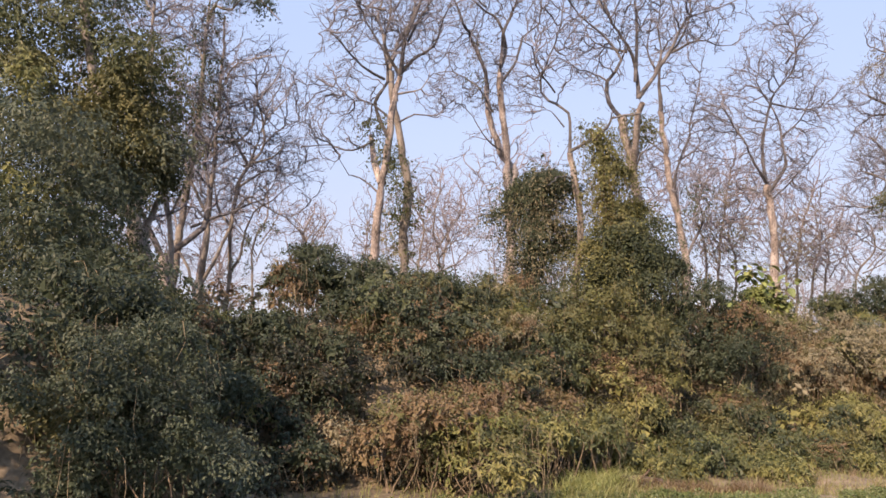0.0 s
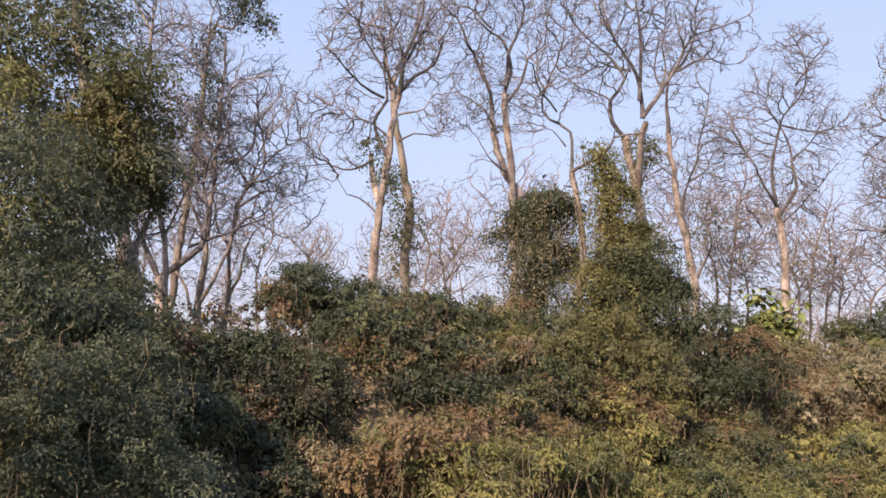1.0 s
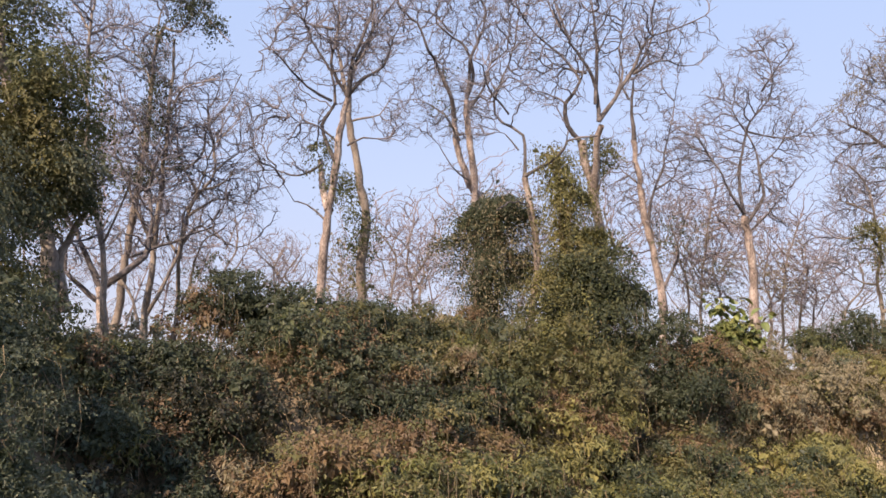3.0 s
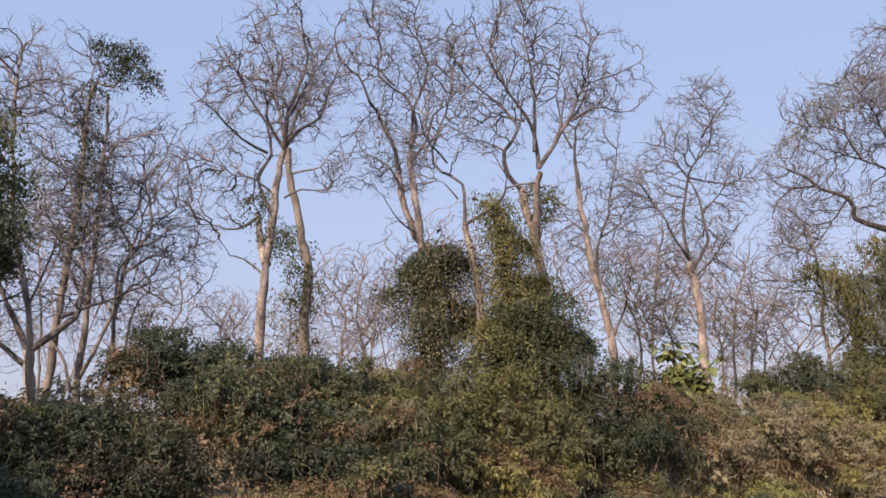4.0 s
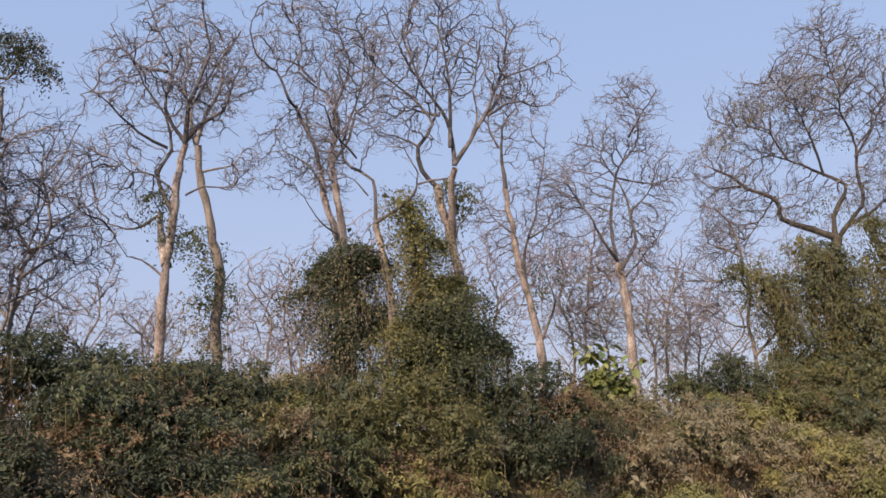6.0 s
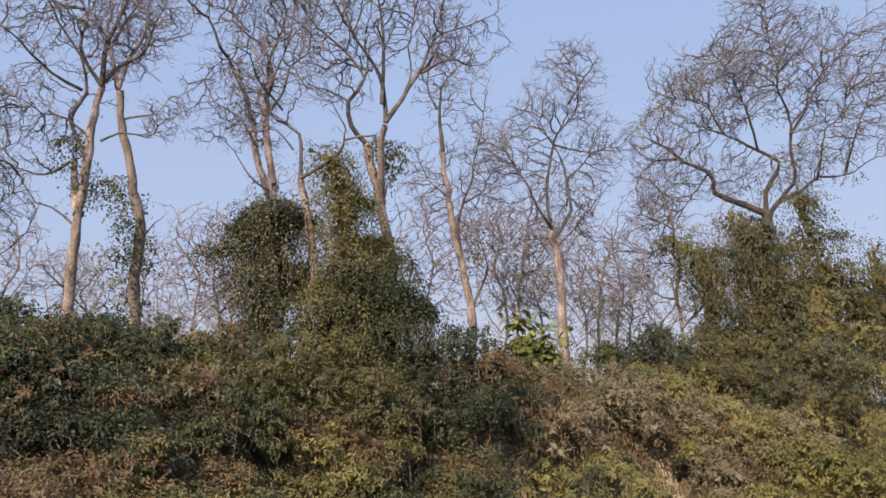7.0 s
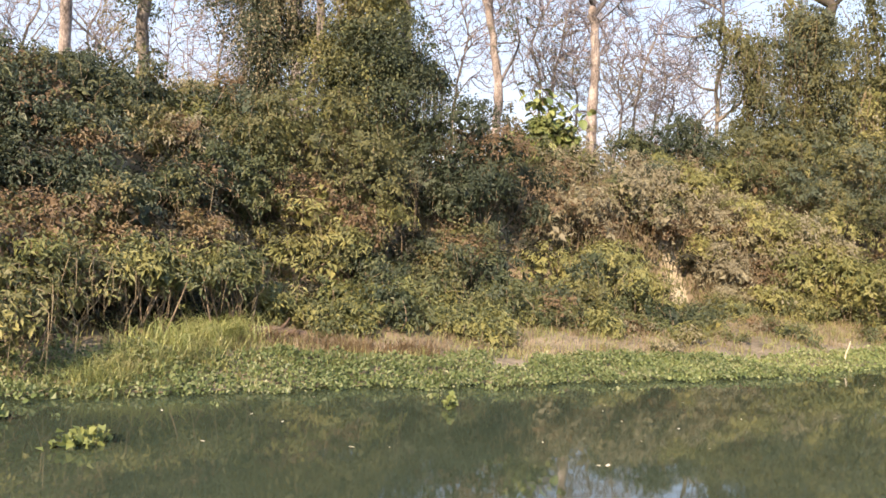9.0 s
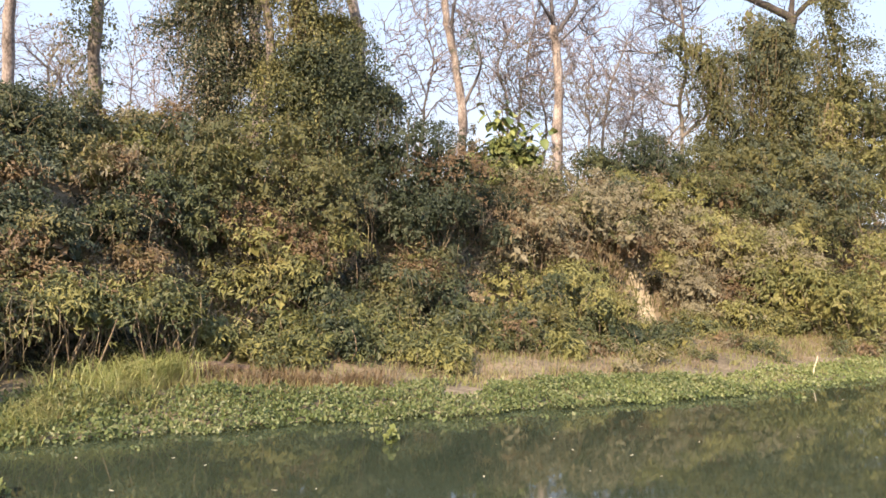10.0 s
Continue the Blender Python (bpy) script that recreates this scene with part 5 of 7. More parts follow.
tree = Tree((27.58, 57.74, ground_at(27.58, 57.74)), 41, "distant bare lilac-grey tree behind the bank", BARK_GREY, FAR_TWIG, name="bare_tree", category="tree")
tree.limb([(27.58, 57.74, ground_at(27.58, 57.74) - 0.3), (26.83, 57.39, 11.81), (27.27, 56.04, 14.15), (26.75, 55.65, 16.53)], 0.118, 0.049, name="trunk")
tree.limb([(27.14, 57.26, 11.35), (25.95, 57.23, 12.63), (24.98, 57.11, 13.60), (24.16, 56.63, 15.10)], 0.050, 0.019)
tree.limb([(26.74, 56.48, 14.39), (25.46, 57.39, 15.78), (24.54, 58.04, 16.88), (23.86, 58.24, 18.54)], 0.050, 0.019)
tree.limb([(27.15, 56.94, 12.13), (27.47, 56.12, 13.44), (27.80, 55.38, 14.46), (27.82, 54.74, 16.07)], 0.050, 0.019)
tree.limb([(27.20, 57.39, 10.83), (27.54, 56.83, 12.17), (27.78, 56.47, 13.24), (27.77, 56.13, 14.90)], 0.050, 0.019)
tree.limb([(27.04, 57.41, 11.21), (25.93, 57.26, 12.48), (24.91, 57.13, 13.44), (24.07, 56.62, 14.93)], 0.050, 0.019)
tree.limb([(26.69, 56.60, 14.20), (27.25, 56.16, 15.60), (27.74, 55.87, 16.73), (27.93, 55.66, 18.47)], 0.050, 0.019)
tree.crown([(26.6, 56.5, 14.8, 3.1, 3.7)], 14, 0.28, 0.011, 0.2, 0.5, 0.34)

tree = Tree((62.99, 28.35, ground_at(62.99, 28.35)), 42, "distant bare lilac-grey tree behind the bank", BARK_GREY, FAR_TWIG, name="bare_tree", category="tree")
tree.limb([(62.99, 28.35, ground_at(62.99, 28.35) - 0.3), (62.27, 28.13, 10.56), (62.67, 26.95, 12.56), (62.02, 26.82, 14.59)], 0.126, 0.052, name="trunk")
tree.limb([(62.76, 27.72, 10.35), (61.96, 28.25, 11.53), (61.48, 28.55, 12.45), (61.11, 28.56, 13.86)], 0.054, 0.020)
tree.limb([(62.71, 27.83, 10.18), (62.68, 26.84, 11.24), (62.61, 25.98, 12.05), (62.25, 25.24, 13.33)], 0.054, 0.020)
tree.limb([(62.82, 27.82, 9.94), (61.96, 28.65, 11.15), (61.47, 29.22, 12.11), (61.15, 29.42, 13.56)], 0.054, 0.020)
tree.limb([(62.67, 27.43, 11.30), (63.26, 26.95, 12.48), (63.99, 26.41, 13.41), (64.41, 25.97, 14.86)], 0.054, 0.020)
tree.limb([(62.34, 27.73, 11.41), (60.69, 27.84, 12.45), (59.19, 27.89, 13.23), (57.89, 27.59, 14.44)], 0.054, 0.020)
tree.limb([(62.49, 27.76, 10.95), (62.64, 26.44, 11.98), (62.63, 25.38, 12.76), (62.25, 24.52, 14.01)], 0.054, 0.020)
tree.crown([(62.1, 27.3, 13.1, 2.7, 3.2)], 14, 0.28, 0.011, 0.2, 0.5, 0.34)

tree = Tree((57.90, 36.24, ground_at(57.90, 36.24)), 43, "distant bare lilac-grey tree behind the bank", BARK_GREY, FAR_TWIG, name="bare_tree", category="tree")
tree.limb([(57.90, 36.24, ground_at(57.90, 36.24) - 0.3), (57.52, 35.46, 11.53), (56.55, 35.46, 14.05), (56.63, 34.43, 16.54)], 0.130, 0.054, name="trunk")
tree.limb([(56.91, 35.21, 13.77), (56.39, 35.33, 15.20), (55.93, 35.49, 16.34), (55.52, 35.38, 18.07)], 0.055, 0.021)
tree.limb([(57.02, 35.44, 12.88), (57.62, 34.69, 14.30), (58.05, 34.22, 15.45), (58.20, 33.78, 17.21)], 0.055, 0.021)
tree.limb([(57.12, 34.81, 14.27), (56.90, 34.16, 15.63), (56.86, 33.46, 16.66), (56.56, 32.79, 18.29)], 0.055, 0.021)
tree.limb([(57.15, 35.23, 13.11), (55.47, 35.85, 14.49), (54.14, 36.24, 15.55), (53.07, 36.16, 17.17)], 0.055, 0.021)
tree.limb([(57.01, 35.09, 13.84), (56.85, 33.60, 15.07), (56.58, 32.35, 15.98), (55.94, 31.25, 17.45)], 0.055, 0.021)
tree.limb([(57.73, 35.63, 10.56), (56.87, 36.49, 12.04), (56.41, 37.07, 13.23), (56.09, 37.26, 15.04)], 0.055, 0.021)
tree.crown([(56.8, 34.9, 14.7, 3.3, 3.9)], 14, 0.28, 0.011, 0.2, 0.5, 0.34)
tree.leaves("dry", [(57.4, 34.2, 15.0, 0.74), (57.2, 34.3, 15.8, 0.74), (56.6, 34.3, 15.1, 0.74), (58.1, 35.4, 12.8, 0.74), (57.4, 35.8, 13.2, 0.74), (56.9, 35.7, 12.2, 0.74), (56.9, 34.5, 14.4, 0.74), (58.1, 34.3, 12.2, 0.74), (55.2, 35.9, 14.6, 0.74), (57.8, 34.5, 13.3, 0.74), (57.0, 34.1, 15.1, 0.74), (56.8, 36.3, 12.6, 0.74), (57.5, 34.8, 12.5, 0.74), (56.3, 35.9, 12.9, 0.74)], 104, 0.12, "withered brown leaves")
tree.leaves("grey", [(58.0, 35.4, 14.1, 0.65), (56.6, 34.8, 14.2, 0.65), (55.8, 34.4, 15.1, 0.65), (57.6, 35.0, 13.4, 0.65), (56.4, 34.4, 12.4, 0.65), (56.6, 35.9, 13.4, 0.65), (58.7, 34.6, 13.0, 0.65), (56.0, 36.4, 13.0, 0.65)], 88, 0.12, "dull green leaves")

tree = Tree((52.98, 29.71, ground_at(52.98, 29.71)), 44, "distant bare lilac-grey tree behind the bank", BARK_GREY, FAR_TWIG, name="bare_tree", category="tree")
tree.limb([(52.98, 29.71, ground_at(52.98, 29.71) - 0.3), (52.92, 28.92, 10.00), (52.20, 28.93, 11.85), (51.93, 28.49, 13.68)], 0.114, 0.048, name="trunk")
tree.limb([(52.39, 28.95, 11.31), (52.14, 29.61, 12.45), (52.06, 30.18, 13.39), (52.09, 30.46, 14.78)], 0.049, 0.018)
tree.limb([(52.67, 29.58, 8.97), (52.07, 29.83, 10.02), (51.52, 30.12, 10.85), (51.09, 30.13, 12.11)], 0.049, 0.018)
tree.limb([(52.67, 29.05, 10.32), (52.80, 28.71, 11.36), (53.02, 28.37, 12.18), (53.06, 28.03, 13.45)], 0.049, 0.018)
tree.limb([(52.68, 29.01, 10.41), (52.28, 29.65, 11.52), (52.16, 30.09, 12.42), (52.12, 30.27, 13.78)], 0.049, 0.018)
tree.limb([(52.61, 29.19, 10.11), (53.46, 28.42, 11.15), (54.22, 27.82, 11.99), (54.64, 27.37, 13.30)], 0.049, 0.018)
tree.limb([(52.59, 29.67, 8.92), (53.32, 28.89, 9.95), (53.77, 28.45, 10.78), (53.99, 28.08, 12.06)], 0.049, 0.018)
tree.crown([(52.2, 28.7, 12.4, 2.4, 2.9)], 14, 0.28, 0.011, 0.2, 0.5, 0.34)
tree.leaves("dry", [(52.6, 28.3, 11.7, 0.65), (51.5, 28.7, 12.1, 0.65), (51.1, 29.8, 13.3, 0.65), (52.7, 28.0, 11.8, 0.65), (52.6, 28.8, 13.0, 0.65), (51.8, 29.9, 10.9, 0.65), (53.4, 27.9, 9.8, 0.65), (52.6, 28.7, 12.0, 0.65), (52.1, 29.3, 12.8, 0.65), (51.9, 28.9, 13.1, 0.65), (51.2, 30.0, 10.0, 0.65), (50.0, 30.9, 12.9, 0.65), (53.1, 29.0, 10.1, 0.65), (52.4, 29.1, 12.7, 0.65)], 104, 0.12, "withered brown leaves")

tree = Tree((19.70, 60.12, ground_at(19.70, 60.12)), 45, "distant bare lilac-grey tree behind the bank", BARK_GREY, FAR_TWIG, name="bare_tree", category="tree")
tree.limb([(19.70, 60.12, ground_at(19.70, 60.12) - 0.3), (18.88, 59.14, 12.76), (18.11, 58.40, 16.66), (17.42, 57.59, 20.56)], 0.110, 0.046, name="trunk")
tree.limb([(18.99, 59.58, 11.32), (20.02, 57.46, 13.42), (20.68, 55.90, 15.05), (20.74, 54.58, 17.61)], 0.047, 0.018)
tree.limb([(19.00, 59.52, 11.44), (17.05, 60.27, 13.63), (15.43, 60.88, 15.33), (14.20, 60.75, 17.91)], 0.047, 0.018)
tree.limb([(18.48, 58.81, 14.63), (19.09, 57.45, 16.79), (19.50, 56.45, 18.50), (19.45, 55.55, 21.16)], 0.047, 0.018)
tree.limb([(18.80, 59.01, 13.31), (19.76, 57.68, 15.52), (20.54, 56.70, 17.29), (20.75, 55.92, 20.05)], 0.047, 0.018)
tree.limb([(18.89, 59.33, 12.22), (17.10, 60.19, 14.44), (15.63, 60.91, 16.18), (14.49, 60.93, 18.83)], 0.047, 0.018)
tree.limb([(18.62, 58.78, 14.36), (16.74, 59.95, 16.62), (15.28, 60.88, 18.41), (14.17, 61.10, 21.13)], 0.047, 0.018)
tree.crown([(18.0, 58.1, 17.8, 5.2, 6.1)], 14, 0.28, 0.011, 0.2, 0.5, 0.34)

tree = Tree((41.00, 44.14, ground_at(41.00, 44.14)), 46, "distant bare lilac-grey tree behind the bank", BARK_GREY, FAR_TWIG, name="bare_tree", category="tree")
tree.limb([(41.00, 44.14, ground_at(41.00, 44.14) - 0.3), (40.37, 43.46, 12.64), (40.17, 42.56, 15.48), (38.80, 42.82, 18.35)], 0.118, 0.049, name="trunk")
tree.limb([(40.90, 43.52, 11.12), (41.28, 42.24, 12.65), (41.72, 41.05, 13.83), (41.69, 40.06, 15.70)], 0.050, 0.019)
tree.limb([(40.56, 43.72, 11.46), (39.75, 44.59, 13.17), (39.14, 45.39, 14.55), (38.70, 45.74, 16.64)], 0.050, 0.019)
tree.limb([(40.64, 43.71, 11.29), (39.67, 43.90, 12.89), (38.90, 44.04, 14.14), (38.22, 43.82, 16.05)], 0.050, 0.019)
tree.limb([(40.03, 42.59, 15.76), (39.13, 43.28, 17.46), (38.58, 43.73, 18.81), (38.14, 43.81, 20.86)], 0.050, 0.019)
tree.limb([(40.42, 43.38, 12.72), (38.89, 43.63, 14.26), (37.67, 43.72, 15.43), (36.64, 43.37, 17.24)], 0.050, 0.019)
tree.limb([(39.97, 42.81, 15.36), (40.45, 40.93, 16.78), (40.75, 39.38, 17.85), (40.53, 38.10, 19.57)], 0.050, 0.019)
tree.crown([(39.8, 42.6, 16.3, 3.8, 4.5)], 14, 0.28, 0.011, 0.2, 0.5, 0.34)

tree = Tree((63.89, 24.60, ground_at(63.89, 24.60)), 47, "distant bare lilac-grey tree behind the bank", BARK_GREY, FAR_TWIG, name="bare_tree", category="tree")
tree.limb([(63.89, 24.60, ground_at(63.89, 24.60) - 0.3), (63.33, 23.85, 11.27), (62.05, 24.02, 14.14), (62.71, 22.27, 16.95)], 0.122, 0.051, name="trunk")
tree.limb([(63.67, 24.08, 9.80), (62.42, 24.33, 11.38), (61.49, 24.40, 12.60), (60.63, 24.15, 14.48)], 0.052, 0.020)
tree.limb([(63.46, 23.75, 11.17), (62.13, 24.52, 12.81), (61.21, 25.00, 14.10), (60.49, 25.03, 16.06)], 0.052, 0.020)
tree.limb([(63.07, 23.97, 11.62), (63.15, 22.22, 13.05), (62.89, 20.96, 14.12), (62.19, 19.88, 15.83)], 0.052, 0.020)
tree.limb([(62.80, 23.60, 13.29), (63.18, 21.54, 14.68), (63.15, 20.02, 15.72), (62.58, 18.81, 17.40)], 0.052, 0.020)
tree.limb([(63.43, 24.19, 10.13), (62.04, 24.16, 11.67), (60.79, 24.13, 12.83), (59.64, 23.77, 14.63)], 0.052, 0.020)
tree.limb([(62.71, 23.66, 13.37), (61.22, 24.08, 14.94), (59.82, 24.55, 16.15), (58.68, 24.51, 18.00)], 0.052, 0.020)
tree.crown([(62.7, 23.1, 14.9, 3.8, 4.5)], 14, 0.28, 0.011, 0.2, 0.5, 0.34)

tree = Tree((10.88, 35.86, ground_at(10.88, 35.86)), 24, "grey tree with a pale foot and dark spreading limbs", BARK_PALE, name="bare_tree", category="tree")
tree.limb([(10.88, 35.86, ground_at(10.88, 35.86) - 0.3), (10.77, 35.82, 6.62), (10.66, 35.72, 7.86)], 0.26, 0.2, name="trunk")
tree.limb([(10.67, 35.72, 7.79), (11.22, 35.19, 8.71), (11.90, 34.99, 9.65), (12.27, 34.92, 10.88), (12.10, 35.12, 12.59), (12.46, 34.62, 14.55)], 0.15, 0.04)
tree.limb([(10.68, 35.73, 7.70), (10.11, 36.07, 8.87), (9.45, 36.26, 10.21), (8.85, 36.16, 11.96), (8.77, 35.50, 13.70)], 0.15, 0.04)
tree.limb([(10.75, 35.98, 7.20), (9.84, 36.44, 8.42), (9.19, 36.46, 9.50), (8.09, 36.27, 10.47)], 0.12, 0.05)
tree.limb([(11.59, 35.19, 9.17), (12.58, 34.67, 9.89), (13.66, 34.45, 10.41), (14.65, 34.17, 10.63)], 0.08, 0.03)
tree.crown([(11.74, 34.45, 12.32, 2.6, 2.8), (9.81, 35.54, 10.54, 2.2, 2.6)], 26)

tree = Tree((6.38, 27.30, ground_at(6.38, 27.30)), 23, "tall evergreen tree draped in dense climbing leaves", BARK_GREY, name="evergreen_tree", category="tree")
tree.limb([(6.38, 27.30, ground_at(6.38, 27.30) - 0.3), (6.16, 27.23, 6.93), (5.95, 27.22, 8.02), (5.48, 27.37, 9.47), (4.77, 27.60, 11.64), (4.13, 27.77, 13.81), (3.77, 27.69, 15.99)], 0.276, 0.092, name="trunk")
tree.limb([(6.62, 27.03, 5.85), (6.44, 27.21, 7.33), (6.55, 27.24, 8.29), (6.78, 27.09, 9.64)], 0.202, 0.073)
tree.limb([(5.95, 27.22, 8.02), (5.23, 27.81, 8.93), (4.19, 28.67, 9.84), (3.33, 29.45, 10.39)], 0.147, 0.046)
tree.limb([(5.48, 27.37, 9.47), (5.80, 26.78, 10.93), (5.93, 26.39, 12.19)], 0.094, 0.022)
tree.twigs(0.4)
# lower and nearer clumps use the darkest leaf kind
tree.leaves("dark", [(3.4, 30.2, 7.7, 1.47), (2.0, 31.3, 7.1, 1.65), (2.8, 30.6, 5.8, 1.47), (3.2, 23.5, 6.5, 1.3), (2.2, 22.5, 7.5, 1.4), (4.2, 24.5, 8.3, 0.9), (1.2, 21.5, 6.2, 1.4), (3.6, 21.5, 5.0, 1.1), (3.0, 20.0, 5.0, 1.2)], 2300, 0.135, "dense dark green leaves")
tree.leaves("grey", [(5.9, 25.2, 9.9, 0.64), (4.6, 27.8, 15.5, 0.92), (3.9, 29.1, 11.4, 1.29), (2.8, 24.5, 9.5, 1.4), (1.0, 22.0, 9.0, 1.5)], 2300, 0.135, "dull green leaves")
tree.leaves("mid", [(5.1, 25.3, 12.5, 1.01), (6.1, 26.8, 11.6, 0.92), (2.8, 28.5, 13.7, 1.29), (4.0, 27.6, 14.1, 1.10), (4.2, 29.2, 12.6, 1.29), (2.7, 28.9, 11.7, 1.47), (4.4, 27.9, 10.5, 1.38), (3.2, 28.8, 9.7, 1.47), (4.2, 28.3, 8.3, 1.47), (6.3, 26.6, 9.3, 0.6), (2.0, 30.6, 9.4, 1.47), (1.6, 30.0, 12.6, 1.47), (4.0, 29.0, 6.1, 1.29), (2.0, 29.0, 14.5, 1.10), (1.5, 29.9, 15.2, 1.29), (2.2, 28.6, 12.9, 1.29), (3.5, 29.4, 8.5, 1.29), (5.3, 28.6, 9.1, 1.10), (5.4, 27.4, 6.5, 1.01), (3.6, 29.4, 6.9, 1.29)], 2300, 0.135, "green leaves")
tree.leaves("olive", [(5.5, 28.9, 13.9, 1.10), (5.0, 26.7, 11.3, 1.10), (5.3, 26.2, 9.4, 1.10), (3.6, 29.5, 16.0, 1.10), (2.2, 29.1, 10.5, 1.47), (4.7, 29.0, 7.1, 1.10)], 2300, 0.135, "green leaves")
# olive clumps paint the sunlit outer edge of the crown into the leaves
tree.leaves("olive", [(5.0, 25.4, 10.8, 0.64), (4.4, 25.5, 11.6, 0.55), (3.7, 26.0, 10.7, 0.55), (4.8, 25.4, 12.2, 0.48), (2.4, 26.9, 12.2, 0.48), (4.2, 25.7, 9.7, 0.55), (5.4, 25.3, 10.0, 0.48)], 1500, 0.13, "olive outer leaves, sunlit tone put into their colour")
tree.leaves("gold", [(0.66, 21.1, 10.1, 0.4), (0.95, 21.3, 10.0, 0.3), (0.79, 21.7, 7.6, 0.35)], 140, 0.17, "bright yellow-green sprigs")


# ---- woods on the flat land far behind the crest ----
def far_wood(name, spots, low, high, seed, label, mat):
    """Rows of far bare trees: forked stems and fans of fine branches, joined."""
    rng, paths = np.random.default_rng(seed), []
    for x, y in spots:
        z, h = ground_at(x, y), rng.uniform(low, high)
        lean = rng.normal(size=3) * (0.1, 0.1, 0)
        stem = smooth_line([(x, y, z - 0.3), (x + lean[0] * h, y + lean[1] * h, z + h * 0.5), (x + 1.8 * lean[0] * h, y + 1.8 * lean[1] * h, z + h * 0.86)], 1.2)
        paths.append((stem, np.linspace(0.13, 0.035, len(stem))))
        for _ in range(20):
            p = stem[rng.integers(len(stem) // 3, len(stem))]
            way, left = unit(rng.normal(size=3) * (1, 1, 0.35) + [0, 0, 0.75]), h * rng.uniform(0.16, 0.36)
            first = [p]
            while left > 0:
                way = unit(way + rng.normal(size=3) * 0.38)
                first.append(first[-1] + way * 0.55)
                left -= 0.55
            if len(first) < 3:
                continue
            first = np.array(first)
            paths.append((first, np.linspace(0.045, 0.018, len(first))))
            for _ in range(5):
                q, w = first[rng.integers(1, len(first))], unit(way + rng.normal(size=3) * 0.8)
                paths.append((np.array([q, q + w * 0.5, q + w * 0.8 + rng.normal(size=3) * 0.25, q + w * 1.5 + rng.normal(size=3) * 0.4]), np.array([0.022, 0.019, 0.016, 0.012])))
    v, f = tubes(paths, 3)
    return tagged(new(name, mesh_of(name, v, f, mat, True)), label, "trees", kind="stuff")


far_rng = np.random.default_rng(321)
far_x = far_rng.uniform(6, 130, 52)
far_y = foot_y(far_x) + far_rng.uniform(42, 75, 52)
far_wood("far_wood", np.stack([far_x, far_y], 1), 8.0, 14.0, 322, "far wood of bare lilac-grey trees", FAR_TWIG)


# ---- bushes on the bank ----
def mound(x, y, top, r, kind, seed, mix="", leaf=0.105, base=0.0, vines=7):
    """A bush on the slope whose crown reaches the height top."""
    z = ground_at(x, y) - 0.1
    h = max(top - z, 0.9)
    count = int(min(3850, 1000 + 1150 * r * r + 380 * r * h) * min(1.8, max(0.75, (0.105 / leaf) ** 2)))
    bush((x, y, z), r * 1.15, h, kind, seed, leaf, count, vines, mix=mix, base=base or (0.3 if h < 1.3 else 0.42 if h < 2.2 * r else 0.5))


mound(9.00, 22.53, 6.36, 0.82, "brown", 401, mix="dark")
mound(9.80, 22.73, 7.20, 1.02, "dark", 402)
mound(7.34, 21.28, 4.3, 1.06, "dark", 403)
# the shade mix darkens these mounds through its leaf colour
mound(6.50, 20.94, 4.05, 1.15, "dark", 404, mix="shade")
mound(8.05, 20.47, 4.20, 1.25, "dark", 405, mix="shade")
mound(10.92, 22.22, 6.43, 1.36, "dark", 406)
mound(12.26, 21.76, 6.36, 1.39, "dark", 407, mix="grey")
mound(11.65, 20.42, 5.74, 1.07, "brown", 408, mix="dark")
mound(13.65, 21.27, 6.29, 1.06, "dark", 409)
mound(11.67, 19.95, 4.74, 0.88, "brown", 410)
mound(11.07, 19.91, 4.20, 1.50, "dark", 411, mix="grey")
mound(10.08, 20.69, 4.47, 1.10, "dark", 412)
mound(7.94, 19.33, 3.78, 1.34, "dark", 413, mix="shade")
mound(8.01, 18.80, 2.89, 1.10, "dark", 414, mix="shade")
mound(9.03, 16.00, 2.60, 1.79, "brown", 415, mix="olive", vines=34)
mound(11.39, 15.96, 2.79, 1.65, "brown", 416, mix="olive", vines=34)
mound(9.57, 15.02, 1.97, 1.87, "olive", 417, mix="yellow", vines=34)
mound(17.30, 21.53, 6.12, 1.06, "dry", 418, mix="olive")
mound(16.53, 20.96, 5.61, 1.40, "olive", 419, mix="yellow")
mound(17.40, 19.72, 4.89, 1.65, "olive", 420, mix="mid")
mound(19.28, 19.19, 6.13, 1.62, "olive", 421, mix="yellow")
mound(19.87, 18.23, 5.19, 1.59, "olive", 422)
mound(16.99, 19.05, 3.44, 1.42, "mid", 423, mix="olive")
mound(24.41, 18.69, 6.75, 2.10, "dark", 424)
mound(25.16, 17.52, 6.13, 1.76, "dark", 425, mix="brown")
mound(24.41, 17.77, 4.86, 1.93, "dark", 426)
mound(18.16, 17.75, 3.66, 1.14, "gold", 427, mix="brown")
mound(17.94, 17.12, 2.48, 1.62, "gold", 428, mix="olive")
mound(19.33, 17.09, 3.35, 0.89, "brown", 429, mix="olive")
mound(27.50, 16.01, 3.97, 1.76, "dry", 430, mix="brown")
mound(30.48, 15.28, 4.92, 1.73, "dry", 431, mix="olive")
mound(27.02, 14.80, 2.21, 2.36, "gold", 432, mix="olive")
mound(22.64, 16.45, 2.52, 1.40, "olive", 433, mix="brown")
mound(20.62, 16.39, 1.51, 1.59, "mid", 434, mix="olive")
mound(0.97, 14.40, 4.15, 1.14, "dark", 435, mix="grey", leaf=0.075)
mound(2.44, 16.57, 4.36, 1.05, "dark", 436, mix="grey", leaf=0.075)
mound(1.59, 14.12, 3.02, 1.14, "dark", 437, mix="grey", leaf=0.075)
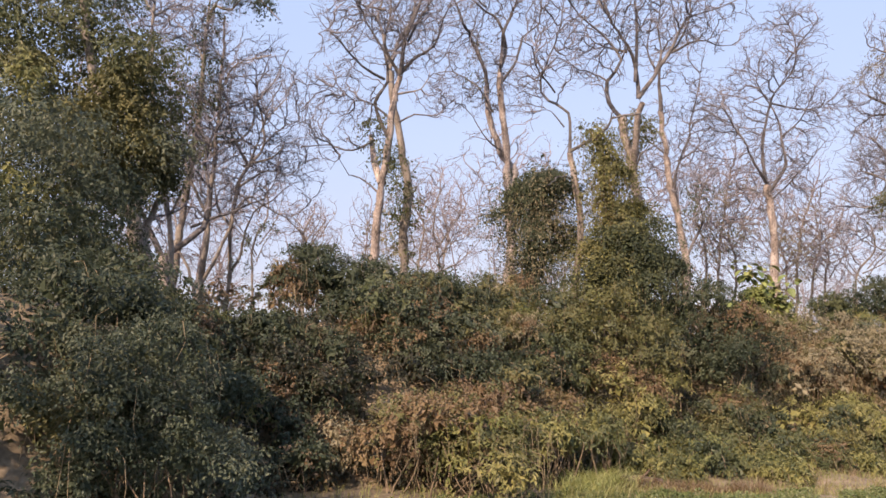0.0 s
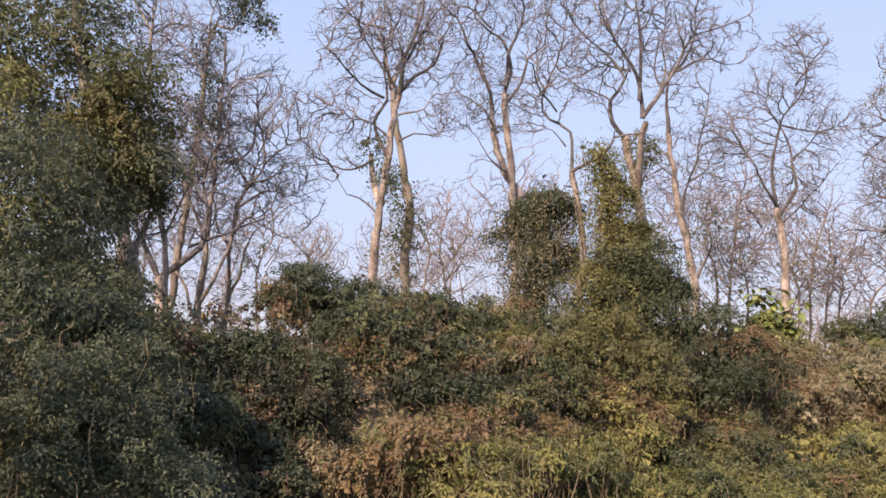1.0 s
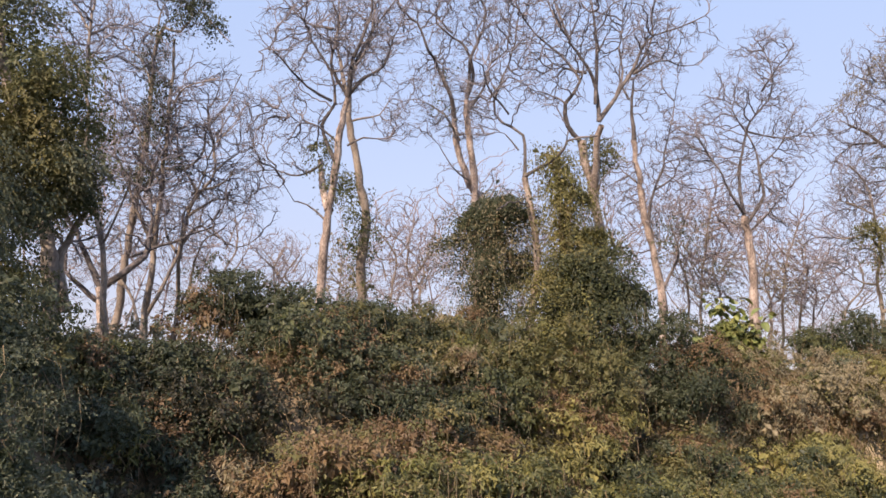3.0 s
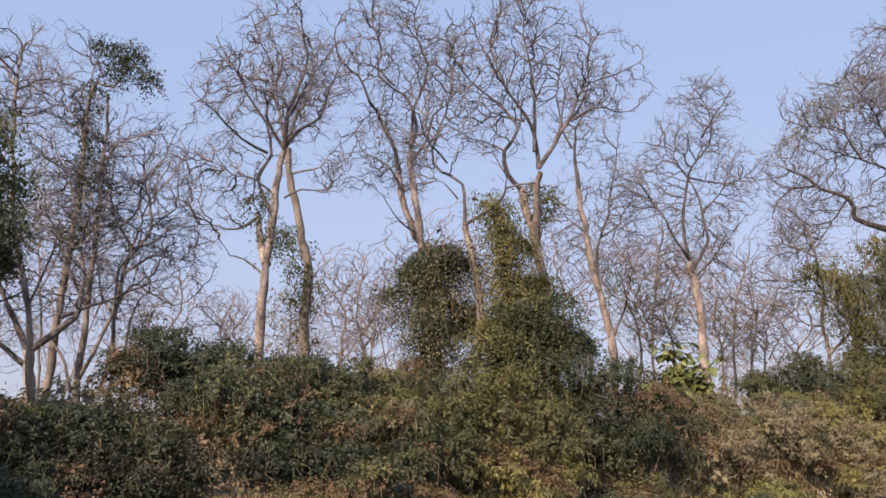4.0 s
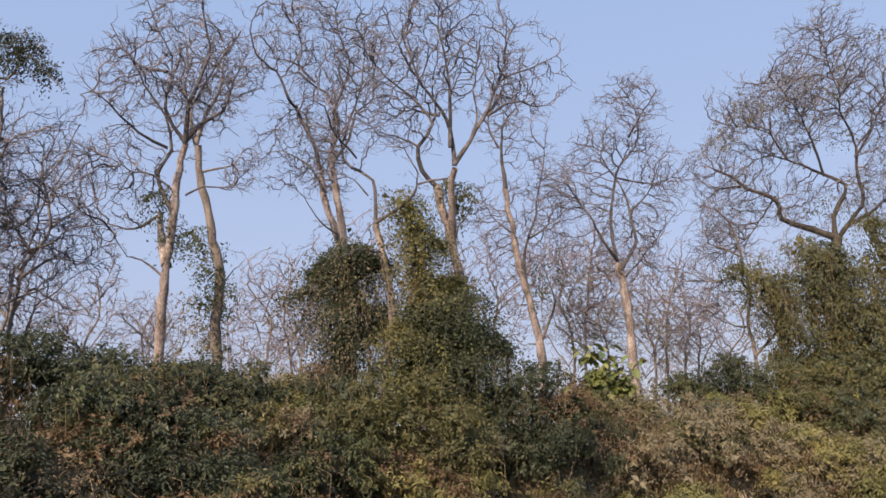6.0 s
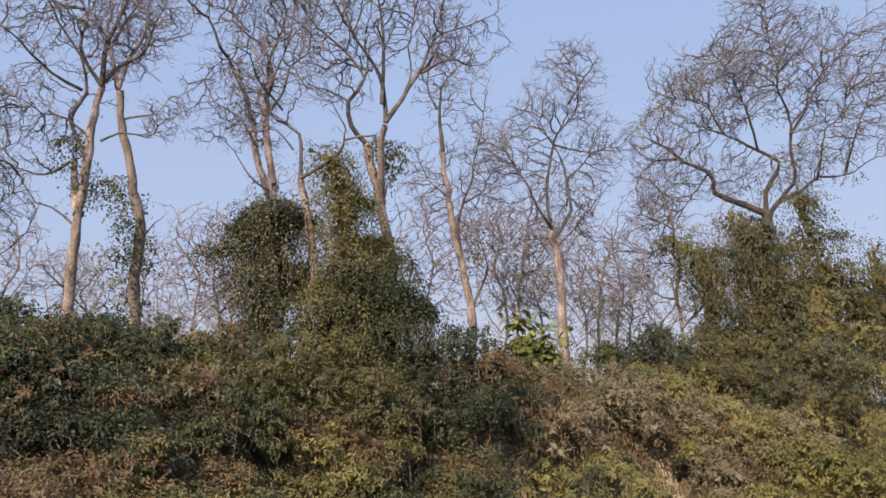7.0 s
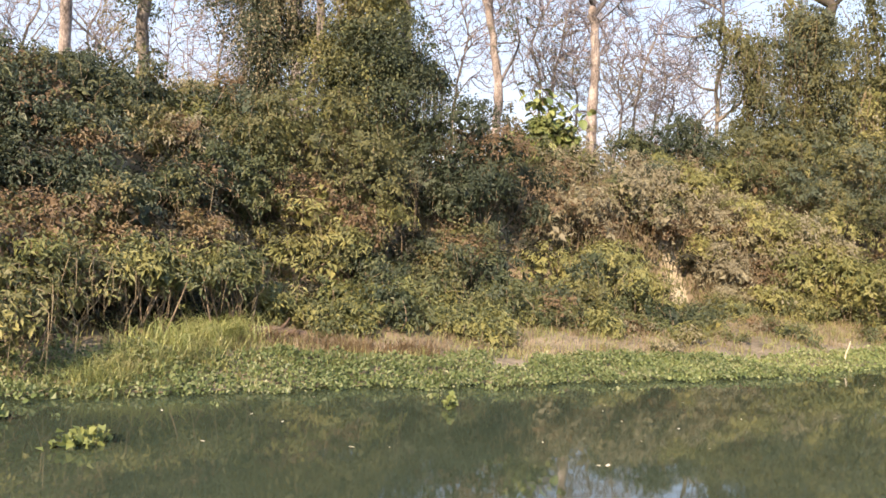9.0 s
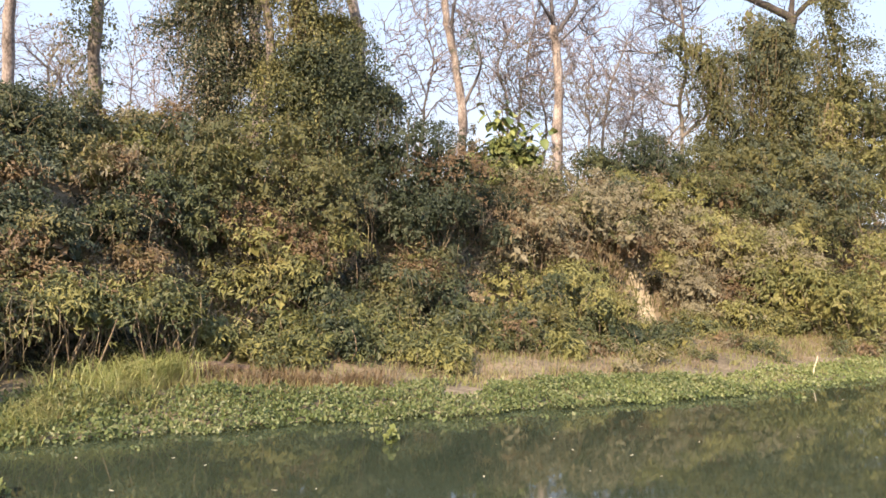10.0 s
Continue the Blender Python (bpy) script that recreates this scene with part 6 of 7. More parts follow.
mound(4.20, 18.02, 3.00, 1.12, "dark", 438)
mound(1.29, 17.37, 5.14, 1.47, "dark", 439)
mound(4.95, 21.27, 4.3, 0.94, "brown", 440, mix="dark")
mound(5.29, 19.12, 2.87, 0.96, "dark", 441)
mound(0.35, 15.79, 3.79, 1.29, "dark", 442, mix="grey", leaf=0.075)
mound(0.63, 14.26, 2.43, 1.01, "dark", 443, mix="grey", leaf=0.075)
mound(6.10, 18.48, 2.61, 0.83, "dark", 444, mix="brown")
mound(6.13, 17.06, 1.72, 0.78, "dark", 445, mix="brown")
mound(7.61, 17.36, 1.91, 0.64, "dry", 446, mix="brown")
mound(6.25, 19.51, 3.44, 0.81, "dark", 447, mix="brown")
mound(11.40, 19.66, 5.47, 1.06, "dark", 448, mix="brown")
mound(13.82, 21.51, 6.28, 1.37, "dark", 449, mix="grey")
mound(14.61, 20.60, 5.79, 1.08, "dark", 450)
mound(15.88, 20.67, 5.74, 0.91, "olive", 451, mix="yellow")
mound(14.75, 19.62, 4.77, 0.92, "olive", 452, mix="dry")
mound(18.47, 22.34, 6.82, 0.77, "brown", 453, mix="olive")
mound(11.93, 19.01, 4.39, 1.31, "grey", 454, mix="dark")
mound(12.12, 17.24, 3.57, 1.12, "dark", 455)
mound(10.94, 18.25, 3.32, 0.99, "dark", 456, mix="grey")
mound(12.19, 16.39, 3.25, 0.75, "brown", 457, mix="olive")
mound(10.75, 16.48, 2.86, 0.92, "brown", 458, mix="olive")
mound(9.91, 16.65, 2.42, 0.79, "brown", 459, mix="dry")
mound(16.00, 18.91, 3.77, 1.08, "dark", 460, mix="mid")
mound(16.54, 18.29, 3.55, 1.01, "mid", 461, mix="dark")
mound(17.38, 15.37, 0.74, 0.61, "mid", 462, mix="yellow")
mound(19.18, 14.39, 0.51, 0.71, "yellow", 463, mix="mid")
mound(19.65, 16.17, 1.46, 0.98, "dark", 464)
mound(23.20, 14.39, 0.70, 0.88, "gold", 465, mix="mid")
mound(24.96, 13.51, 1.43, 1.07, "gold", 466, mix="olive")
mound(27.56, 13.30, 1.62, 1.06, "olive", 467, mix="dry")
mound(27.51, 14.16, 2.43, 1.35, "olive", 468, mix="gold")
mound(35.66, 16.60, 7.72, 1.61, "dark", 469)
mound(36.82, 16.05, 7.76, 1.16, "dark", 470, mix="mid")
mound(34.61, 17.73, 6.91, 1.26, "mid", 471, mix="dark")
mound(39.93, 14.82, 8.04, 2.06, "olive", 472, mix="grey")
mound(41.55, 13.00, 7.99, 2.31, "olive", 473, mix="grey")
mound(41.94, 11.03, 7.56, 2.24, "grey", 474, mix="gold")
mound(32.25, 15.76, 4.94, 1.57, "dry", 475, mix="dry")
mound(33.94, 13.83, 4.52, 1.36, "dry", 476, mix="gold")
mound(35.41, 12.92, 4.45, 1.60, "gold", 477, mix="dry")
mound(36.46, 10.97, 4.19, 1.78, "gold", 478, mix="dry")
mound(32.19, 12.67, 2.68, 1.08, "dry", 479, mix="dry")
mound(31.79, 14.67, 3.31, 0.92, "brown", 480, mix="dry")
mound(34.54, 10.80, 2.90, 1.30, "gold", 481, mix="dry")
mound(34.42, 9.41, 2.63, 1.45, "gold", 482, mix="yellow")
mound(34.79, 8.23, 2.36, 1.43, "gold", 483, mix="yellow")
mound(32.67, 10.85, 1.31, 0.86, "gold", 484, mix="dry")
mound(32.07, 11.97, 1.18, 0.77, "dry", 485, mix="dry")
mound(38.01, 7.69, 3.70, 1.83, "gold", 486, mix="yellow")
mound(44.63, 9.53, 7.93, 2.43, "olive", 487, mix="grey")
# dark hollow between the mounds, its shade put into the leaf colours
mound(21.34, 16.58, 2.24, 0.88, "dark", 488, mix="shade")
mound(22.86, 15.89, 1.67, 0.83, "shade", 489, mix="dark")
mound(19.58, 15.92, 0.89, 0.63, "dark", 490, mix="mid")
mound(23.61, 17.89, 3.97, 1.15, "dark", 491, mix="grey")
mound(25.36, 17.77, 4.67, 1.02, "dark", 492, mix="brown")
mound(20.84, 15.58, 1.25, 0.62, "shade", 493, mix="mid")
mound(30.30, 17.92, 4.43, 1.15, "dry", 494, mix="olive")
mound(31.15, 18.83, 5.40, 0.98, "olive", 495, mix="dark")
mound(15.17, 18.30, 3.02, 0.83, "brown", 496, mix="dark")
mound(13.20, 16.71, 2.48, 0.73, "brown", 497, mix="olive")
mound(14.24, 17.88, 3.66, 0.79, "dark", 498, mix="olive")
mound(19.91, 17.46, 2.71, 0.87, "brown", 499, mix="dark")
mound(18.84, 17.11, 1.85, 0.91, "dark", 500, mix="mid")
mound(34.46, 14.76, 4.66, 1.30, "dry", 501, mix="gold")
mound(33.89, 13.08, 3.66, 1.24, "dry", 502, mix="gold")
mound(35.13, 11.68, 3.60, 1.24, "dry", 503, mix="gold")
mound(35.85, 10.10, 3.34, 1.22, "gold", 504, mix="dry")
mound(38.00, 13.87, 5.99, 1.61, "mid", 505, mix="olive")
mound(39.22, 12.48, 5.91, 1.61, "grey", 506, mix="olive")
mound(39.54, 10.60, 5.54, 1.56, "olive", 507, mix="grey")
mound(33.42, 11.72, 2.23, 0.89, "brown", 508, mix="olive")
mound(41.86, 15.21, 9.41, 1.61, "olive", 509, mix="grey", leaf=0.14)
mound(43.43, 13.44, 11.32, 1.69, "olive", 510, mix="grey", leaf=0.14)
mound(45.47, 11.66, 11.58, 1.76, "olive", 511, mix="mid", leaf=0.14)
mound(46.90, 9.98, 11.36, 1.82, "olive", 512, mix="mid", leaf=0.14)
mound(43.67, 12.46, 8.64, 1.99, "grey", 513, mix="gold", leaf=0.14)
mound(45.23, 10.65, 8.36, 2.13, "olive", 514, mix="gold", leaf=0.14)
mound(42.40, 14.17, 8.15, 1.86, "olive", 515, mix="grey", leaf=0.14)
mound(30.72, 19.12, 7.23, 0.82, "fresh", 516, leaf=0.22)
mound(31.31, 18.42, 6.66, 0.69, "fresh", 517, mix="mid", leaf=0.22)
mound(30.16, 19.68, 6.19, 0.69, "fresh", 518, mix="gold", leaf=0.22)
mound(10.11, 16.09, 1.95, 0.88, "olive", 519, mix="brown", leaf=0.095, base=0.85, vines=18)
mound(11.11, 15.27, 1.94, 1.00, "olive", 520, mix="gold", leaf=0.095, base=0.85, vines=18)
mound(12.34, 14.80, 2.12, 1.03, "mid", 521, mix="gold", leaf=0.095, base=0.85, vines=18)
mound(13.73, 14.72, 1.94, 0.87, "mid", 522, mix="yellow", leaf=0.095, base=0.85, vines=18)
mound(8.99, 16.14, 1.83, 0.89, "olive", 523, mix="brown", leaf=0.095, base=0.85, vines=18)
mound(9.90, 19.55, 4.75, 0.95, "olive", 537, mix="brown")
mound(10.35, 18.90, 4.2, 0.85, "dark", 538, mix="brown")
drape((21.33, 24.01, ground_at(21.33, 24.01)), [(21.33, 24.01, 6.03), (21.04, 23.66, 7.65), (20.81, 23.27, 9.27), (20.66, 23.03, 10.28), (20.61, 22.81, 10.99)], [1.18, 1.1, 1.26, 1.52, 1.26], "dark", 524, "stump thickly wrapped in dark green and dry climbers", leaf=0.10, count=17000, mix="dry", shaggy=1.4, tiers=5)
drape((19.92, 23.84, ground_at(19.92, 23.84)), [(19.92, 23.84, 10.11), (20.18, 23.43, 10.50), (20.85, 22.60, 10.92), (21.37, 22.25, 10.46)], [0.21, 0.58, 0.63, 0.31], "dark", 525, "green climber cap over a dead stump", leaf=0.10, count=5000, mix="mid", shaggy=1.0, tiers=4)
drape((22.74, 21.18, ground_at(22.74, 21.18)), [(22.74, 21.18, 5.87), (22.53, 20.86, 7.24), (22.19, 20.67, 8.62), (21.81, 20.44, 10.19), (21.43, 20.29, 11.57), (20.99, 20.39, 12.46)], [1.78, 1.58, 1.07, 0.86, 0.92, 0.81], "olive", 526, "tall column of olive climbers up a tree", leaf=0.10, count=20000, mix="gold", shaggy=1.4, tiers=7)
drape((22.79, 20.42, ground_at(22.79, 20.42)), [(22.79, 20.42, 5.81), (22.55, 20.13, 7.16), (22.53, 19.79, 8.12), (22.48, 19.57, 8.79)], [1.75, 1.85, 1.5, 0.75], "dark", 527, "broad tiered skirt of dark green climber leaves", leaf=0.11, count=13000, mix="mid", shaggy=1.7, tiers=9)
drape((23.70, 19.90, ground_at(23.70, 19.90)), [(23.70, 19.90, 7.43), (24.09, 19.41, 7.71), (24.65, 18.97, 7.39)], [0.64, 0.56, 0.36], "dark", 528, "drooping dark green branch of climbers", leaf=0.14, count=1500, mix="", shaggy=1.0)
drape((41.87, 16.24, ground_at(41.87, 16.24)), [(41.87, 16.24, 6.39), (41.63, 15.81, 8.49), (41.22, 15.72, 10.20), (40.66, 15.94, 11.52), (39.98, 16.59, 12.06)], [1.01, 0.67, 0.67, 1.28, 0.67], "olive", 529, "vine-laden small tree with dull olive leaves", leaf=0.13, count=7000, mix="grey", shaggy=1.7, tiers=6)
drape((45.31, 13.74, ground_at(45.31, 13.74)), [(45.31, 13.74, 6.16), (44.65, 13.70, 8.59), (43.72, 14.09, 10.75), (42.96, 14.40, 12.51), (42.36, 14.78, 13.51)], [2.41, 2.07, 1.38, 1.24, 0.55], "olive", 530, "tree smothered in dull green vines", leaf=0.13, count=11000, mix="grey", shaggy=1.8, tiers=9)
drape((48.13, 11.89, ground_at(48.13, 11.89)), [(48.13, 11.89, 6.20), (47.33, 11.92, 8.96), (46.43, 12.05, 11.72), (45.91, 12.16, 13.24), (45.36, 12.42, 14.43)], [2.47, 2.19, 1.76, 1.27, 0.49], "olive", 531, "tree smothered in green vines", leaf=0.13, count=10000, mix="mid", shaggy=1.8, tiers=9)
drape((44.72, 12.34, ground_at(44.72, 12.34)), [(44.72, 12.34, 5.26), (44.38, 11.95, 7.60), (44.09, 11.58, 9.67)], [1.13, 1.0, 0.73], "gold", 532, "curtain of golden hanging vines", leaf=0.13, count=3500, mix="dry", shaggy=1.4)
drape((49.19, 9.82, ground_at(49.19, 9.82)), [(49.19, 9.82, 6.13), (48.52, 9.59, 9.13), (47.89, 9.69, 11.04), (47.59, 9.68, 12.14)], [2.44, 2.09, 1.25, 0.63], "olive", 533, "tree draped with olive climbers", leaf=0.13, count=8000, mix="grey", shaggy=1.6, tiers=8)
drape((42.76, 14.30, ground_at(42.76, 14.30)), [(42.76, 14.30, 11.20), (42.84, 13.83, 12.26), (42.30, 14.25, 12.93)], [1.36, 1.29, 0.88], "grey", 534, "hanging clump of grey-green climber", leaf=0.15, count=3000, mix="olive", shaggy=1.0, tiers=4)
drape((43.60, 15.10, ground_at(43.60, 15.10)), [(43.60, 15.10, 6.2), (43.40, 14.80, 8.4), (43.10, 14.70, 10.2), (42.90, 14.60, 11.4)], [1.3, 1.1, 0.9, 0.6], "olive", 535, "thin curtain of dull olive climbers", leaf=0.12, count=3600, mix="grey", shaggy=1.7, tiers=5)
drape((46.60, 12.90, ground_at(46.60, 12.90)), [(46.60, 12.90, 6.2), (46.20, 12.80, 8.8), (45.80, 12.70, 11.2), (45.40, 12.80, 12.8)], [1.5, 1.3, 1.1, 0.7], "olive", 536, "thin curtain of pale olive climbers", leaf=0.12, count=4600, mix="grey", shaggy=1.7, tiers=6)

pick = random.Random(4)
PALETTE = ["dark", "mid", "dark", "olive", "grey", "dark"]
seed = 100
for off, height, spread, step in ((0.6, 1.0, 0.9, 1.5), (1.9, 1.3, 1.1, 1.8), (3.3, 1.7, 1.4, 2.0), (5.0, 1.9, 1.6, 2.3), (8.0, 2.0, 2.0, 3.4), (12.5, 2.2, 2.4, 4.6)):
    x = -8.0
    while x < 54:
        px = x + pick.uniform(-0.5, 0.5)
        py = float(foot_y(px)) + off + pick.uniform(-0.4, 0.4)
        seed += 1
        x += step
        kind = pick.choice(PALETTE)
        if 28.4 < px < 31.6 and 10.6 < py < 14.6:
            continue
        h = height * pick.uniform(0.75, 1.15)
        # low fillers in the gaps; their leaf colour carries the shade
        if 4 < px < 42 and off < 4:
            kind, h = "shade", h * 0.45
        elif px > 29 and off < 6:
            kind = pick.choice(["dry", "gold", "dry", "yellow", "brown", "gold"])
        if off > 4:
            h *= 0.9
        if px < 8.6 and off > 4:
            h *= 0.3
        if px < 10 and off > 10:
            continue
        bush((px, py, ground_at(px, py) - 0.1), spread * pick.uniform(0.85, 1.1), h, kind, seed, leaf=0.12, count=700 if off < 6 else 420, vines=3, lobes=9, base=0.3 if off < 4 else 0.08)

# two unseen evergreens added upstream, to cast shade on the near left bank
for k, (ux, uy, uh) in enumerate(((-7.5, 13.9, 8.0), (-10.5, 16.5, 10.0))):
    shade = Tree((ux, uy, ground_at(ux, uy)), 500 + k, "unseen evergreen tree added upstream to shade the near left bank", BARK_GREY, name="evergreen_tree")
    uz = ground_at(ux, uy)
    shade.limb([(ux, uy, uz - 0.3), (ux + 0.2, uy - 0.2, uz + uh * 0.4), (ux, uy, uz + uh * 0.85)], 0.22, 0.06, name="trunk")
    for q in range(4):
        ang = q * 1.6
        shade.limb([(ux, uy, uz + uh * 0.35), (ux + math.cos(ang), uy + math.sin(ang), uz + uh * 0.5), (ux + 1.9 * math.cos(ang), uy + 1.9 * math.sin(ang), uz + uh * 0.6)], 0.09, 0.03)
    shade.leaves("dark", [(ux + pick.gauss(0, 1.3), uy + pick.gauss(0, 1.1), uz + uh * pick.uniform(0.12, 0.92), 1.25) for q in range(18)], 300, 0.3, "dense dark green leaves")


# small plants of other kinds that break through the canopy of the slope
for k in range(85):
    px, off = pick.uniform(4, 44), pick.uniform(0.8, 6.5)
    py = float(foot_y(px)) + off
    if 29.0 < px < 31.6 and 10.5 < py < 15.5:
        continue
    top = float(np.interp(off, [0, 1.5, 3, 5, 9], [1.2, 3.0, 4.7, 6.2, 6.7])) + pick.uniform(-0.5, 0.25)
    kind, second = pick.choice([("olive", "mid"), ("brown", "dry"), ("mid", "dark"), ("gold", "yellow"), ("grey", "olive"), ("yellow", "olive"), ("dark", "grey"), ("brown", "olive")])
    if 21.5 < px < 28 and off < 5:
        kind, second = pick.choice([("dark", "grey"), ("dark", "mid"), ("grey", "dark")])
    if 4 < px < 10:
        top = min(top, ground_at(px, py) + (0.6 if px < 8.6 and off > 3 else 1.4))
    z = ground_at(px, py) - 0.1
    bush((px, py, z), pick.uniform(0.5, 0.9), max(top - z, 0.8), kind, 900 + k, leaf=0.09, count=850, vines=5, lobes=8, mix=second, base=0.75, category="shrub", name="shrub", group="shrubs on the river bank")

# low leafy plants at the foot of the bank
for k in range(34):
    px = pick.uniform(12.5, 42)
    py = float(foot_y(px)) + pick.uniform(-0.9, 0.5)
    if 28.0 < px < 31:
        continue
    kind = pick.choice(["mid", "gold", "yellow", "mid", "olive"])
    bush((px, py, ground_at(px, py) - 0.05), pick.uniform(0.3, 0.6), pick.uniform(0.35, 0.75), kind, 1000 + k, leaf=0.09, count=420, vines=2, lobes=6, base=0.2, reach=0.3, category="plant", name="low_plant", group="low plants on the shore", label="low leafy green plant at the foot of the bank")

# scrub on the flat land behind the crest
for off, step in ((16.0, 4.2), (21.0, 5.5), (28.0, 7.0)):
    x = -6.0
    while x < 66:
        px = x + pick.uniform(-1.2, 1.2)
        py = float(foot_y(px)) + off + pick.uniform(-1.5, 1.5)
        x += step
        kind = pick.choice(["dry", "grey", "brown", "olive", "dry"])
        bush((px, py, ground_at(px, py) - 0.1), 2.6, pick.uniform(2.0, 3.2) * (0.3 if px < 13 else 1.0), kind, 1100 + int(px * 7 + off), leaf=0.22, count=500, vines=3, lobes=10, base=0.3, reach=0.9, label="dull scrub bush on the flat land behind the crest", name="scrub", group="scrub behind the crest")

# weeds and small bushes creeping down from the bank on to the shore
for k in range(62):
    px = pick.uniform(15.5, 40)
    reach_out = float(np.interp(px, [15, 18, 21, 25, 31, 36, 42], [1.0, 3.2, 3.0, 3.2, 1.8, 1.5, 1.5]))
    py = float(foot_y(px)) - pick.uniform(0.1, 1) ** 0.8 * reach_out
    if 28.2 < px < 30.4 and py > 10.2:
        continue
    near = (float(foot_y(px)) - py) / reach_out
    kind, second = pick.choice([("gold", "mid"), ("mid", "yellow"), ("yellow", "olive"), ("olive", "gold"), ("mid", "gold")])
    bush((px, py, ground_at(px, py) - 0.05), pick.uniform(0.45, 0.8), pick.uniform(0.75, 1.2) * (1.1 - 0.65 * near), kind, 1300 + k, leaf=0.085, count=750, vines=2, lobes=8, mix=second, base=0.2, reach=0.32, category="plant", name="low_plant", group="low plants on the shore", label="low leafy yellow-green weeds spreading over the shore")

# leafy bushes that droop on to the shelf in front of the bank
SHELF_X, SHELF_Y = [14.6, 15.6, 16.5, 17.3, 18.6, 20.7, 22.7, 24.4, 26.2, 28.2], [14.9, 14.5, 13.4, 12.5, 12.0, 12.1, 11.7, 11.1, 10.7, 10.6]
for back, low, high in ((0.45, 0.5, 1.0), (1.5, 0.8, 1.7), (2.6, 1.0, 2.3)):
    px = 15.0 + 0.3 * back
    while px < 28.2:
        py = float(np.interp(px, SHELF_X, SHELF_Y)) + back + pick.uniform(-0.3, 0.3)
        if py < float(foot_y(px)) + 0.6 and pick.random() < 0.72:
            kind, second = pick.choice([("gold", "mid"), ("mid", "yellow"), ("olive", "gold"), ("mid", "dark"), ("olive", "brown"), ("dark", "mid")])
            # dark kinds put the shade of the hollows into the leaf colour
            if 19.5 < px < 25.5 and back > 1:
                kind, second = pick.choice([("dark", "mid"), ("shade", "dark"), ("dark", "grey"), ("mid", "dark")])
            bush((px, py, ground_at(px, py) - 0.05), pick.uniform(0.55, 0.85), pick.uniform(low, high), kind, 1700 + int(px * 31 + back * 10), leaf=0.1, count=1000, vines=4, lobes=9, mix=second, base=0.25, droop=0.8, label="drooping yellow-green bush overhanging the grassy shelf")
        px += pick.uniform(0.9, 1.5)

# tussocks and small herbs scattered over the dry shelf
for k in range(48):
    px = pick.uniform(19, 41)
    wide_ = float(foot_y(px)) - float(edge_y(px))
    py = float(edge_y(px)) + 1.5 + max(wide_ - 2.0, 0.2) * pick.random()
    if 28.2 < px < 30.4 and py > 10.2:
        continue
    kind, second = pick.choice([("mid", "olive"), ("olive", "dry"), ("yellow", "mid"), ("brown", "dry"), ("mid", "gold")])
    bush((px, py, ground_at(px, py) - 0.04), pick.uniform(0.3, 0.6), pick.uniform(0.3, 0.55), kind, 1500 + k, leaf=0.085, count=420, vines=2, lobes=6, mix=second, base=0.15, reach=0.28, category="plant", name="low_plant", group="low plants on the shore", label="low tussock of herbs on the dry grassy shelf")

# ---- light green sapling with big leaves ----
def big_leaf():
    bm = bmesh.new()
    rows = [(0.0, 0.01, 0.0), (0.08, 0.10, 0.012), (0.2, 0.13, 0.0), (0.32, 0.085, -0.035), (0.4, 0.012, -0.07)]
    last = None
    for y, w, z in rows:
        now = [bm.verts.new((-w, y, z + w * 0.25)), bm.verts.new((0, y, z)), bm.verts.new((w, y, z + w * 0.25))]
        if last:
            bm.faces.new((last[0], last[1], now[1], now[0]))
            bm.faces.new((last[1], last[2], now[2], now[1]))
        last = now
    me = bpy.data.meshes.new("leaf")
    bm.to_mesh(me)
    bm.free()
    me.materials.append(FRESH)
    return me


def sapling(x, y, stems, seed, label):
    rng = np.random.default_rng(seed)
    z = ground_at(x, y)
    ob = thing("sapling", (x, y, z), label, "sapling", "saplings on the bank")
    blade = big_leaf()
    for tx, ty, tz in stems:
        line = smooth_line([(0, 0, -0.3), ((tx - x) * 0.4, (ty - y) * 0.4, (tz - z) * 0.5), (tx - x, ty - y, tz - z)], 0.25)
        v, f = tubes([(line, np.linspace(0.045, 0.012, len(line)))], 6)
        part("stem", mesh_of("stem", v, f, STEM, True), ob)
        high = line[line[:, 2] > (tz - z) - 2.2]
        for n in range(80):
            p = high[rng.integers(len(high))] + rng.normal(size=3) * (0.42, 0.42, 0.24)
            one = new("leaf", blade)
            one.parent = ob
            s = rng.uniform(0.8, 1.4)
            one.matrix_local = Matrix.LocRotScale(p, Euler((rng.uniform(-0.9, 0.15), rng.normal() * 0.3, rng.uniform(0, 6.28))), (s, s, s))


def fresh_material():
    m, t, b, add = material("big_fresh_leaf")
    info, r = add("ShaderNodeObjectInfo"), ramp_of(t, [(0.07, 0.105, 0.032), (0.16, 0.195, 0.058), (0.29, 0.30, 0.11)])
    t.links.new(info.outputs["Random"], r.inputs["Fac"])
    t.links.new(r.outputs[0], b.inputs["Base Color"])
    b.inputs["Roughness"].default_value = 0.6
    return m


FRESH = fresh_material()
sapling(30.65, 19.1, [(30.62, 19.28, 8.0), (31.36, 18.4, 7.2), (30.1, 19.7, 6.5)], 61, LABELS["fresh"])


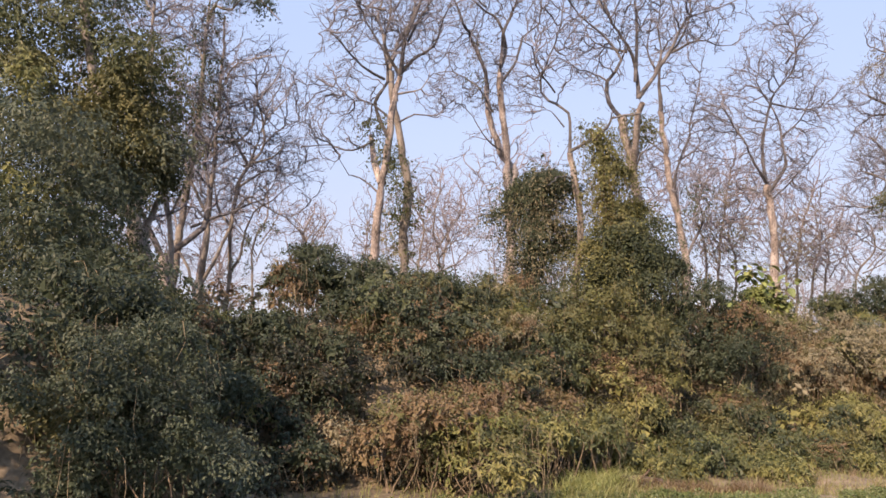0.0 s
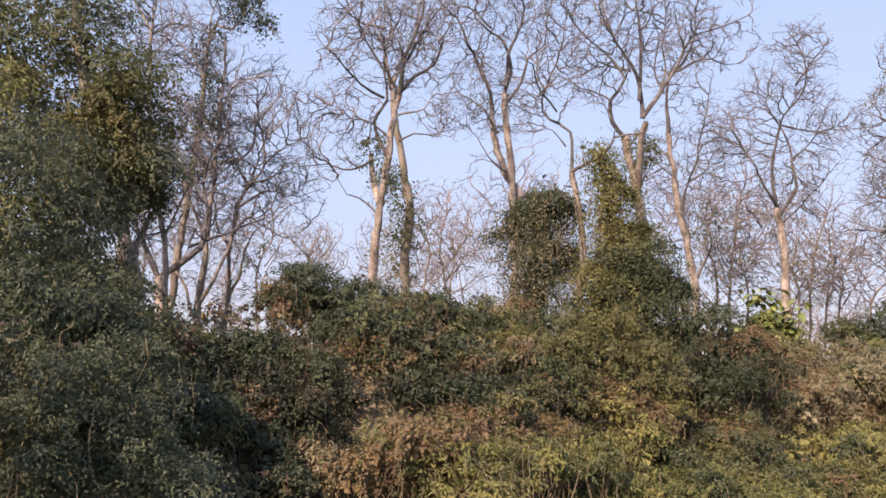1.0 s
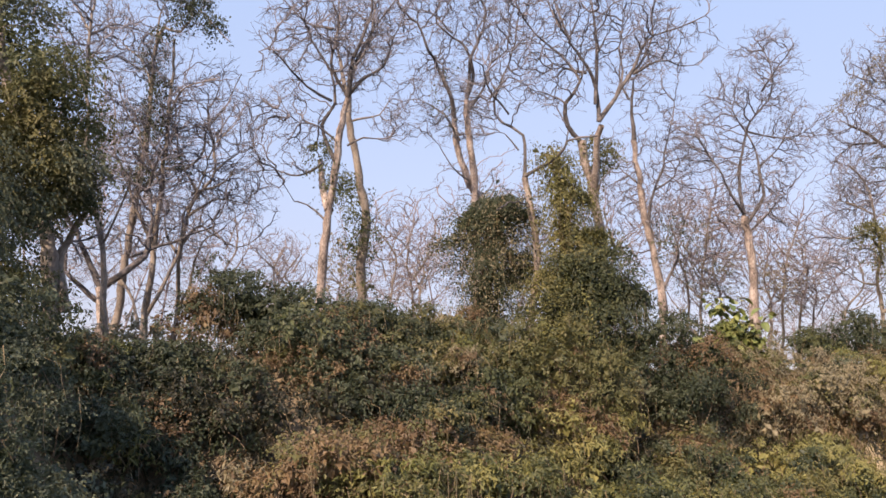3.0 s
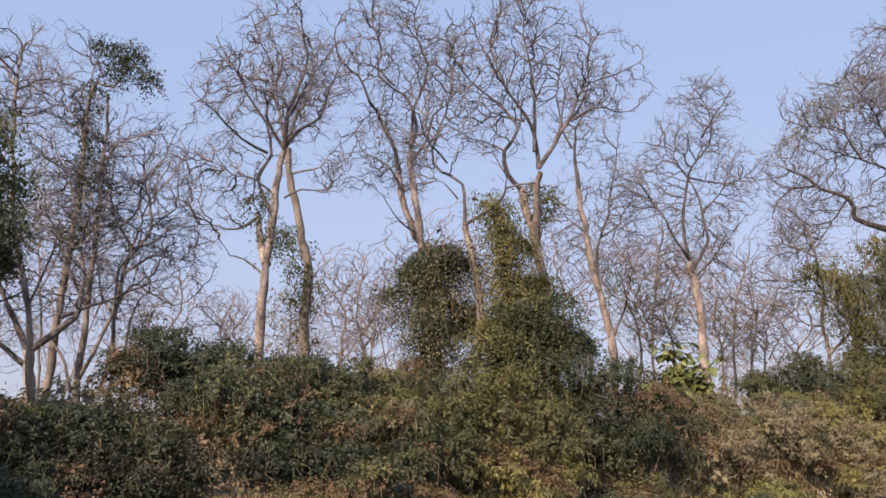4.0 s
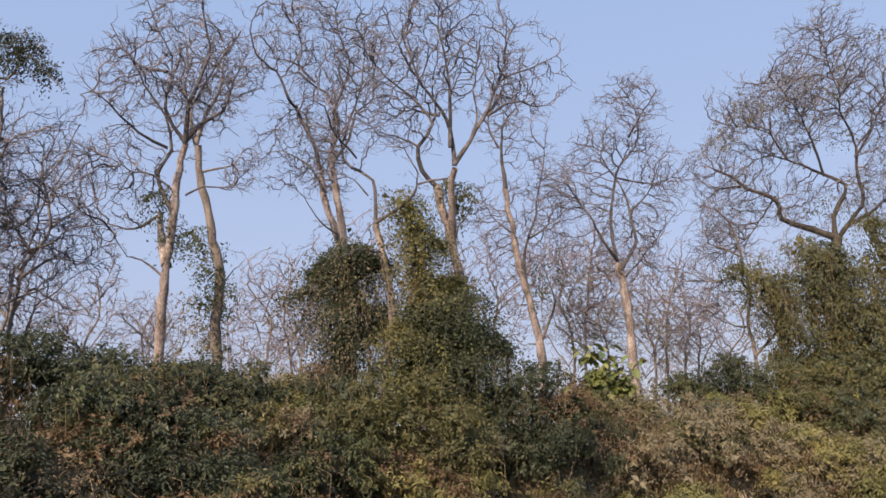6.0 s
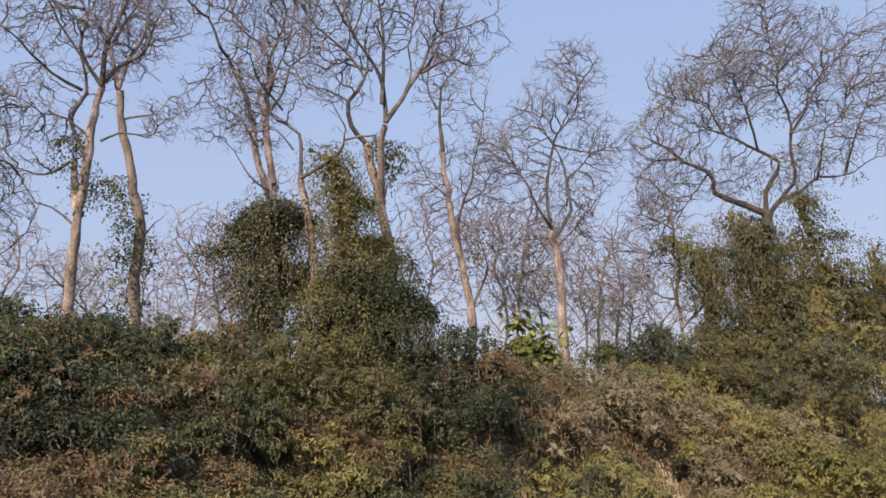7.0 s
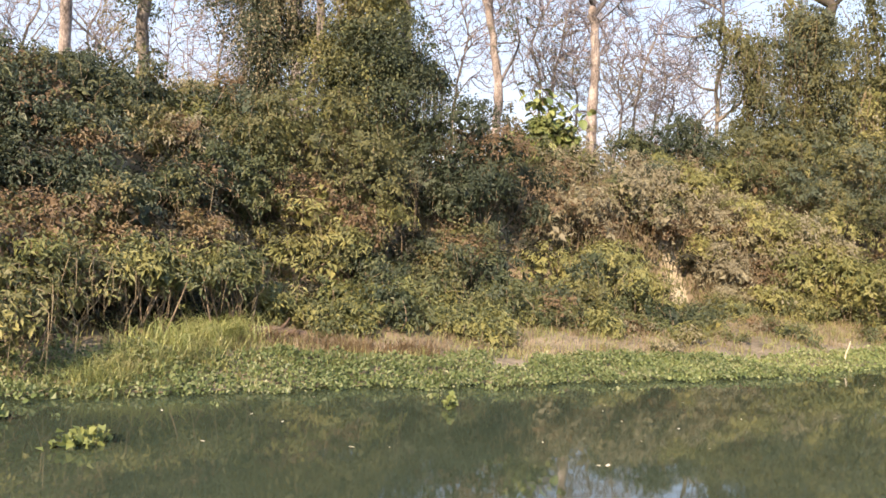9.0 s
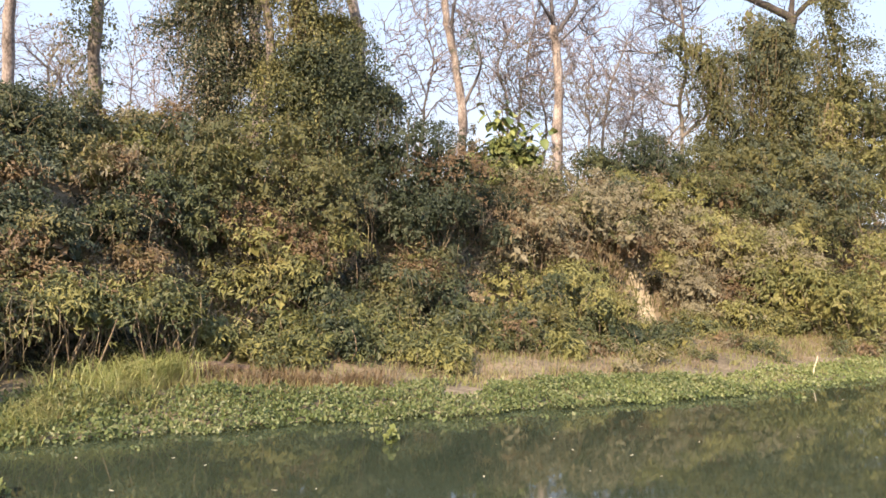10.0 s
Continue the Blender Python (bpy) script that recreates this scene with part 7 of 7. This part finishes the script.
# ---- grasses and water plants along the shore ----
def grass(name, spots, low, high, kind, seed, label, wide=0.012, lean=0.35):
    """Bent blades: five corners and three triangles each, rooted at the spots."""
    rng = np.random.default_rng(seed)
    n = len(spots)
    root = np.stack([spots[:, 0], spots[:, 1], ground_z(spots[:, 0], spots[:, 1]) - 0.03], 1)
    tall = rng.uniform(low, high, (n, 1))
    way = unit(rng.normal(size=(n, 3)) * (1, 1, 0))
    side = np.cross(way, (0, 0, 1)) * wide * (0.6 + tall)
    mid = root + way * tall * lean * 0.3 + np.array([0, 0, 0.6]) * tall
    tip = root + way * tall * lean * rng.uniform(0.6, 1.8, (n, 1)) + np.array([0, 0, 1.0]) * tall * rng.uniform(0.7, 1, (n, 1))
    v = np.stack([root - side, root + side, mid - side * 0.8, mid + side * 0.8, tip], 1).reshape(-1, 3)
    i = np.arange(n)[:, None] * 5
    f = np.concatenate([i + [0, 1, 3], i + [0, 3, 2], i + [2, 3, 4]])
    ob = new(name, mesh_of(name, v, f, LEAF[kind]))
    return tagged(ob, label, "grass", kind="stuff")


def shore_spots(rng, n, x0, x1, a, b):
    """Spots between the water's edge (0) and the foot of the bank (1)."""
    x = rng.uniform(x0, x1, n)
    t = rng.uniform(a, b, n)
    y = edge_y(x) + (foot_y(x) - edge_y(x)) * t
    return np.stack([x, y], 1)


shore = np.random.default_rng(77)


def tufts(rng, centres, per, spread):
    """Blades gathered in tufts round the centres."""
    return np.repeat(centres, per, 0) + rng.normal(size=(len(centres) * per, 2)) * spread


along = shore.uniform(0, 1, 170)
strip = np.stack([9.7 + 4.2 * along, 12.35 + 1.95 * along], 1) + shore.normal(size=(170, 2)) * (0.25, 0.28)
reeds = tufts(shore, strip[along > 0.45], 18, 0.1)
grass("tall_grass", reeds, 0.15, 0.75, "reed", 1, "tall bright green grass at the water's edge", 0.0065, 1.1)
grass("low_reed_grass", tufts(shore, strip[along <= 0.6], 14, 0.12), 0.1, 0.42, "reed", 14, "low green grass at the water's edge", 0.0065, 1.2)
pale = tufts(shore, strip[::2] + shore.normal(size=(85, 2)) * 0.2, 10, 0.13)
grass("pale_grass", pale, 0.12, 0.55, "grass", 12, "pale yellowing grass mixed into the reeds", 0.0075, 1.1)
straw = shore.normal(size=(1500, 2)) * (1.2, 0.35)
straw = np.stack([15.4 + straw[:, 0], 13.0 - 0.55 * straw[:, 0] + straw[:, 1]], 1)
grass("dry_grass", np.concatenate([straw, shore_spots(shore, 900, 14, 40, 0.3, 0.95), tufts(shore, shore_spots(shore, 260, 14, 42, 0.3, 0.95), 16, 0.13), tufts(shore, shore_spots(shore, 320, 18, 40, 0.25, 0.8), 18, 0.16)]), 0.06, 0.34, "straw", 2, "dry tan grass stubble on the shore", 0.009, 0.6)
stalks = tufts(shore, np.stack([14.3 + 2.6 * (q := shore.uniform(0, 1, 60)), 13.5 - 1.9 * q], 1) + shore.normal(size=(60, 2)) * 0.22, 16, 0.12)
grass("dry_stalks", stalks, 0.12, 0.5, "brown", 15, "reddish-brown dead stalks beside the earth ledge", 0.009, 0.5)
grass("short_grass", np.concatenate([shore_spots(shore, 4500, 8, 42, 0.25, 1.2), tufts(shore, shore_spots(shore, 850, 13, 42, 0.25, 1.1), 16, 0.13), shore_spots(shore, 2500, -6, 9, 0.2, 1.0)]), 0.08, 0.3, "grass", 3, "short green and yellow grass on the shore", 0.01, 0.7)
slope_x = shore.uniform(28.5, 43, 15000)
slope = np.stack([slope_x, foot_y(slope_x) + shore.uniform(-0.6, 6.5, 15000)], 1)
track = smooth_line([(28.95, 11.5, 0), (29.3, 11.9, 0), (29.83, 12.21, 0), (30.38, 12.67, 0), (31.3, 13.46, 0), (31.9, 14.4, 0), (32.4, 15.6, 0)], 0.2)
slope = slope[np.linalg.norm(slope[:, None] - track[None, :, :2], axis=2).min(1) > 0.6]
grass("slope_grass", slope, 0.2, 0.85, "straw", 13, "dry tan grass and herbs over the sunny slope", 0.014, 0.7)
grass("bank_weeds", shore_spots(shore, 6000, 12, 44, 0.85, 1.5), 0.2, 0.6, "olive", 4, "green weeds at the foot of the bank", 0.022, 0.8)


def undergrowth(name, n, kind, seed, high, label):
    """Low leaves and litter that cover the earth of the slope."""
    rng = np.random.default_rng(seed)
    x = rng.uniform(3, 46, n)
    y = foot_y(x) + rng.uniform(0.1, 8.5, n)
    patch = np.array([noise.noise(Vector((p * 0.6, q * 0.6, seed))) for p, q in zip(x, y)])
    keep = (patch > -0.15) & ((x < 28.6) | (x > 32.6) | (y > foot_y(x) + 5.5))
    x, y, patch = x[keep], y[keep], patch[keep]
    at = np.stack([x, y, ground_z(x, y) + rng.uniform(0.02, 1, len(x)) * high * (0.5 + np.clip(patch, 0, 1))], 1)
    v, f = blades(rng, at, rng.normal(size=at.shape) * 0.5 + [-0.1, -0.4, 0.7], 0.13, 0.5)
    ob = new(name, mesh_of(name, v, f, LEAF[kind]))
    return tagged(ob, label, "undergrowth", kind="stuff")


undergrowth("low_undergrowth", 22000, "dark", 51, 0.55, "low dark green leaves covering the earth slope")
undergrowth("withered_undergrowth", 12000, "brown", 52, 0.4, "withered brown creeper leaves over the earth slope")


def water_plants(name, spots, seed, size, high, label, kind="lily"):
    rng = np.random.default_rng(seed)
    n = len(spots)
    base = np.maximum(ground_z(spots[:, 0], spots[:, 1]), 0.0)
    hump = np.array([noise.noise(Vector((x * 1.1, y * 1.1, seed))) for x, y in spots])
    per = 9
    turn = np.repeat(rng.uniform(0, 6.28, n), per) + np.tile(np.arange(per) * 2.4, n)
    open_ = np.tile(np.linspace(0.25, 1.0, per), n)
    out = np.stack([np.cos(turn), np.sin(turn), 0 * turn], 1)
    scale = np.repeat(rng.uniform(0.5, 1.5, n), per)
    heart = np.repeat(np.stack([spots[:, 0], spots[:, 1], base], 1), per, 0)
    rise = high * np.repeat(np.clip(0.65 + 0.9 * hump, 0.1, 1.4), per) * (1.15 - open_ * 0.8)
    at = heart + out * (open_ * scale * 0.13)[:, None] + np.array([0, 0, 1]) * (rise * rng.uniform(0.5, 1, n * per))[:, None]
    v, f = blades(rng, at, rng.normal(size=(n * per, 3)) * 0.6 + out * 0.6 + [-0.05, -0.15, 0.6], size * scale[:, None] ** 0.7, 0.75, droop=-0.25)
    ob = new(name, mesh_of(name, v, f, LEAF[kind]))
    return tagged(ob, label, "water plant", kind="stuff")


def mat_spots(n, x0, x1, out, inn):
    x = shore.uniform(x0, x1, n)
    wavy = np.array([0.45 * noise.noise(Vector((q * 0.7, 3.1, 0))) + 0.25 * noise.noise(Vector((q * 2.3, 8.1, 0))) for q in x])
    y = edge_y(x) + wavy + shore.uniform(-out, inn, n)
    bare = np.array([noise.noise(Vector((p * 0.55, q * 0.9, 4.4))) for p, q in zip(x, y)])
    keep = bare < 0.5 + np.clip(edge_y(x) + 0.7 - y, 0, 1)
    return np.stack([x, y], 1)[keep]


litter = mat_spots(900, 7, 42, 0.2, 1.7)
grass("mat_litter", tufts(shore, litter, 5, 0.12), 0.05, 0.3, "grass", 16, "pale dead blades caught in the floating plants", 0.009, 1.0)
water_plants("water_hyacinth", mat_spots(3400, 7, 24, 0.35, 1.9), 5, 0.066, 0.25, "mat of green water hyacinth along the shore")
water_plants("water_lettuce", mat_spots(2300, 20, 44, 0.4, 1.5), 6, 0.066, 0.2, "low bright green floating plants along the shore", "lettuce")
stray = mat_spots(45, 7, 40, 1.3, 0.2)
water_plants("stray_water_leaves", stray, 7, 0.08, 0.02, "loose leaves floating off the plant mat")


def floating_clump(x, y, r, seed, label):
    rng = np.random.default_rng(seed)
    ob = thing("floating_plant", (x, y, 0), label, "water plant", "plants adrift on the river")
    n = int(240 * r)
    c = rng.normal(size=(n, 3)) * (r * 0.5, r * 0.3, 0.05) + [0, 0, 0.07]
    v, f = blades(rng, c, rng.normal(size=(n, 3)) * 0.5 + [0, -0.3, 0.7], 0.12, 0.85, droop=-0.3)
    part("leaves_rosette", mesh_of("leaves_rosette", v, f, LEAF["fresh"]), ob, kind="stuff")
    return ob


floating_clump(8.64, 9.78, 0.36, 81, "bright green clump of water plant adrift")
floating_clump(14.17, 8.75, 0.12, 82, "small green water plant adrift")
floating_clump(8.3, 11.4, 0.14, 83, "small green water plant adrift")


def drift_leaf(x, y, size, turn):
    bm = bmesh.new()
    for n, (a, b, h) in enumerate([(-1, 0, 0.02), (-0.4, 0.35, 0.06), (0.5, 0.3, 0.03), (1, 0.02, 0.08), (0.4, -0.33, 0.02), (-0.5, -0.3, 0.05)]):
        bm.verts.new((a * size, b * size, h * size))
    mid = bm.verts.new((0, 0, 0.12 * size))
    vs = list(bm.verts)[:6]
    for n in range(6):
        bm.faces.new((mid, vs[n], vs[(n + 1) % 6]))
    me = bpy.data.meshes.new("drifting_leaf")
    bm.to_mesh(me)
    bm.free()
    me.materials.append(DRIFT)
    ob = new("drifting_leaf", me)
    ob.matrix_world = pose(x, y, 0.003, 0, 0, turn)
    tagged(ob, "pale dead leaf floating on the river", "leaf", "leaves adrift on the river")


DRIFT = rough_material("pale_dead_leaf", [(0.35, 0.28, 0.18), (0.55, 0.47, 0.34), (0.7, 0.64, 0.5)], 6.0, bump=0.1)
drift_leaf(13.55, 5.5, 0.075, 20)
drift_leaf(13.44, 5.57, 0.04, -30)
for k in range(34):
    dx = pick.uniform(6, 26)
    drift_leaf(dx, float(edge_y(dx)) - 0.6 - abs(pick.gauss(0, 2.6)), pick.uniform(0.02, 0.05), pick.uniform(0, 180))


# ---- earth ledge, stick and path ----
def log_shaped_ledge(pts, r0, r1, seed, label, mat):
    rng = np.random.default_rng(seed)
    at = pts[0]
    ob = thing("log", at, label, "log")
    line = smooth_line(pts, 0.12) - np.array(at)
    rad = np.linspace(r0, r1, len(line)) * (1 + 0.09 * rng.normal(size=len(line)))
    v, f = tubes([(line, rad)], 12)
    part("trunk", mesh_of("trunk", v, f, mat, True), ob)
    # branch stub added to the log shape
    v, f = tubes([(line[len(line) // 2] + np.array([[0, 0, 0.05], [0.06, -0.12, 0.2], [0.05, -0.2, 0.3]]), [0.04, 0.03, 0.015])], 7)
    part("added_branch", mesh_of("added_branch", v, f, mat, True), ob)
    return ob


# a log shape stands in for the reddish earth ledge on the shore
log_shaped_ledge([(14.05, 14.08, 0.46), (14.5, 13.8, 0.48), (15.05, 13.45, 0.42)], 0.115, 0.08, 91, "reddish-brown earth ledge on the shore, modelled as a log", LEDGE)
pole = thing("stick", (27.22, 6.7, ground_at(27.22, 6.7)), "pale bleached stick poking up from the shore", "stick")
pv, pf = tubes([(np.array([(0, 0, -0.25), (0.02, -0.02, 0.22), (0.07, -0.05, 0.37), (0.1, -0.08, 0.56)]), np.array([0.022, 0.02, 0.016, 0.008]))], 8)
part("shaft", mesh_of("shaft", pv, pf, DRIFT, True), pole)
pv, pf = tubes([(np.array([(0.055, -0.045, 0.33), (0.02, -0.1, 0.45), (0.0, -0.13, 0.52)]), np.array([0.014, 0.01, 0.006]))], 6)
part("side_twig", mesh_of("side_twig", pv, pf, DRIFT, True), pole)
across = np.linspace(-1, 1, 7)
wid = np.interp(np.linspace(0, 1, len(track)), [0, 0.3, 1], [0.42, 0.36, 0.2])
side = unit(np.cross(np.gradient(track, axis=0), (0, 0, 1)))
tv = track[:, None] + side[:, None] * (across[None, :, None] * wid[:, None, None])
tv[..., 2] = ground_z(tv[..., 0], tv[..., 1]) + 0.03 * (1 - across**2)[None] + 0.012
ti = (np.arange(len(track) - 1)[:, None] * 7 + np.arange(6)[None]).ravel()
SAND = rough_material("sandy_path", [(0.19, 0.155, 0.108), (0.31, 0.258, 0.182), (0.44, 0.372, 0.268)], 2.0, bump=0.6)
path_ob = new("path", mesh_of("path", tv.reshape(-1, 3), np.stack([ti, ti + 1, ti + 8, ti + 7], 1), SAND, True))
tagged(path_ob, "pale sandy footpath climbing the bank", "path", kind="structure")
